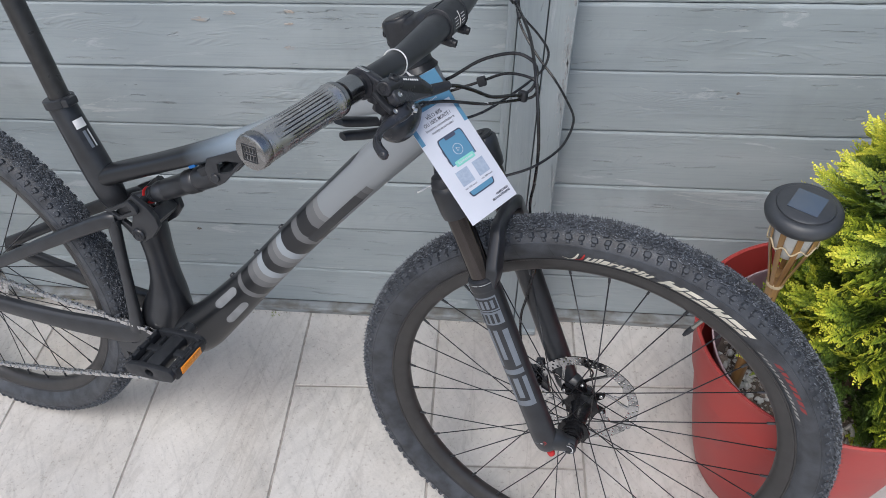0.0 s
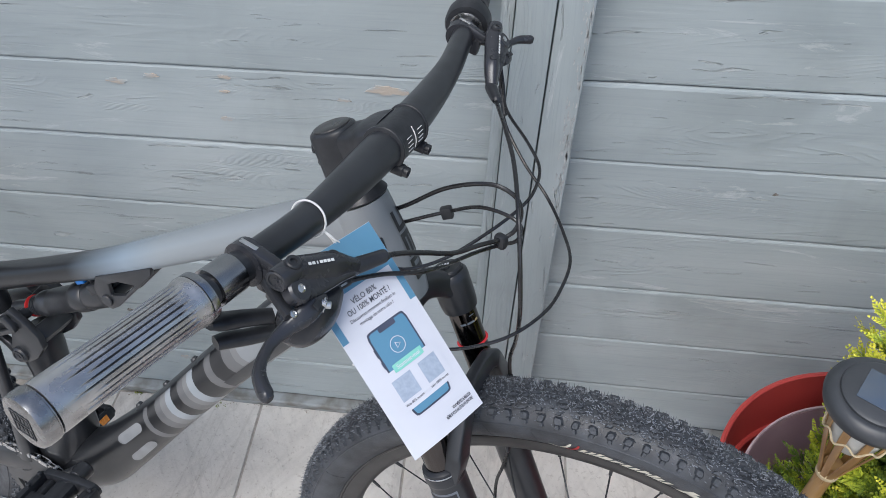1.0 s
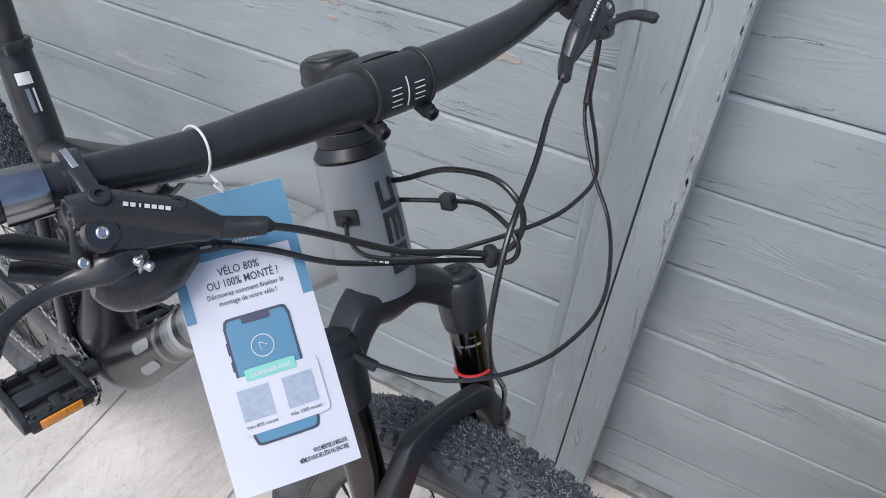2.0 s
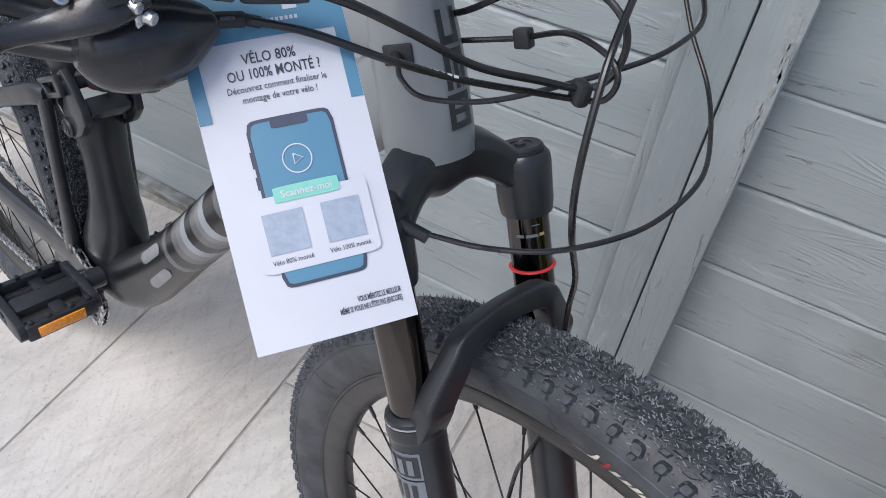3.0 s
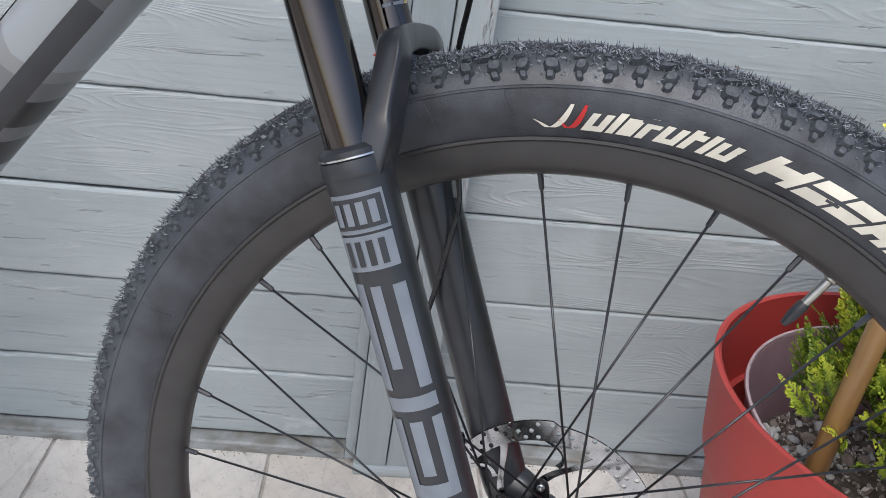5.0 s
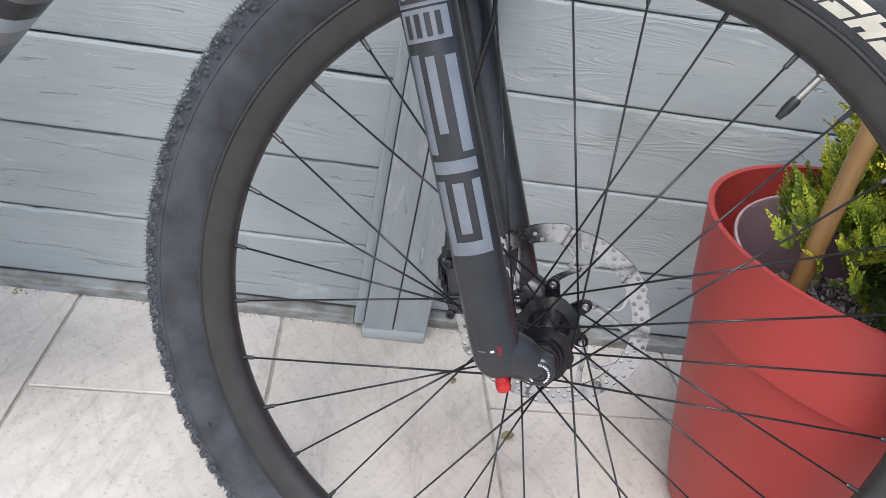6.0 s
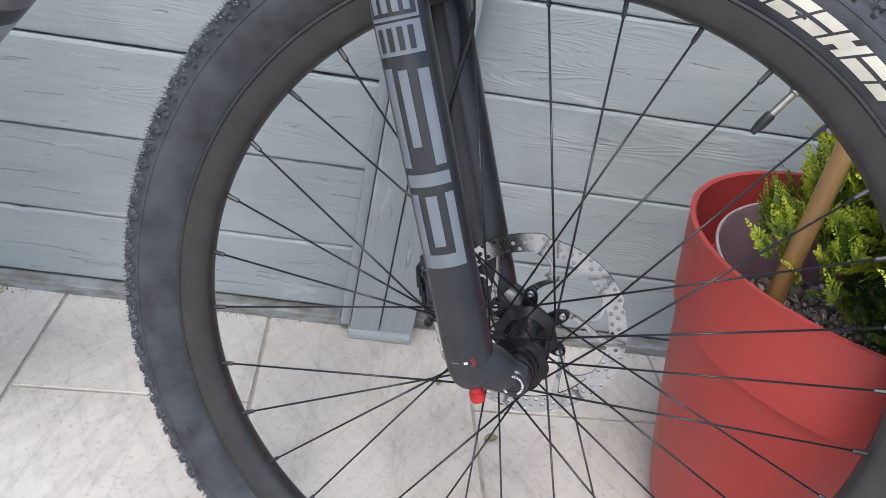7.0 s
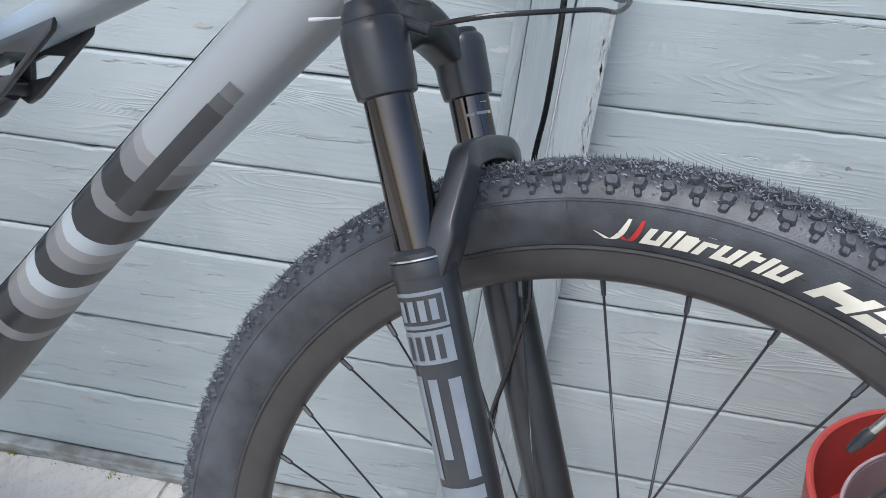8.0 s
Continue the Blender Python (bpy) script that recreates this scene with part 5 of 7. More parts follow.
part("face_plate", joined([sweep([(BX, y - 0.0017, BZ, 0.0190, 0.0196), (BX, y - 0.0011, BZ, 0.0197, 0.0205), (BX, y + 0.0011, BZ, 0.0197, 0.0205), (BX, y + 0.0017, BZ, 0.0190, 0.0196)], FRONT, 34, (1, 0, 0), 2) for y in (-0.0235, 0.0235)] +
                        [sweep([(BX, y, BZ, 0.0186, 0.0192) for y in (-0.022, -0.01, 0.01, 0.022)], FRONT, 34, (1, 0, 0), 1)]), PLASTIC, stem)
for sy in (-1, 1):
    a, b = Vector((-0.2370, sy * 0.0220, 0.5930)), Vector((-0.2125, sy * 0.0220, 0.5885))
    part("face_bolt", joined([rod(a, b, 0.0056, FRONT, 16, bevel=0.001), lathe([(0.0028, 0), (0.0046, 0.0003), (0.0048, 0.0010), (0.0046, 0.0048), (0.0030, 0.0052), (0.0024, 0.0024), (0.0004, 0.0022)], FRONT @ along(b - (b - a).normalized() * 0.0008, b + (b - a)), 18)]), PLASTIC, stem)
for x, u in ((-0.2972, 0.5715), (-0.3030, 0.5820)):
    part("clamp_bolt", lathe([(0.0040, 0), (0.0046, 0.0006), (0.0046, 0.0046), (0.0036, 0.0054), (0.0026, 0.0052), (0.0024, 0.0022), (0.0004, 0.0020)], FRONT @ along((x, -0.0090, u), (x - 1.1, -1, u)), 18), PLASTIC, stem)
part("top_cap", lathe([(0.0165, 0), (0.0172, 0.0008), (0.0168, 0.0018), (0.0150, 0.0024), (0.006, 0.0026)], FRONT @ along(steer(0.6010), steer(0.7)), 32), CARBON, stem)
for k in range(4):
    for y in (-0.010, 0.010):
        part("printed_line", sweep([(BX + 0.0190 * math.cos(w), y + d, BZ + 0.0196 * math.sin(w), 0.0004) for w, d in ((radians(-8 + 11 * k), -0.0042), (radians(-8 + 11 * k), 0.0042))], FRONT, 6, None, 1), WHITE, stem)
part("printed_line", sweep([(BX + 0.0190 * math.cos(w), 0, BZ + 0.0196 * math.sin(w), 0.0005) for w in (radians(-16), radians(-2), radians(12), radians(28), radians(42))], FRONT, 6, None, 2), WHITE, stem)

BAR = [(-0.264, -0.362, 0.608, 0.0111), (-0.2445, -0.235, 0.6095, 0.0111), (-0.2385, -0.195, 0.6090, 0.0114), (-0.2320, -0.140, 0.6070, 0.0125), (-0.2305, -0.085, 0.6062, 0.0149), (-0.2308, -0.040, 0.6060, 0.0164), (BX, 0.0, BZ, 0.0166)]


def swept(x, y, z):
    """The bar's left half rises and sweeps back a little more than its right half."""
    k = max(0.0, y) / 0.227
    return x - 0.0125 * k ** 1.2, y + 0.003 * min(1.0, k), z + 0.0190 * k ** 1.5


bar = part("handlebar", sweep(BAR + [(*swept(x, -y, z), r) for x, y, z, r in BAR[-2::-1]], FRONT, 26, (1, 0, 0), 6), BLACK, bike, "black flat handlebar")


def grip(sy, mat, label):
    a, b = Vector(swept(-0.264, sy * 0.362, 0.608)), Vector(swept(-0.2455, sy * 0.244, 0.6094))
    m = FRONT @ along(a, b)

    core = [(0.0116, 0.0120), (0.0146, 0.0130), (0.0148, 0.0300), (0.0145, 0.060), (0.0148, 0.1010), (0.0116, 0.1030)]
    g = part("grip", lathe(core, m, 60), PLASTIC, bike, label)

    def groove(w, z):
        """Narrow slots along the sleeve, pointed at both ends, some shorter than others."""
        k = round(28 * w / (2 * math.pi)) % 28
        z0, z1 = 0.0215 + 0.0055 * (k * 5 % 3), 0.1040 - 0.0025 * (k % 2)
        fade = max(0.0, min(1.0, (z - z0) / 0.012, (z1 - z) / 0.010))
        return 1 - 0.165 * fade * max(0.0, (math.cos(28 * w) - 0.60) / 0.40)

    rows = [(0.0146, 0.0100), (0.0162, 0.0104)] + [(0.0164 - 0.0006 * math.sin(math.pi * q / 30), 0.0135 + 0.0915 * q / 30) for q in range(31)] + [(0.0170, 0.1080), (0.0176, 0.1105), (0.0174, 0.1125), (0.0115, 0.1128)]
    part("sleeve", lathe(rows, m, 448, False, groove), mat, g, angle=60)
    part("grip_ring", lathe([(0.0116, 0.1115), (0.0160, 0.1130), (0.0171, 0.1134), (0.0173, 0.1150), (0.0171, 0.1185), (0.0160, 0.1190), (0.0116, 0.1194)], m, 48), NECK if sy < 0 else mat, g)
    cap = part("grip_end", lathe([(0.0060, -0.0012), (0.0145, -0.0012), (0.0163, -0.0002), (0.0171, 0.0025), (0.0171, 0.0080), (0.0166, 0.0084), (0.0166, 0.0092), (0.0150, 0.0100)], m, 48), CAP if sy < 0 else BLACK, g, "brushed grey end cap" if sy < 0 else "")
    for turn_ in (150, 265):      # small engraved prints round the smooth sleeve
        for k in range(8):
            w = radians(turn_ + 3.8 * k)
            part("sleeve_print", block((0.0006, 0.0004, 0.0020), m @ Matrix.Rotation(w, 4, "Z") @ pose(0, 0.0163, 0.0160), 0), PLASTIC, g)
    return g, m, cap


CAP = material("brushed_grey_metal", (0.33, 0.325, 0.32), 0.27, 0.95, (0.26, 0.255, 0.25), 150, bump=0.1)
grip_r, GR, CAP_R = grip(-1, GRIPM, "grey ridged metal-look grip with an end cap")
grip_l, GL, CAP_L = grip(1, PLASTIC, "black ridged grip")
part("end_frame", joined([block((0.0150, 0.0009, 0.0004), GR @ pose(0, y, -0.0014), 0) for y in (-0.0075, 0.0, 0.0075)] + [block((0.0009, 0.0150, 0.0004), GR @ pose(x, 0, -0.0014), 0) for x in (-0.0075, 0.0075)]), PLASTIC, CAP_R, "dark printed frame")
for q in (-0.0050, -0.0017, 0.0017, 0.0050):
    part("end_stroke", block((0.0020, 0.0044, 0.0003), GR @ pose(q, 0.0038, -0.0014), 0), PLASTIC, CAP_R)
    part("end_stroke", block((0.0020, 0.0044, 0.0003), GR @ pose(q, -0.0038, -0.0014), 0), PLASTIC, CAP_R)

# bright neck inside the grip and the lever clamps
part("bar_collar", lathe([(0.0116, 0), (0.0136, 0.0006), (0.0136, 0.0215), (0.0116, 0.022)], FRONT @ along((-0.2448, -0.238, 0.6095), (-0.2385, -0.195, 0.6090)), 34), NECK, bike, "polished dark neck of the bar")
UPN = Vector((0.75, 0, 0.661))
for sy in (-1, 1):
    j = 0.0 if sy < 0 else -0.004
    at = lambda x, y, z: Vector((x, sy * (y + j), z)) if sy < 0 else Vector((x - 0.013, y + j + 0.005, z + max(0.0, 0.20 * (y - 0.133))))
    P1 = at(-0.198, 0.212, 0.606)
    lever = part("brake_lever", joined([
        # clamp ring with its hinge, then the cylinder running inboard in front of the bar, with a flange below it
        lathe([(0.0120, 0), (0.0160, 0.0005), (0.0160, 0.0105), (0.0120, 0.011)], FRONT @ along(at(-0.2405, 0.209, 0.6092), at(-0.2385, 0.195, 0.6090)), 30),
        block((0.024, 0.010, 0.010), FRONT @ pose(*at(-0.2235, 0.204, 0.6145), 0, 25, 0), 0.0025),
        block((0.012, 0.009, 0.022), FRONT @ pose(*at(-0.2245, 0.205, 0.6020), 0, 15, 0), 0.0025),
        sweep([(*at(-0.2080, 0.2195, 0.6155), 0.0070, 0.0070), (*at(-0.2075, 0.2170, 0.6152), 0.0078, 0.0078), (*at(-0.2045, 0.203, 0.6125), 0.0082, 0.0092), (*at(-0.1990, 0.188, 0.6058), 0.0080, 0.0102),
               (*at(-0.1940, 0.174, 0.6005), 0.0080, 0.0100), (*at(-0.1900, 0.163, 0.5945), 0.0066, 0.0070), (*at(-0.1870, 0.156, 0.5900), 0.0056, 0.0056)], FRONT, 22, (1, 0, 0), 5, 2.9),
        rod(P1 - UPN * 0.006, P1 + UPN * 0.0045, 0.0092, FRONT, 26, bevel=0.0016),
        sweep([(*at(-0.199, 0.214, 0.606), 0.0050, 0.0085), (*at(-0.194, 0.196, 0.600), 0.0045, 0.0075), (*at(-0.190, 0.176, 0.594), 0.0040, 0.0050), (*at(-0.187, 0.163, 0.590), 0.0035, 0.0040)], FRONT, 14, tuple(UPN), 5, 3.2)]), ALLOY, bike, "black hydraulic brake lever")
    part("barrel_end", lathe([(0.0078, 0), (0.0080, 0.0008), (0.0070, 0.0016), (0.0056, 0.0014), (0.0052, 0.0004), (0.0024, 0.0004), (0.0020, 0.0014), (0.0004, 0.0015)], FRONT @ along(at(-0.2080, 0.2192, 0.6155), at(-0.2080, 1, 0.6155)) @ Matrix.Scale(0.9, 4), 26), PLASTIC, lever)
    part("hose_boot", sweep([(*at(-0.1880, 0.158, 0.5906), 0.0061), (*at(-0.1868, 0.1555, 0.5902), 0.0062), (*at(-0.1800, 0.1455, 0.5902), 0.0056), (*at(-0.1745, 0.1380, 0.5908), 0.0050), (*at(-0.1738, 0.1370, 0.5908), 0.0040)], FRONT, 16), PLASTIC, lever)
    part("reservoir_cap", lathe([(0.0052, 0), (0.0054, 0.0016), (0.0052, 0.0042), (0.0044, 0.0050), (0.0024, 0.0050), (0.0021, 0.0032), (0.0003, 0.0030)], FRONT @ along(at(-0.2040, 0.2065, 0.6200), at(-0.17, 0.21, 0.7)), 22), PLASTIC, lever)
    part("reservoir_cap", lathe([(0.0046, 0), (0.0047, 0.0014), (0.0043, 0.0030), (0.0034, 0.0036), (0.0018, 0.0034), (0.0016, 0.0022), (0.0003, 0.0021)], FRONT @ along(at(-0.1935, 0.1745, 0.6082), at(-0.16, 0.165, 0.7)), 22), PLASTIC, lever)
    part("lever_blade", sweep([(*at(-0.1905, 0.196, 0.5935), 0.0036, 0.0046), (*at(-0.1905, 0.205, 0.5925), 0.0045, 0.0070), (*at(-0.1925, 0.215, 0.5900), 0.0046, 0.0074), (*at(-0.1985, 0.226, 0.5855), 0.0040, 0.0054), (*at(-0.2015, 0.240, 0.5832), 0.0034, 0.0039), (*at(-0.1995, 0.254, 0.5815), 0.0034, 0.0036),
                              (*at(-0.1950, 0.2635, 0.5802), 0.0040, 0.0043), (*at(-0.1885, 0.2700, 0.5785), 0.0044, 0.0046), (*at(-0.1835, 0.2735, 0.5772), 0.0047, 0.0043), (*at(-0.1805, 0.2745, 0.5765), 0.0030, 0.0027)], FRONT, 18, tuple(UPN), 6, 2.6), ALLOY, lever, "slender black brake blade")
    part("blade_slot", block((0.0009, 0.0075, 0.0048), FRONT @ pose(*(at(-0.1905, 0.2085, 0.5925) + UPN * 0.0058), 0, -41, sy * -10), 0.0003), PLASTIC, lever)
    part("link_arm", sweep([(*at(-0.2215, 0.210, 0.6040), 0.0030, 0.0050), (*at(-0.2080, 0.218, 0.5985), 0.0030, 0.0048), (*at(-0.1965, 0.2235, 0.5945), 0.0030, 0.0050)], FRONT, 12, tuple(UPN), 4, 3.0), PLASTIC, lever)
    part("pivot_screw", lathe([(0.0030, 0), (0.0030, 0.0005), (0.0021, 0.0009), (0.0017, 0.0005), (0.0003, 0.0005)], FRONT @ along(P1 + UPN * 0.0044, P1 + UPN), 16), STEEL, lever, "bright steel screw")
    p2 = at(-0.1970, 0.2230, 0.5945)
    part("pivot_screw", lathe([(0.0027, 0), (0.0027, 0.0008), (0.0018, 0.0012), (0.0014, 0.0006), (0.0003, 0.0006)], FRONT @ along(p2 + UPN * 0.0026, p2 + UPN), 16), STEEL, lever, "bright steel screw")
    # the maker's name on the upper front edge as seven plain strokes
    A, B = at(-0.1962, 0.1985, 0.6185), at(-0.1898, 0.1815, 0.6122)
    run_ = (B - A).normalized()
    face_ = Vector((0.72, 0, 0.70))
    face_ = (face_ - run_ * face_.dot(run_)).normalized()
    for k in range(7):
        part("printed_stroke", block((0.0023 if k != 2 else 0.0009, 0.0019, 0.0004), FRONT @ axes(A.lerp(B, k / 6) + face_ * 0.0002, run_, face_.cross(run_), face_), 0), WHITE, lever)
    part("clamp_strap", block((0.0130, 0.0034, 0.0010), FRONT @ pose(*at(-0.2365, 0.2045, 0.6246), 0, 18, 0), 0.0003), STEEL, lever, "bright steel strap")

# gear shifter under the right lever: rounded pod, two paddles, bright screws
shifter = part("gear_shifter", joined([
    sweep([(-0.2085, -0.217, 0.571, 0.006, 0.008), (-0.2075, -0.212, 0.570, 0.0125, 0.0130), (-0.2060, -0.203, 0.5685, 0.0165, 0.0170), (-0.2040, -0.190, 0.5690, 0.0175, 0.0175), (-0.2005, -0.178, 0.5720, 0.0145, 0.0130), (-0.1975, -0.169, 0.5745, 0.0085, 0.0070), (-0.1970, -0.1665, 0.5750, 0.0050, 0.0045)], FRONT, 26, (1, 0, 0), 6, 2.4),
    block((0.018, 0.014, 0.024), FRONT @ pose(-0.218, -0.199, 0.590, 0, 25, 0), 0.004)]), ALLOY, bike, "black gear shifter pod with paddles")
part("paddle", sweep([(-0.222, -0.208, 0.573, 0.004, 0.006), (-0.236, -0.223, 0.577, 0.0042, 0.0070), (-0.244, -0.237, 0.582, 0.0042, 0.0078), (-0.246, -0.244, 0.585, 0.0030, 0.0056)], FRONT, 14, (0, 0, 1), 4, 3.0), PLASTIC, shifter)
paddle = part("paddle", sweep([(-0.218, -0.210, 0.563, 0.004, 0.006), (-0.231, -0.224, 0.564, 0.0042, 0.0064), (-0.239, -0.235, 0.567, 0.0040, 0.0068), (-0.2435, -0.2425, 0.5685, 0.0035, 0.006)], FRONT, 14, (0, 0, 1), 4, 3.0), PLASTIC, shifter)
for p in ((-0.1875, -0.2030, 0.5930), (-0.1870, -0.1985, 0.5880)):
    part("screw", rod(p, (p[0] + 0.0035, p[1] + 0.002, p[2] - 0.001), 0.0026, FRONT, 14, bevel=0.0006), STEEL, shifter)
part("bracket", block((0.0016, 0.0040, 0.0120), FRONT @ pose(-0.1862, -0.2010, 0.5900, 10, 10, 20), 0.0005), STEEL, shifter, "bright steel bracket")
adjuster = part("cable_adjuster", joined([rod((-0.1980, -0.1700, 0.5752), (-0.1935, -0.1545, 0.5742), 0.0034, FRONT, 14, bevel=0.0008), rod((-0.1936, -0.1548, 0.5742), (-0.1912, -0.1485, 0.5725), 0.0025, FRONT, 12, bevel=0.0004)]), PLASTIC, shifter)
part("steel_insert", block((0.0060, 0.0006, 0.0016), FRONT @ axes((-0.1932, -0.1625, 0.5765), (0.28, 0.96, -0.06), (0.67, -0.24, 0.70), (0.69, -0.24, -0.69)), 0), STEEL, adjuster)
# remote twist collar beside the left grip
part("remote_collar", lathe([(0.0120, 0), (0.0220, 0.001), (0.0245, 0.004), (0.0245, 0.018), (0.0225, 0.0225), (0.0120, 0.0235)], FRONT @ along(swept(-0.2450, 0.240, 0.6094), swept(-0.2410, 0.214, 0.6092)), 40), PLASTIC, bike)
part("collar_ring", lathe([(0.0130, 0), (0.0180, 0.0003), (0.0180, 0.0016), (0.0130, 0.002)], FRONT @ along(swept(-0.2410, 0.2145, 0.6092), swept(-0.2400, 0.206, 0.6091)), 34), STEEL, bike)


# ---- cables and hoses ----
def cable(rows, r, name, label="", mat=CABLE):
    return part(name, sweep([(*p, r) for p in rows], FRONT, 10, None, 8), mat, bike, label)


cable([(-0.1870, 0.136, 0.5912), (-0.160, 0.085, 0.591), (-0.137, 0.045, 0.579), (-0.114, -0.004, 0.553), (-0.101, -0.024, 0.503), (-0.101, -0.012, 0.456), (-0.112, 0.030, 0.390), (-0.120, 0.050, 0.344), (-0.115, 0.052, 0.300),
       (-0.1070, 0.048, 0.264), (-0.1030, 0.0455, 0.240), (-0.1060, 0.0450, 0.214), (-0.1110, 0.0450, 0.176), (-0.1165, 0.0480, 0.145), (-0.1165, 0.0480, 0.115), (-0.1120, 0.0430, 0.090), (-0.1060, 0.0390, 0.062)], 0.0021, "brake_hose", "black front brake hose")
cable([(-0.218, 0.227, 0.608), (-0.203, 0.205, 0.566), (-0.190, 0.188, 0.541), (-0.160, 0.170, 0.511), (-0.128, 0.157, 0.485), (-0.100, 0.124, 0.471), (-0.080, 0.082, 0.467), (-0.079, 0.045, 0.456), (-0.085, 0.010, 0.453),
       (-0.105, -0.024, 0.446), (-0.135, -0.045, 0.438), (-0.168, -0.053, 0.428)], 0.0017, "remote_cable", "black fork lockout cable")
cable([(-0.220, 0.231, 0.612), (-0.204, 0.210, 0.577), (-0.192, 0.193, 0.556), (-0.156, 0.154, 0.546), (-0.133, 0.124, 0.538), (-0.126, 0.090, 0.534), (-0.130, 0.062, 0.528), (-0.150, 0.025, 0.515), (-0.178, -0.010, 0.500),
       (-0.205, -0.0335, 0.4955), (-0.223, -0.0360, 0.4990), (-0.2345, -0.0300, 0.5035)], 0.0017, "remote_cable", "black shock lockout cable")
cable([(-0.1745, -0.1380, 0.5908), (-0.1675, -0.120, 0.5835), (-0.160, -0.095, 0.5695), (-0.151, -0.058, 0.5475), (-0.141, -0.020, 0.534), (-0.130, 0.006, 0.527), (-0.121, 0.014, 0.535), (-0.119, 0.018, 0.552), (-0.127, 0.018, 0.566), (-0.150, 0.018, 0.571), (-0.190, 0.018, 0.556), (-0.228, 0.016, 0.528), (-0.252, 0.010, 0.516)], 0.0021, "brake_hose", "black rear brake hose")
cable([(-0.1935, -0.1545, 0.5742), (-0.1775, -0.134, 0.5705), (-0.1585, -0.107, 0.5600), (-0.152, -0.066, 0.5420), (-0.143, -0.022, 0.527), (-0.131, 0.006, 0.520), (-0.119, 0.012, 0.524), (-0.115, 0.012, 0.538), (-0.128, 0.016, 0.545), (-0.160, 0.024, 0.541), (-0.196, 0.030, 0.521), (-0.228, 0.020, 0.508), (-0.250, 0.010, 0.500)], 0.0018, "gear_cable", "black gear cable")
# print on the gear cable as small strokes on its right side
P_A, P_B = Vector((-0.1600, -0.1090, 0.5608)), Vector((-0.1530, -0.0700, 0.5440))
run_ = (P_B - P_A).normalized()
face_ = Vector((0.62, -0.47, 0.62))
face_ = (face_ - run_ * face_.dot(run_)).normalized()
for k in range(11):
    part("print_stroke", block((0.0030 if k % 4 else 0.0018, 0.0013, 0.0003), FRONT @ axes(P_A.lerp(P_B, k / 10) + face_ * 0.0018, run_, face_.cross(run_), face_), 0), WHITE, bike)
for k in range(4):
    part("print_stroke", block((0.0006, 0.0014, 0.0030), FRONT @ pose(*Vector((-0.2015, 0.2025, 0.5640)).lerp(Vector((-0.1915, 0.1890, 0.5430)), k / 3), 0, 28, -30), 0), WHITE, bike)
part("cable_clip", block((0.011, 0.008, 0.012), FRONT @ pose(-0.192, 0.029, 0.523, 0, -20, 10), 0.0015), PLASTIC, bike)
part("cable_clip", block((0.012, 0.009, 0.014), FRONT @ pose(-0.131, 0.006, 0.524, 0, 0, -20), 0.003), PLASTIC, bike)
part("cable_ferrule", rod((-0.207, 0.212, 0.574), (-0.194, 0.193, 0.549), 0.0032, FRONT, 12, bevel=0.001), PLASTIC, bike)
part("cable_tie", lathe([(0.0032, 0), (0.0036, 0.0002), (0.0036, 0.003), (0.0032, 0.0032)], FRONT @ along((-0.1180, 0.0515, 0.320), (-0.1150, 0.0520, 0.300)), 12), PLASTIC, bike)

# a loose end of a white cable tie behind the tag
part("white_tie", sweep([(-0.2130, -0.073, 0.4255, 0.0006), (-0.2200, -0.082, 0.4230, 0.0006), (-0.2250, -0.089, 0.4212, 0.0011), (-0.2290, -0.0935, 0.4200, 0.0012)], FRONT, 8), WHITE, bike, "white plastic tie end")

# ---- paper tag hung on the bar ----
T_TR, T_BR, T_BL = Vector((0.0936, -0.4494, 0.9696)), Vector((0.1875, -0.5239, 0.8602)), Vector((0.1442, -0.5779, 0.8598))
TW, TH = 0.0692, 0.1623
down = (T_BR - T_TR).normalized()
rightw = (T_BR - T_BL).normalized()
rightw = (rightw - down * rightw.dot(down)).normalized()
facing = rightw.cross(-down).normalized()
TAG = axes(T_TR - rightw * TW, rightw, -down, facing)      # x across, y up (0 at the top edge), z towards the reader
tag = thing("paper_tag", T_TR, "white and blue printed cardboard tag hung on the handlebar", "paper tag")


def bent(x, y):
    """The card's slight curl."""
    return 0.0022 * math.sin(math.pi * x / TW) - 0.0030 * (y / TH) * (1 + y / TH)


def card(x0, x1, y0, y1, lift, corner=0.0, n=8, thick=0.0):
    """A sheet between two corners (metres from the top left corner, y down), following the curl."""
    bm = bmesh.new()
    grid = []
    for j in range(n + 1):
        row = []
        for i in range(n + 1):
            x, y = x0 + (x1 - x0) * i / n, y0 + (y1 - y0) * j / n
            if corner:
                dx, dy = min(x - x0, x1 - x), min(y - y0, y1 - y)
                if dx < corner and dy < corner:
                    d = math.hypot(corner - dx, corner - dy)
                    if d > corner:
                        cx = x0 + corner if x - x0 < corner else x1 - corner
                        cy = y0 + corner if y - y0 < corner else y1 - corner
                        x, y = cx + (x - cx) * corner / d, cy + (y - cy) * corner / d
            row.append(bm.verts.new(TAG @ Vector((x, -y, bent(x, -y) + lift))))
        grid.append(row)
    for j in range(n):
        for i in range(n):
            bm.faces.new((grid[j][i], grid[j + 1][i], grid[j + 1][i + 1], grid[j][i + 1]))
    if thick:
        ext = bmesh.ops.extrude_face_region(bm, geom=list(bm.faces))
        bmesh.ops.translate(bm, vec=-facing * thick, verts=[v for v in ext["geom"] if isinstance(v, bmesh.types.BMVert)])
        bmesh.ops.recalc_face_normals(bm, faces=list(bm.faces))
    return bm


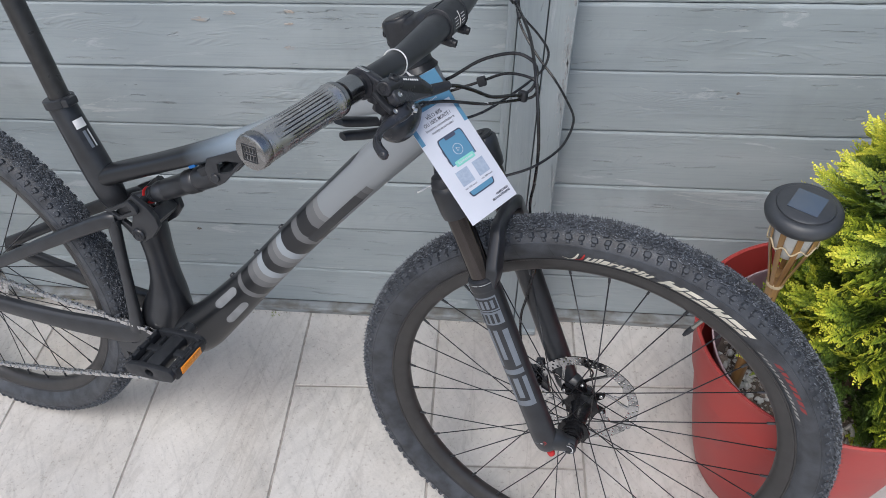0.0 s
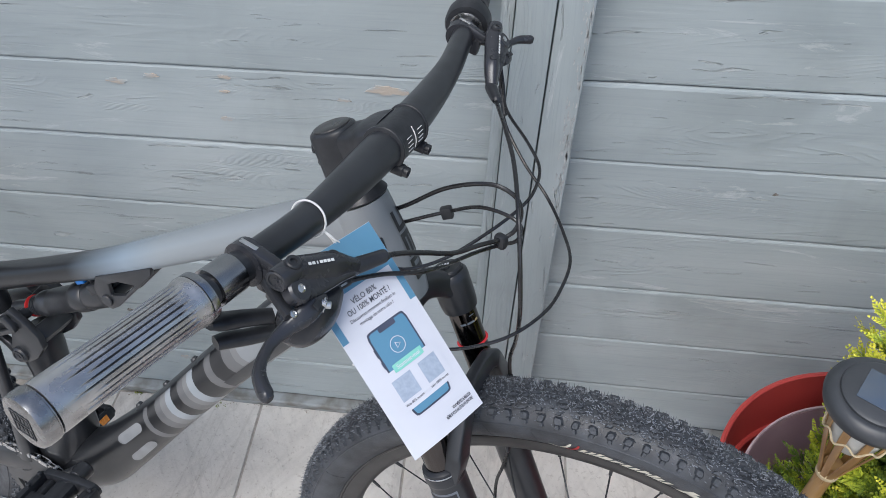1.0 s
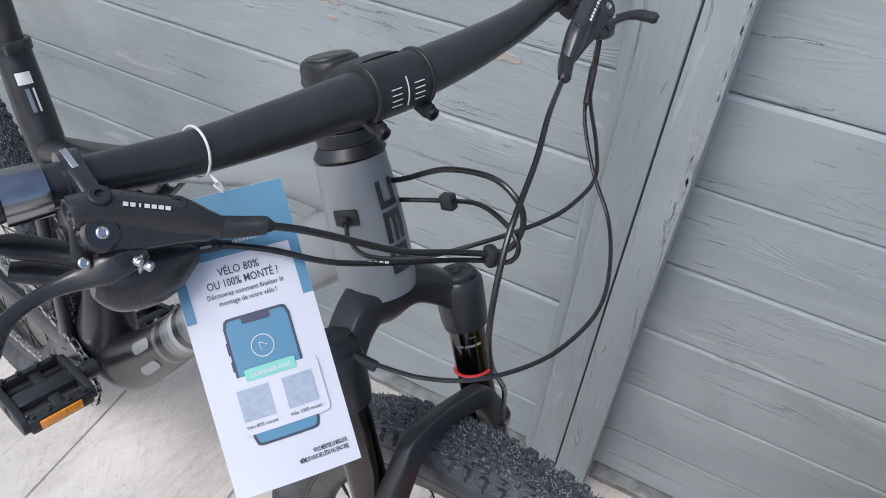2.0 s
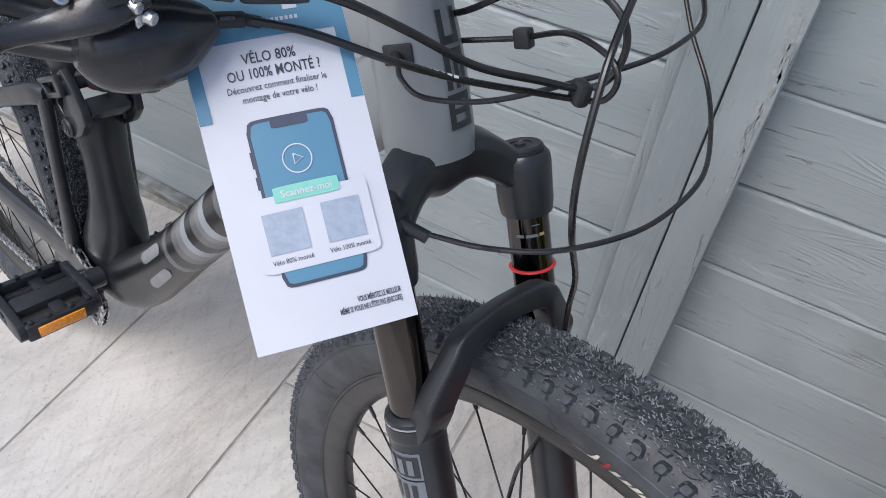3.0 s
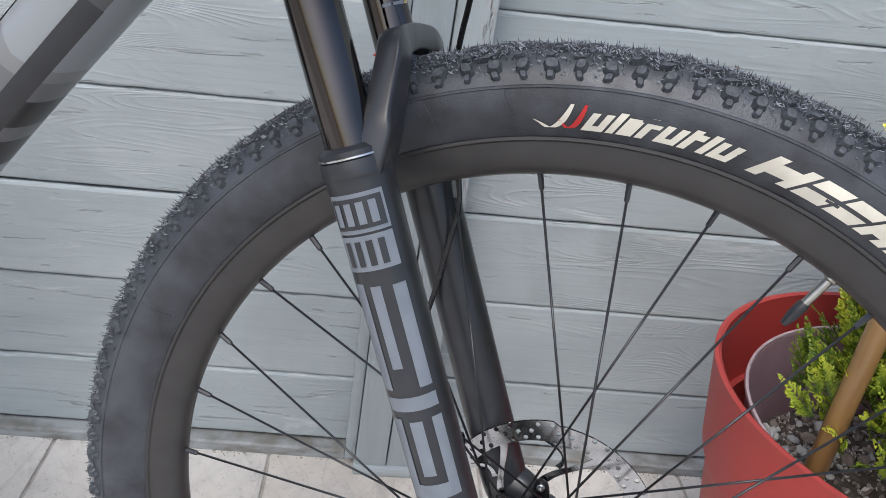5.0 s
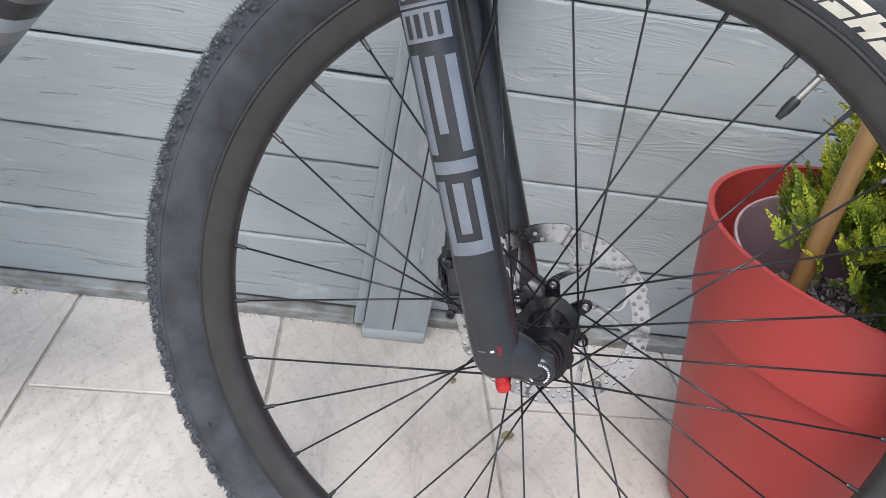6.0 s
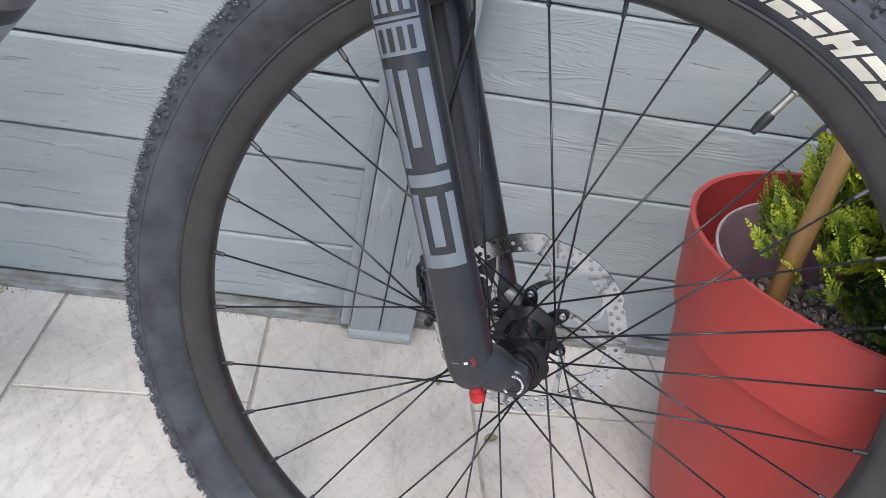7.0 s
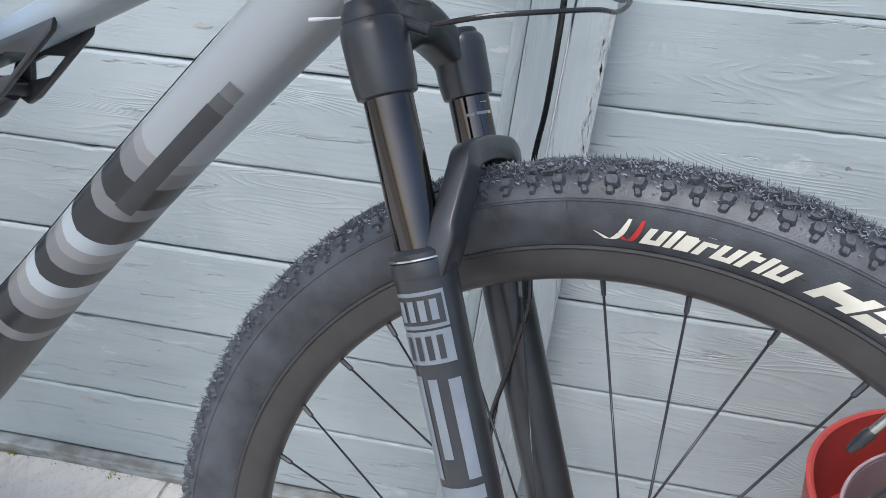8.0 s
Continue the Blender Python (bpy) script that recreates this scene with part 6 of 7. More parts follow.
sheet = part("card", card(0, TW, 0, TH, 0.0, 0, 12, 0.0004), PAPER, tag)
part("blue_header", card(0.0002, TW - 0.0002, 0.0002, 0.0345, 0.0003), BLUE, sheet)
part("blue_margin", card(0.0002, 0.0055, 0.0345, 0.0654, 0.0003), BLUE, sheet)
part("blue_margin", card(TW - 0.0057, TW - 0.0002, 0.0345, 0.0654, 0.0003), BLUE, sheet)
part("header_mark", card(0.0440, 0.0500, 0.0180, 0.0245, 0.0005), PAPER, sheet)
for k in range(9):
    part("header_bar", card(0.0320 + 0.0020 * k, 0.0333 + 0.0020 * k, 0.0272, 0.0288, 0.0005, 0, 2), PAPER, sheet)


def on_tag(x, y, lift=0.0006):
    return TAG @ pose(x, -y, bent(x, -y) + lift)


def tag_words(body, size, x, y, lift, mat, width, bold=0.0):
    lettering(body, size, TAG, mat, sheet, width=width, bold=bold, shift=(x, -y), curl=lambda u, v: bent(u, v) + lift)


tag_words("V\u00c9LO 80%", 0.0062, 0.0338, 0.0424, 0.00035, INK, width=0.0222, bold=0.00005)
tag_words("OU 100% MONT\u00c9 ?", 0.0062, 0.0346, 0.0487, 0.00035, INK, width=0.0385, bold=0.00005)
tag_words("D\u00e9couvrez comment finaliser le", 0.0040, 0.0346, 0.0543, 0.00035, INK, width=0.0412)
tag_words("montage de votre v\u00e9lo !", 0.0040, 0.0348, 0.0588, 0.00035, INK, width=0.0310)
part("phone_picture", card(0.0173, 0.0535, 0.0675, 0.1380, 0.0004, 0.004, 14), NAVY, sheet)
part("phone_button", card(0.0166, 0.0174, 0.0800, 0.0870, 0.0004, 0, 2), NAVY, sheet)
part("phone_button", card(0.0166, 0.0174, 0.0905, 0.0960, 0.0004, 0, 2), NAVY, sheet)
part("phone_screen", card(0.0187, 0.0521, 0.0690, 0.1366, 0.0006, 0.0034, 14), BLUE, sheet)
part("phone_notch", card(0.0275, 0.0430, 0.0686, 0.0724, 0.0008, 0.001), NAVY, sheet)
part("play_ring", lathe([(0.0057, 0), (0.0062, 0), (0.0062, 0.0002), (0.0057, 0.0002)], on_tag(0.0350, 0.0862, 0.0008), 32, True), PAPER, sheet)
part("play_arrow", sweep([(-0.0014, 0.0022, 0, 0.0003), (0.0024, 0, 0, 0.0003), (-0.0014, -0.0022, 0, 0.0003), (-0.0014, 0.0022, 0, 0.0003)], on_tag(0.0350, 0.0862, 0.0009), 6, None, 1), PAPER, sheet)
part("white_panel", card(0.0104, 0.0608, 0.0995, 0.1310, 0.0010, 0.003, 12), PAPER, sheet)
part("mint_label", card(0.0218, 0.0492, 0.0963, 0.1028, 0.0014, 0.0008), MINT, sheet)
tag_words("Scannez-moi", 0.0044, 0.0355, 0.0996, 0.00160, PAPER, width=0.0215, bold=0.00006)
CODE = material("blue_grey_print", (0.36, 0.42, 0.51), 0.5, 0, (0.30, 0.35, 0.44), 260)
part("printed_square", card(0.0150, 0.0320, 0.1063, 0.1235, 0.0013), CODE, sheet)
part("printed_square", card(0.0394, 0.0560, 0.1063, 0.1235, 0.0013), CODE, sheet)
tag_words("V\u00e9lo 80% mont\u00e9", 0.0029, 0.0236, 0.1268, 0.00120, INK, width=0.0170)
tag_words("V\u00e9lo 100% mont\u00e9", 0.0029, 0.0478, 0.1268, 0.00120, INK, width=0.0175)
tag_words("VOUS M\u00c9RITEZ LE MEILLEUR", 0.0034, 0.0548, 0.1494, 0.00035, INK, width=0.0192, bold=0.00006)
tag_words("M\u00caME SI VOUS NE L'\u00caTES PAS (ENCORE)", 0.0034, 0.0506, 0.1530, 0.00035, INK, width=0.0272, bold=0.00006)
# string: a loop round the bar, a knot and a short tail to the hole
loop = []
for k in range(15):
    w = 2 * math.pi * k / 14
    loop.append((-0.2322 + 0.0140 * math.cos(w), -0.141 + 0.002 * math.sin(w), 0.6070 + 0.0140 * math.sin(w), 0.0008))
hole = FRONT.inverted() @ (TAG @ Vector((0.036, -0.008, 0.001)))
part("string", joined([sweep(loop, FRONT, 8, None, 3), sweep([(-0.2200, -0.141, 0.6000, 0.0007), (-0.2160, -0.139, 0.5950, 0.0013), (-0.2140, -0.138, 0.5915, 0.0014), (*((hole + Vector((-0.2140, -0.138, 0.5915))) / 2), 0.0007), (*hole, 0.0007)], FRONT, 8, None, 4),
                       sweep([(-0.2160, -0.139, 0.5950, 0.0006), (-0.2110, -0.144, 0.5980, 0.0006), (-0.2070, -0.142, 0.5950, 0.0005)], FRONT, 6, None, 3)]), WHITE, tag, "thin white string")

# ---- red planter with a deep collar, a smaller pot inside it ----
PX, PY = 0.706, -0.316
planter = thing("planter", (PX, PY, 0.0), "large matt red plastic planter with a deep collar", "planter")


def rim_z(w):
    return 0.4060 - 0.003 * math.sin(w)


def pot_r(z):
    return 0.1450 + 0.0680 * min(1.0, (max(z, 0.0) / 0.411)) ** 0.72


def pot_shell(top, bottom, extra, thick, seg=120, lip=0.004):
    """A wall round the pot between two heights that depend on the angle."""
    bm = bmesh.new()
    cols = []
    for k in range(seg):
        w = 2 * math.pi * k / seg
        z0, z1 = bottom(w), top(w)
        col = []
        rows = [(z0 + (z1 - z0) * q / 8, 0.0) for q in range(9)]
        for z, _ in rows:
            col.append((pot_r(z) + extra, z))
        col += [(pot_r(z1) + extra + lip * 0.2, z1 + 0.002), (pot_r(z1) + extra - thick * 0.5, z1 + 0.0035), (pot_r(z1) + extra - thick, z1 + 0.0015)]
        for z, _ in rows[::-1]:
            col.append((pot_r(z) + extra - thick, z))
        cols.append([bm.verts.new((PX + r * math.cos(w), PY + r * math.sin(w), z)) for r, z in col])
    for k in range(seg):
        c, d = cols[k], cols[(k + 1) % seg]
        for q in range(len(c)):
            bm.faces.new((c[q], d[q], d[(q + 1) % len(c)], c[(q + 1) % len(c)]))
    return bm


part("body", joined([pot_shell(lambda w: rim_z(w) - 0.090, lambda w: 0.012, 0.0, 0.006), lathe([(0.130, 0.0), (0.1440, 0.001), (0.1485, 0.008), (0.1495, 0.014), (0.02, 0.016)], pose(PX, PY, 0), 72)]), POT_RED, planter)
part("collar", pot_shell(rim_z, lambda w: rim_z(w) - 0.104, 0.0065, 0.006), POT_RED, planter, "overlapping red collar with a thin lip")
IX, IY = 0.706, -0.333
inner = thing("nursery_pot", (IX, IY, 0.05), "mauve plastic liner pot standing inside the red planter", "flower pot")
part("pot_wall", lathe([(0.02, 0.018), (0.124, 0.019), (0.131, 0.030), (0.178, 0.330), (0.1885, 0.382), (0.1860, 0.383), (0.1755, 0.330), (0.127, 0.032), (0.02, 0.026)], pose(IX, IY, 0), 90), POT_IN, inner)
lip = []
for k in range(97):
    w = 2 * math.pi * k / 96
    lip.append((IX + 0.1885 * math.cos(w), IY + 0.1885 * math.sin(w), 0.3845, 0.0030, 0.0020))
part("pot_rim", sweep(lip, Matrix(), 8, (0, 0, 1), 1), material("pale_mauve_plastic", (0.55, 0.43, 0.46), 0.45, 0, (0.46, 0.34, 0.37), 30), inner, "pale mauve rim")


SOIL_Z = 0.280
LINER_R = 0.127 + 0.0485 * (SOIL_Z - 0.032) / 0.298 + 0.001


def soil_z(w, r):
    return SOIL_Z + 0.006 * math.cos(w - radians(140)) * r / 0.15


soil = bmesh.new()
rows_ = []
for q in range(9):
    ring = []
    for k in range(72):
        w, r = 2 * math.pi * k / 72, 0.004 + (LINER_R - 0.004) * q / 8
        z = soil_z(w, r) + 0.006 * noise.noise(Vector((r * math.cos(w), r * math.sin(w), 0)) * 38)
        ring.append(soil.verts.new((IX + r * math.cos(w), IY + r * math.sin(w), z)))
    rows_.append(ring)
for a, b in zip(rows_, rows_[1:]):
    for k in range(72):
        soil.faces.new((a[k], b[k], b[(k + 1) % 72], a[(k + 1) % 72]))
soil.faces.new(rows_[0])
part("soil", soil, SOIL, inner, "dark potting soil")
PEBBLE = [material("pale_pebble", (0.74, 0.73, 0.71), 0.65, 0, (0.56, 0.55, 0.53), 40, bump=0.2, per_object=True),
          material("brown_pebble", (0.38, 0.31, 0.26), 0.7, 0, (0.24, 0.19, 0.16), 40, bump=0.2, per_object=True)]
rp = random.Random(11)


def pebble_mesh(mat, seed):
    bm = bmesh.new()
    bmesh.ops.create_icosphere(bm, subdivisions=1, radius=1.0)
    for v in bm.verts:
        v.co *= 1 + 0.22 * noise.noise(v.co * 1.3 + Vector((seed, 0, 0)))
    me = bpy.data.meshes.new("pebble")
    bm.to_mesh(me)
    bm.free()
    me.materials.append(mat)
    for p in me.polygons:
        p.use_smooth = True
    return me


STONES = [pebble_mesh(PEBBLE[1 if k % 3 == 2 else 0], k * 3.7) for k in range(6)]
base_v = np.array([v.co[:] for v in STONES[0].vertices])
base_f = [tuple(p.vertices) for p in STONES[0].polygons]
gv, gf = [], []
for k in range(1700):
    w, r = rp.uniform(0, 2 * math.pi), (LINER_R - 0.006) * math.sqrt(rp.uniform(0.02, 1))
    q = rp.uniform(0.0022, 0.0050)
    m4 = pose(IX + r * math.cos(w), IY + r * math.sin(w), soil_z(w, r) + q * 0.35, rp.uniform(0, 360), rp.uniform(0, 60), rp.uniform(0, 360)) @ Matrix.Diagonal((q, q * rp.uniform(0.7, 1), q * rp.uniform(0.5, 0.8), 1))
    rows4 = np.array(m4)
    at0 = len(gv)
    gv += [tuple(p) for p in base_v @ rows4[:3, :3].T + rows4[:3, 3]]
    gf += [tuple(i + at0 for i in f) for f in base_f]
gme = bpy.data.meshes.new("gravel")
gme.from_pydata(gv, [], gf)
gbm = bmesh.new()
gbm.from_mesh(gme)
bpy.data.meshes.remove(gme)


def grit_material():
    m = material("mixed_grit", (0.34, 0.29, 0.25), 0.8, 0, (0.2, 0.16, 0.14), 60, bump=0.3)
    n, l = m.node_tree.nodes, m.node_tree.links
    geo, ramp = n.new("ShaderNodeNewGeometry"), n.new("ShaderNodeValToRGB")
    ramp.color_ramp.elements[0].color, ramp.color_ramp.elements[1].color = (0.16, 0.12, 0.10, 1), (0.66, 0.65, 0.63, 1)
    ramp.color_ramp.elements.new(0.55).color = (0.33, 0.28, 0.24, 1)
    l.new(geo.outputs["Random Per Island"], ramp.inputs[0])
    l.new(ramp.outputs[0], n["Principled BSDF"].inputs["Base Color"])
    return m


gravel = part("gravel", gbm, grit_material(), inner, "pale and brown grit and pebbles on the soil")
gravel["kind"] = "stuff"
for k in range(300):
    w, r = rp.uniform(0, 2 * math.pi) if k % 3 else radians(rp.uniform(120, 330)), (LINER_R - 0.009) * math.sqrt(rp.uniform(0.2, 1))
    s = rp.uniform(0.0045, 0.0105)
    ob = new("pebble", STONES[k % 6])
    ob.parent = gravel
    ob.matrix_basis = pose(IX + r * math.cos(w), IY + r * math.sin(w), soil_z(w, r) + s * 0.4, rp.uniform(0, 360), rp.uniform(0, 40), rp.uniform(0, 360)) @ Matrix.Diagonal((s, s * rp.uniform(0.7, 1), s * rp.uniform(0.5, 0.8), 1))


# ---- golden conifer ----
def leaf_material():
    m = bpy.data.materials.new("golden_conifer_leaf")
    m.use_nodes = True
    n, l = m.node_tree.nodes, m.node_tree.links
    bsdf = n["Principled BSDF"]
    uvn, sep, geo = n.new("ShaderNodeUVMap"), n.new("ShaderNodeSeparateXYZ"), n.new("ShaderNodeNewGeometry")
    l.new(uvn.outputs[0], sep.inputs[0])
    # dark green to yellow tips; the dark end also serves as painted shade
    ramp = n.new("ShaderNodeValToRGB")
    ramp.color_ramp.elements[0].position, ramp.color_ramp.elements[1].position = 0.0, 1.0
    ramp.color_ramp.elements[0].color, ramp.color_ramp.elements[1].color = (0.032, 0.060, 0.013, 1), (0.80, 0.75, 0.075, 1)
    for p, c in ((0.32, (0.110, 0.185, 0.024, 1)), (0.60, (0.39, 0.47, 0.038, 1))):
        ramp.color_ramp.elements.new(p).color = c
    mix = n.new("ShaderNodeMath")
    mix.operation = "MULTIPLY_ADD"
    mix.inputs[1].default_value, mix.inputs[2].default_value = 0.22, -0.13
    l.new(geo.outputs["Random Per Island"], mix.inputs[0])
    add = n.new("ShaderNodeMath")
    add.operation = "ADD"
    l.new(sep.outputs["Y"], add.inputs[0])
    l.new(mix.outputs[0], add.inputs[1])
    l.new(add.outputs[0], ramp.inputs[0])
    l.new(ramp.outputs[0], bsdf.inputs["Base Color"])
    bsdf.inputs["Roughness"].default_value = 0.5
    bsdf.inputs["Subsurface Weight"].default_value = 0.0
    return m


LEAF = leaf_material()
BARK = material("brown_bark", (0.12, 0.075, 0.05), 0.9, 0, (0.07, 0.045, 0.03), 40, bump=0.8, bump_scale=150)
conifer = thing("conifer", (IX, IY, SOIL_Z), "golden green conifer shrub with feathery sprays in the planter", "shrub")
rc = random.Random(21)
trunk = [sweep([(IX + 0.04, IY, 0.262, 0.016), (IX + 0.075, IY - 0.005, 0.36, 0.014), (IX + 0.12, IY - 0.015, 0.55, 0.010), (IX + 0.15, IY - 0.02, 0.74, 0.006), (IX + 0.155, IY - 0.02, 0.88, 0.003)], Matrix(), 10)]
leaves = bmesh.new()
uvl = leaves.loops.layers.uv.new("UVMap")


def scale_leaf(base, d, nor, length, width, v0, v1):
    """One flattened twig of scale leaves: a narrow pointed strip, slightly ridged."""
    side = d.cross(nor).normalized() * width
    mid = base + d * length * 0.55 + nor * width * 0.5
    tip = base + d * length
    vs = [leaves.verts.new(p) for p in (base - side * 0.45, base + side * 0.45, mid + side, tip, mid - side)]
    f = leaves.faces.new(vs)
    for lp, v in zip(f.loops, (v0, v0, (v0 + v1) / 2, v1, (v0 + v1) / 2)):
        lp[uvl].uv = (0.5, v)


def spray(base, d, nor, length, shade):
    """A flat fern-like spray: a curved rachis with side twigs that fork again."""
    d, nor = d.normalized(), (nor - d * nor.dot(d)).normalized()
    n = max(6, int(length / 0.0044))
    p = base.copy()
    for i in range(n):
        t = i / (n - 1)
        d = (d - nor * 0.035 + Vector((0, 0, 0.01))).normalized()
        side = d.cross(nor).normalized()
        p = p + d * length / n
        reach = rc.uniform(0.72, 1.12) * length * 0.40 * (0.35 + 0.65 * math.sin(math.pi * min(1, 0.22 + 0.78 * (1 - t)) * 0.62)) * (1 - 0.75 * t)
        # shade sets the leaf colour: low values paint sprays as if shaded
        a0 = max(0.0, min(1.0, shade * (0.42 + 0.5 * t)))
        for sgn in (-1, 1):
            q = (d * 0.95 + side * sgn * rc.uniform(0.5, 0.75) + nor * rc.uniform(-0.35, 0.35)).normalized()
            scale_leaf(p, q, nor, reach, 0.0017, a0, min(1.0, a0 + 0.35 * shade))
            if reach > 0.010:
                for f in (0.30, 0.60):
                    o = p + q * reach * f
                    scale_leaf(o, (q + d * 0.75 * rc.uniform(0.7, 1.2)).normalized(), nor, reach * 0.52 * (1 - 0.4 * f), 0.0017, a0 + 0.08, min(1.0, a0 + 0.5 * shade))
                    scale_leaf(o, (q * 0.9 - d * 0.10 + side * sgn * 0.4).normalized(), nor, reach * 0.40, 0.0016, a0 + 0.05, min(1.0, a0 + 0.42 * shade))
    scale_leaf(p, d, nor, length * 0.12, 0.0018, 0.7 * shade, shade)


CROWN = [(0.26, 0.11), (0.36, 0.185), (0.48, 0.215), (0.58, 0.212), (0.66, 0.190), (0.74, 0.155), (0.82, 0.100), (0.90, 0.03)]


def crown_r(z):
    for (a, p), (b, q) in zip(CROWN, CROWN[1:]):
        if a <= z <= b:
            return p + (q - p) * (z - a) / (b - a)
    return 0.02


limbs = []
CX, CY = 0.850, -0.320
LAMP_AT = Vector((0.550, -0.388))


def clear_of(p):
    """Nothing grows into the lamp, the fence or the wheel."""
    near = (p.xy - LAMP_AT).length
    return not (p.y > -0.02 or p.x < 0.545 or (near < 0.075 and p.z > 0.60) or near < 0.03 or (p.z < 0.40 and p.x < 0.64) or (p.z < 0.41 + 0.25 * max(0.0, -0.36 - p.y) and p.x < 0.745))


# plumes: a leading shoot with flat sprays to both sides, yellower towards its tip; the dark bases also paint inner
# shade
made = 0
while made < 270:
    z = rc.uniform(0.27, 0.86)
    if rc.random() > 0.25 + crown_r(z) / 0.35:
        continue
    w = rc.uniform(0, 2 * math.pi) if made % 5 == 0 else radians(rc.uniform(125, 305))
    made += 1
    lump = 1.0 + 0.12 * noise.noise(Vector((math.cos(w) * 2.6, math.sin(w) * 2.6, z * 7.5)))
    out = Vector((math.cos(w), math.sin(w), 0))
    d0 = (out + Vector((rc.uniform(-0.4, 0.4), rc.uniform(-0.4, 0.4), rc.uniform(-0.1, 0.9)))).normalized()
    reach = rc.uniform(0.075, 0.135)
    base = Vector((CX, CY, z)) + out * (crown_r(z) * lump) - d0 * (reach * 0.82)
    nor0 = (Vector((-out.y, out.x, 0)) * rc.choice((-1, 1)) * 0.7 + out * rc.uniform(0.1, 0.7) + Vector((rc.uniform(-0.5, 0.5), rc.uniform(-0.5, 0.5), rc.uniform(0.1, 0.9)))).normalized()
    if abs(nor0.dot(d0)) > 0.85:
        nor0 = d0.orthogonal()
    side0 = d0.cross(nor0).normalized()
    vigour = rc.uniform(0.75, 1.1)
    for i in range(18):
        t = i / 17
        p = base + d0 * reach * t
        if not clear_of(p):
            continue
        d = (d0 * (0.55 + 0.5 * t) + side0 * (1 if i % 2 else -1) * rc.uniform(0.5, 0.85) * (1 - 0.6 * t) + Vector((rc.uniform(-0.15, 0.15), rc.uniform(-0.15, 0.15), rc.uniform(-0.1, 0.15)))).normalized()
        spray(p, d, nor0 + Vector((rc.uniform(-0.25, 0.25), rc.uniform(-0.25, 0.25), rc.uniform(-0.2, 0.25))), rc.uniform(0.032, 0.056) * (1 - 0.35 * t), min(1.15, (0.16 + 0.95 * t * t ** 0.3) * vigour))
# filling inside the crown, its leaf colour darkened to stand for the shade there
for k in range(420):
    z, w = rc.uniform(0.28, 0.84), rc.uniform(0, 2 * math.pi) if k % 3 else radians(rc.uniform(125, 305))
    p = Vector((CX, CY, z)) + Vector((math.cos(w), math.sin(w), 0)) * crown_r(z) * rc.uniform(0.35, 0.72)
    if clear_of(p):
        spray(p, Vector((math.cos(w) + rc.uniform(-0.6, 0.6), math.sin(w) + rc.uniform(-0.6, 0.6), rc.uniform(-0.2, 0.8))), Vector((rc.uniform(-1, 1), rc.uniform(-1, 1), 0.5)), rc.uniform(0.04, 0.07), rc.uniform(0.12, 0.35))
# a few low sprays over the rim
for x, y, z, dx, dy, dz in ((0.585, -0.385, 0.425, -0.5, -0.3, 0.7), (0.600, -0.330, 0.435, -0.7, -0.1, 0.7), (0.590, -0.350, 0.450, -0.6, -0.2, 0.7), (0.610, -0.30, 0.46, -0.5, 0.1, 0.9), (0.570, -0.335, 0.44, -0.6, 0.1, 0.9),
                           (0.615, -0.335, 0.500, -0.6, 0.0, 0.8), (0.635, -0.290, 0.545, -0.5, 0.2, 0.9)):
    for q in range(24):
        spray(Vector((x, y, z)) + Vector((rc.uniform(-0.025, 0.035), rc.uniform(-0.03, 0.03), rc.uniform(-0.035, 0.025))), Vector((dx, dy, dz + rc.uniform(-0.3, 0.3))), Vector((rc.uniform(-1, 1), rc.uniform(-1, 0.2), 0.6)), rc.uniform(0.030, 0.055), rc.uniform(0.4, 0.85))
# drooping sprays low down, with the shade there put into their dull leaf colour
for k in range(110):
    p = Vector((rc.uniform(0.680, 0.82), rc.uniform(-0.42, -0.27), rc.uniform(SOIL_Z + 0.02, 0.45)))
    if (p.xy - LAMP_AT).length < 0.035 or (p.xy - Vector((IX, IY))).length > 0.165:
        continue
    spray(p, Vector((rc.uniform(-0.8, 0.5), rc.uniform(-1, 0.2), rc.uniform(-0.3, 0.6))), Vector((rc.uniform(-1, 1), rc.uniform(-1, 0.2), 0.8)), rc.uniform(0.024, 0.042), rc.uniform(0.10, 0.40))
for k in range(46):
    z = rc.uniform(0.36, 0.80)
    w = rc.uniform(0, 2 * math.pi)
    r = crown_r(z) * 0.8
    tip = (CX + r * math.cos(w), min(-0.02, CY + r * math.sin(w)), z + 0.08)
    limbs.append(sweep([(CX - 0.06, CY + 0.01, z - 0.10, 0.0045), ((CX - 0.06 + tip[0]) / 2, (CY + tip[1]) / 2, z, 0.0032), (*tip, 0.0012)], Matrix(), 6, None, 4))
part("trunk", joined(trunk + limbs), BARK, conifer, "brown woody stems")
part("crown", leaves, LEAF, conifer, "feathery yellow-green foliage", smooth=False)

# ---- solar torch lamp on a bamboo stake, stuck in the planter ----
L0, L1 = Vector((0.5575, -0.3685, 0.270)), Vector((0.5500, -0.3940, 0.733))
LM = Matrix.Translation(L1) @ (L1 - L0).to_track_quat("Z", "Y").to_matrix().to_4x4() @ Matrix.Scale(0.85, 4)
lamp = thing("solar_torch_lamp", L0, "bamboo torch lamp with a black solar cap, stuck in the planter", "garden lamp")
part("cap", lathe([(0.036, -0.012), (0.048, -0.011), (0.0545, -0.004), (0.0565, 0.004), (0.0550, 0.011), (0.0500, 0.0165), (0.0440, 0.0180), (0.0425, 0.0175), (0.0420, 0.0200), (0.0385, 0.0220), (0.002, 0.0225)], LM, 60), material("black_lamp_plastic", (0.03, 0.033, 0.038), 0.42, 0, (0.045, 0.048, 0.052), 30, bump=0.1), lamp, "black round plastic cap")
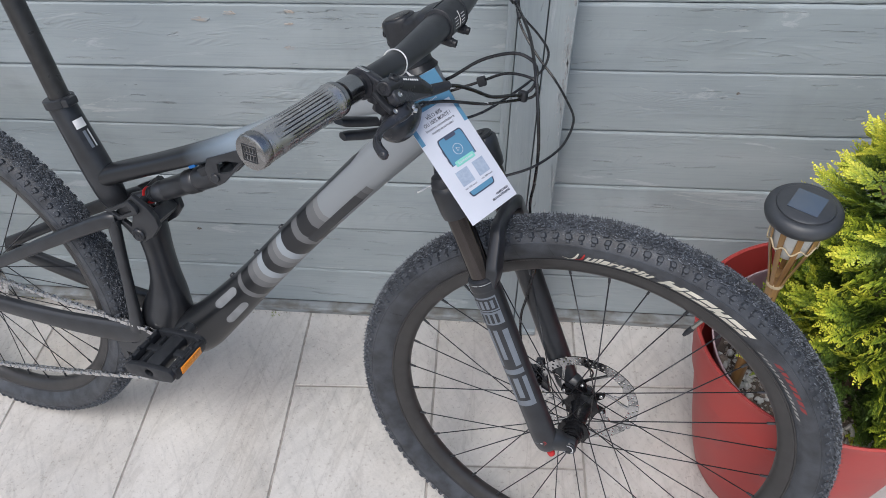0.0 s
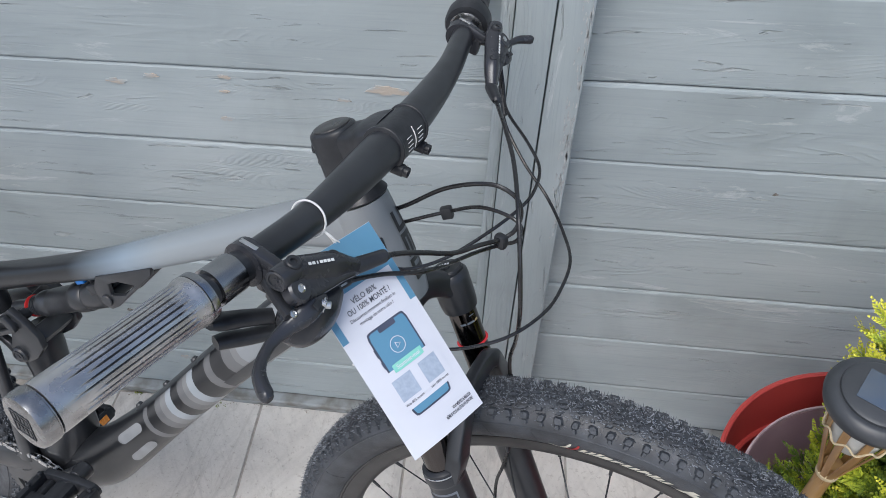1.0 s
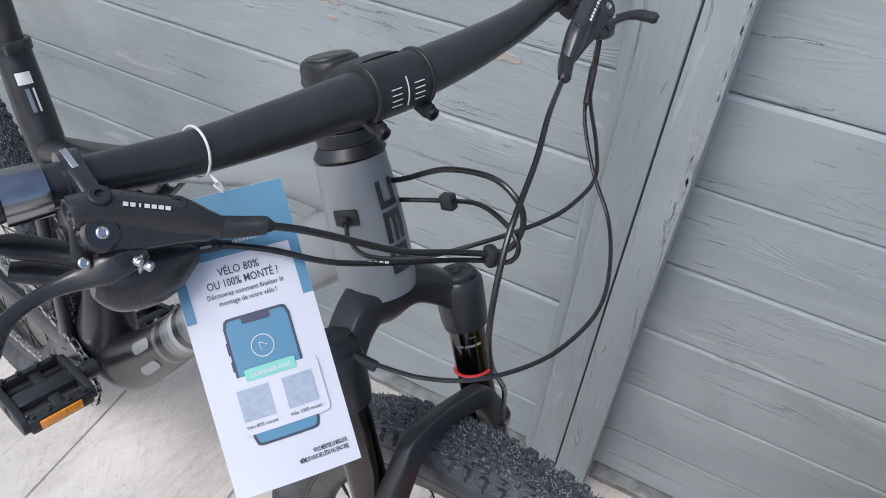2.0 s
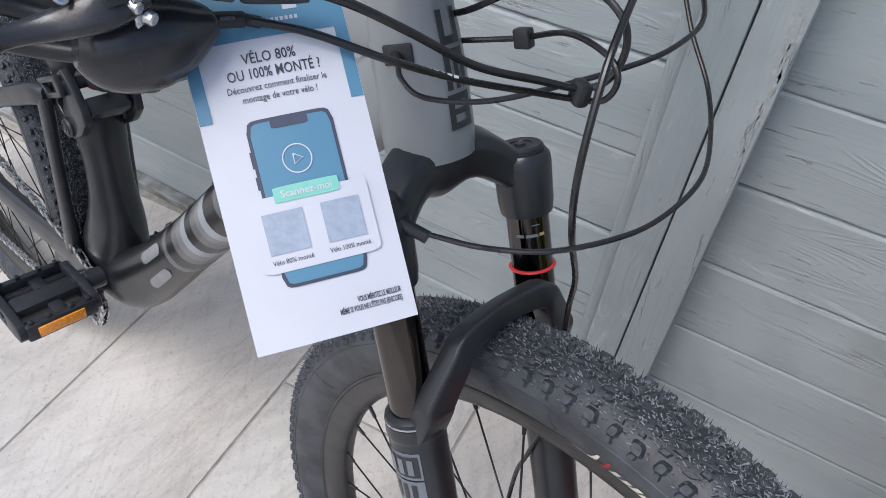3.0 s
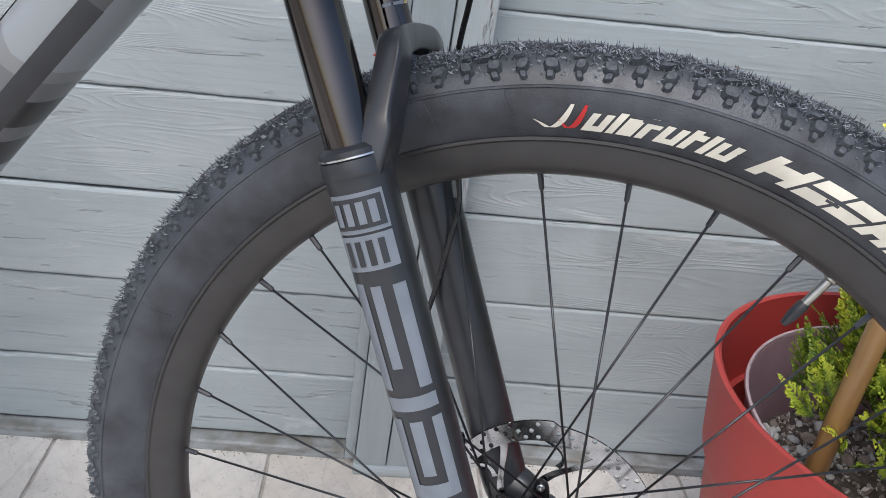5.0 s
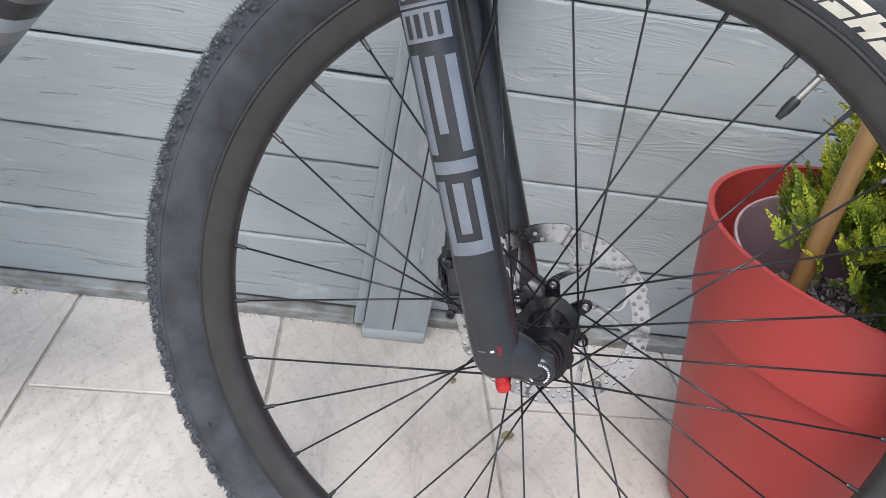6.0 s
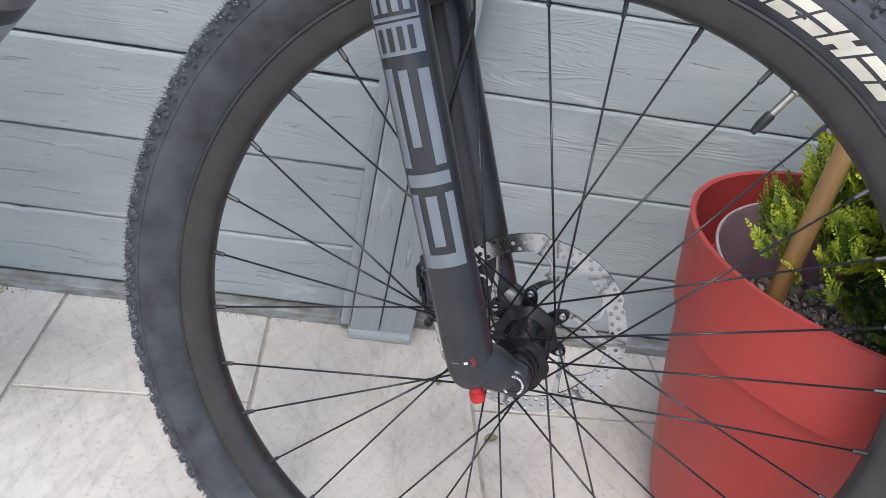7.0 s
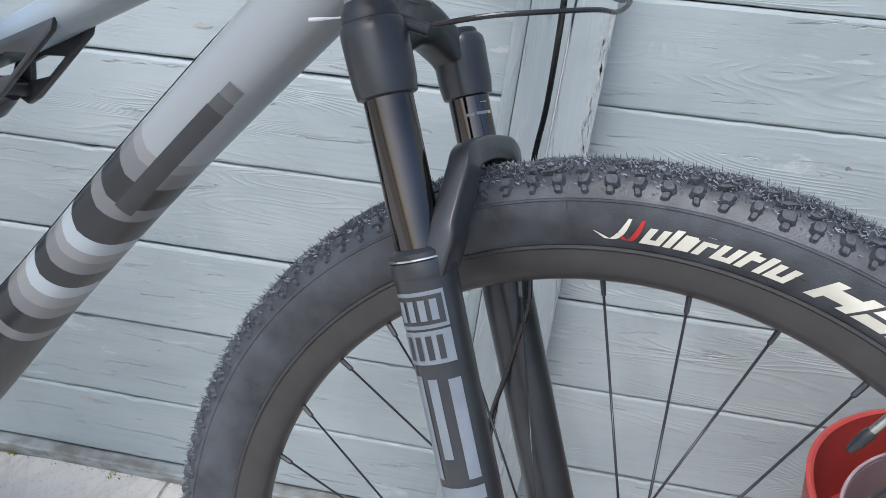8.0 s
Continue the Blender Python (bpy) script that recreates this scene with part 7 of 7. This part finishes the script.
part("solar_panel", block((0.045, 0.045, 0.0016), LM @ pose(0.001, 0, 0.0230, 0, 0, 73), 0.0006), material("blue_solar_cell", (0.05, 0.075, 0.115), 0.14, 0, (0.07, 0.085, 0.11), 20, coat=1.0), lamp, "blue-grey solar panel")
GLASS = material("frosted_plastic", (0.62, 0.62, 0.58), 0.45, 0, (0.5, 0.5, 0.47), 40)
part("diffuser", lathe([(0.036, -0.010), (0.0365, -0.020), (0.0300, -0.062), (0.020, -0.085), (0.004, -0.090)], LM, 32), GLASS, lamp, "frosted plastic lantern")
for k in range(9):
    w = 2 * math.pi * k / 9
    rows = [(0.0385 * math.cos(w), 0.0385 * math.sin(w), -0.010), (0.0330 * math.cos(w), 0.0330 * math.sin(w), -0.062), (0.0130 * math.cos(w), 0.0130 * math.sin(w), -0.155), (0.0085 * math.cos(w), 0.0085 * math.sin(w), -0.20)]
    part("slat", sweep([(*r, 0.0052 - 0.0018 * i / 3, 0.0014) for i, r in enumerate(rows)], LM, 8, (-math.sin(w), math.cos(w), 0), 4, 4.0), BAMBOO, lamp)
CORD = material("cream_cord", (0.62, 0.52, 0.34), 0.8, 0, (0.5, 0.4, 0.25), 200)
wav = []
for k in range(73):
    w = 2 * math.pi * k / 72
    wav.append((0.0372 * math.cos(w), 0.0372 * math.sin(w), -0.052 + 0.0055 * math.sin(9 * w), 0.0014))
part("cord", sweep(wav, LM, 6, None, 1), CORD, lamp, "cream cord woven between the slats")
part("cord", lathe([(0.0120, -0.158), (0.0142, -0.160), (0.0142, -0.166), (0.0115, -0.168)], LM, 20), CORD, lamp)
part("stake", rod(LM @ Vector((0, 0, -0.14)), L0, 0.0095, Matrix(), 16), BAMBOO, lamp, "bamboo stake")
for d in (-0.24, -0.36):
    part("node", lathe([(0.0098, 0), (0.0108, 0.0015), (0.0108, 0.0035), (0.0098, 0.005)], LM @ pose(0, 0, d), 16), BAMBOO, lamp)

# ---- fence planks and terrace tiles, piece by piece ----
def plank_mesh(length, height, seed):
    """A board with eased front edges that wander and are nicked here and there."""
    h, steps = height / 2, 220
    section = [(0.010, -h), (-0.0065, -h), (-0.0092, -h + 0.0012), (-0.010, -h + 0.0036), (-0.010, 0.0), (-0.010, h - 0.0052), (-0.0086, h - 0.0018), (-0.0048, h), (0.010, h)]
    verts, faces = [], []
    for i in range(steps + 1):
        x = -length / 2 + length * i / steps
        lo = 0.0008 * noise.noise(Vector((x * 9, seed, 0))) + 0.0007 * noise.noise(Vector((x * 45, seed, 3)))
        hi = 0.0008 * noise.noise(Vector((x * 9, seed, 7))) + 0.0007 * noise.noise(Vector((x * 45, seed, 11)))
        nick = max(0.0, noise.noise(Vector((x * 24, seed, 17))) - 0.42) * 0.012
        bow = 0.0006 * noise.noise(Vector((x * 2.2, seed, 21)))
        for k, (y, z) in enumerate(section):
            edge = lo if k < 4 else (hi - nick if k > 4 else 0.0)
            verts.append((x, y + (bow if y < 0 else 0.0), z + edge))
    m = len(section)
    for i in range(steps):
        for k in range(m - 1):
            a = i * m + k
            faces.append((a, a + m, a + m + 1, a + 1))
        faces.append((i * m + m - 1, (i + 1) * m + m - 1, (i + 1) * m, i * m))
    faces += [tuple(range(m)), tuple(range(steps * m + m - 1, steps * m - 1, -1))]
    me = bpy.data.meshes.new("plank")
    me.from_pydata(verts, [], faces)
    bm = bmesh.new()
    bm.from_mesh(me)
    bmesh.ops.recalc_face_normals(bm, faces=list(bm.faces))
    bm.to_mesh(me)
    bm.free()
    me.materials.append(PLANK)
    return me


rng = random.Random(5)
for parent, x0, x1, face in ((fence_left, -2.90, 0.200, 0.018), (fence_right, 0.215, 3.08, 0.036)):
    for z0, z1 in zip(SEAMS, SEAMS[1:]):
        ob = new("plank", plank_mesh(x1 - x0, z1 - z0 - 0.0014, 10 * z0 + x0))
        ob.location = ((x0 + x1) / 2, face + 0.01 + rng.uniform(-0.0015, 0.0015), (z0 + z1) / 2)
        ob.rotation_euler = (radians(rng.uniform(-0.5, 0.3)), radians(rng.uniform(-0.06, 0.06)), 0)
        ob.parent = parent

# bare knots and flaked spots on the boards, each an irregular thin patch
BARE = material("bare_tan_wood", (0.39, 0.345, 0.295), 0.75, 0, (0.320, 0.350, 0.360), 75, (0.40, 0.56), 0.5, 400, (0.4, 1, 2))
KNOT = material("dark_knot", (0.13, 0.115, 0.10), 0.8, 0, (0.2, 0.18, 0.16), 200, bump=0.5)


def bare_patch(parent, x, z, w, h, face, mat, seed):
    r = random.Random(seed)
    bm = bmesh.new()
    rim = []
    for k in range(18):
        a = 2 * math.pi * k / 18
        q = r.uniform(0.42, 1.10)
        rim.append(bm.verts.new((x + w / 2 * q * math.cos(a), face - 0.0009, z + h / 2 * q * math.sin(a))))
    f = bm.faces.new(rim)
    ext = bmesh.ops.extrude_face_region(bm, geom=[f])
    bmesh.ops.translate(bm, vec=(0, 0.004, 0), verts=[v for v in ext["geom"] if isinstance(v, bmesh.types.BMVert)])
    bmesh.ops.recalc_face_normals(bm, faces=list(bm.faces))
    return part("bare_patch", bm, mat, parent, smooth=False)


for k, (x, z, w, h, dark) in enumerate(((0.004, 0.779, 0.062, 0.019, 0), (-0.057, 0.759, 0.022, 0.007, 0), (-0.391, 0.770, 0.036, 0.010, 0), (-0.333, 0.782, 0.024, 0.009, 0), (-0.225, 0.786, 0.022, 0.008, 0), (-0.229, 0.762, 0.018, 0.005, 0),
                                       (-0.235, 0.716, 0.026, 0.009, 0), (-0.458, 0.117, 0.040, 0.013, 0), (-0.538, 0.252, 0.012, 0.007, 1))):
    bare_patch(fence_left, x, z, w, h, 0.018, KNOT if dark else BARE, k)
for k, (x, z, w, h, dark) in enumerate(((0.700, 0.701, 0.012, 0.008, 1), (0.615, 0.787, 0.014, 0.007, 1), (0.479, 0.358, 0.014, 0.011, 1), (0.560, 0.630, 0.010, 0.006, 1), (0.430, 0.690, 0.009, 0.006, 1))):
    bare_patch(fence_right, x, z, w, h, 0.036, KNOT if dark else BARE, 40 + k)

TURN = radians(3.1)
PITCH, LONG = 0.316, 0.625
pavement = part("pavement", block((6.4, 5.0, 0.004), pose(0.2, -2.42, -0.0046)), GROUT, None, smooth=False)
tagged(pavement, "terrace of pale stone-look tiles with sandy joints", "tiled floor", kind="structure")


def tile_mesh(w, d):
    bm = block((w, d, 0.008), Matrix(), 0.0012, 1)
    me = bpy.data.meshes.new("tile")
    bm.to_mesh(me)
    bm.free()
    me.materials.append(TILE)
    return me


FIRST = {-3: -0.46, -2: -0.62, -1: -0.62, 0: -0.198, 1: -0.385, 2: -0.183, 3: -0.52, 4: -0.35}
MESHES = {}
for col in range(-8, 10):
    start = FIRST.get(col, -0.2 - 0.11 * (col % 4))
    cuts = [0.03] + [start - LONG * k for k in range(0, 7)]
    for a, b in zip(cuts, cuts[1:]):
        key = round(a - b, 3)
        if key not in MESHES:
            MESHES[key] = tile_mesh(PITCH - 0.0045, key - 0.0045)
        ob = new("tile", MESHES[key])
        u, w = (col - 0.5) * PITCH, (a + b) / 2
        ob.matrix_basis = Matrix.Rotation(TURN, 4, "Z") @ pose(u, w, -0.004 + rng.uniform(-0.0005, 0.0005), rng.uniform(-0.05, 0.05), rng.uniform(-0.05, 0.05), 0)
        ob.parent = pavement

# ---- small growth and litter along the foot of the fence ----
MOSS = material("yellow_green_moss", (0.26, 0.30, 0.05), 0.9, 0, (0.12, 0.15, 0.03), 90)
DIRT = material("brown_dirt", (0.20, 0.17, 0.135), 0.95, 0, (0.30, 0.26, 0.21), 120)


def clumps(name, mat, spots, n, size, label, category, seed):
    """Many tiny tufts or crumbs in one mesh."""
    r = random.Random(seed)
    bm = bmesh.new()
    for x0, x1, y0, y1 in spots:
        for _ in range(n):
            c = Vector((r.uniform(x0, x1), r.uniform(y0, y1), 0.0005))
            h, q = r.uniform(*size), r.uniform(0, 6.28)
            lean = Vector((r.uniform(-0.6, 0.6), r.uniform(-0.6, 0.3), 1)) * h
            v = [bm.verts.new(c + Vector((math.cos(q + 2.09 * k), math.sin(q + 2.09 * k), 0)) * h * 0.45) for k in range(3)] + [bm.verts.new(c + lean)]
            for tri in ((0, 1, 3), (1, 2, 3), (2, 0, 3)):
                bm.faces.new([v[k] for k in tri])
    ob = part(name, bm, mat, None, smooth=False)
    tagged(ob, label, category, kind="stuff")
    return ob


clumps("moss", MOSS, [(-0.415, -0.392, -0.020, -0.003), (-0.60, -0.58, -0.010, -0.003), (-1.1, -0.9, -0.007, -0.003)], 16, (0.0015, 0.005), "thin yellow-green moss at the foot of the fence", "moss", 8)
clumps("dirt", DIRT, [(-1.6, 0.11, -0.014, -0.002), (-0.9, 0.11, -0.008, -0.002), (0.24, 0.70, 0.002, 0.014)], 110, (0.0010, 0.0032), "dry brown crumbs of dirt along the fence", "dirt", 9)


def dry_leaf(x, y, size, turn, mat, label):
    bm = bmesh.new()
    rows_ = []
    for k in range(7):
        t = k / 6
        w = size * 0.34 * math.sin(math.pi * min(1, 0.06 + 0.94 * t)) ** 0.8
        rows_.append([bm.verts.new((size * (t - 0.5), w * q, 0.0012 + 0.16 * size * abs(q) ** 1.5 * 1.2 + 0.10 * size * math.sin(math.pi * t))) for q in (-1, -0.5, 0, 0.5, 1)])
    for a, b in zip(rows_, rows_[1:]):
        for q in range(4):
            bm.faces.new((a[q], b[q], b[q + 1], a[q + 1]))
    ext = bmesh.ops.extrude_face_region(bm, geom=list(bm.faces))
    bmesh.ops.translate(bm, vec=(0, 0, 0.0005), verts=[v for v in ext["geom"] if isinstance(v, bmesh.types.BMVert)])
    bmesh.ops.recalc_face_normals(bm, faces=list(bm.faces))
    bmesh.ops.transform(bm, matrix=pose(x, y, 0.0, 0, 0, turn), verts=bm.verts)
    return tagged(part("fallen_leaf", bm, mat, None), label, "leaf", group="fallen leaves")


dry_leaf(0.348, -0.224, 0.020, 20, material("dull_green_leaf", (0.16, 0.19, 0.08), 0.7, 0, (0.24, 0.2, 0.1), 200), "small dull green leaf lying on the tiles")
dry_leaf(0.274, -0.117, 0.012, 70, material("dry_brown_leaf", (0.32, 0.24, 0.15), 0.8, 0, (0.2, 0.14, 0.09), 200), "tiny dry brown leaf lying on the tiles")
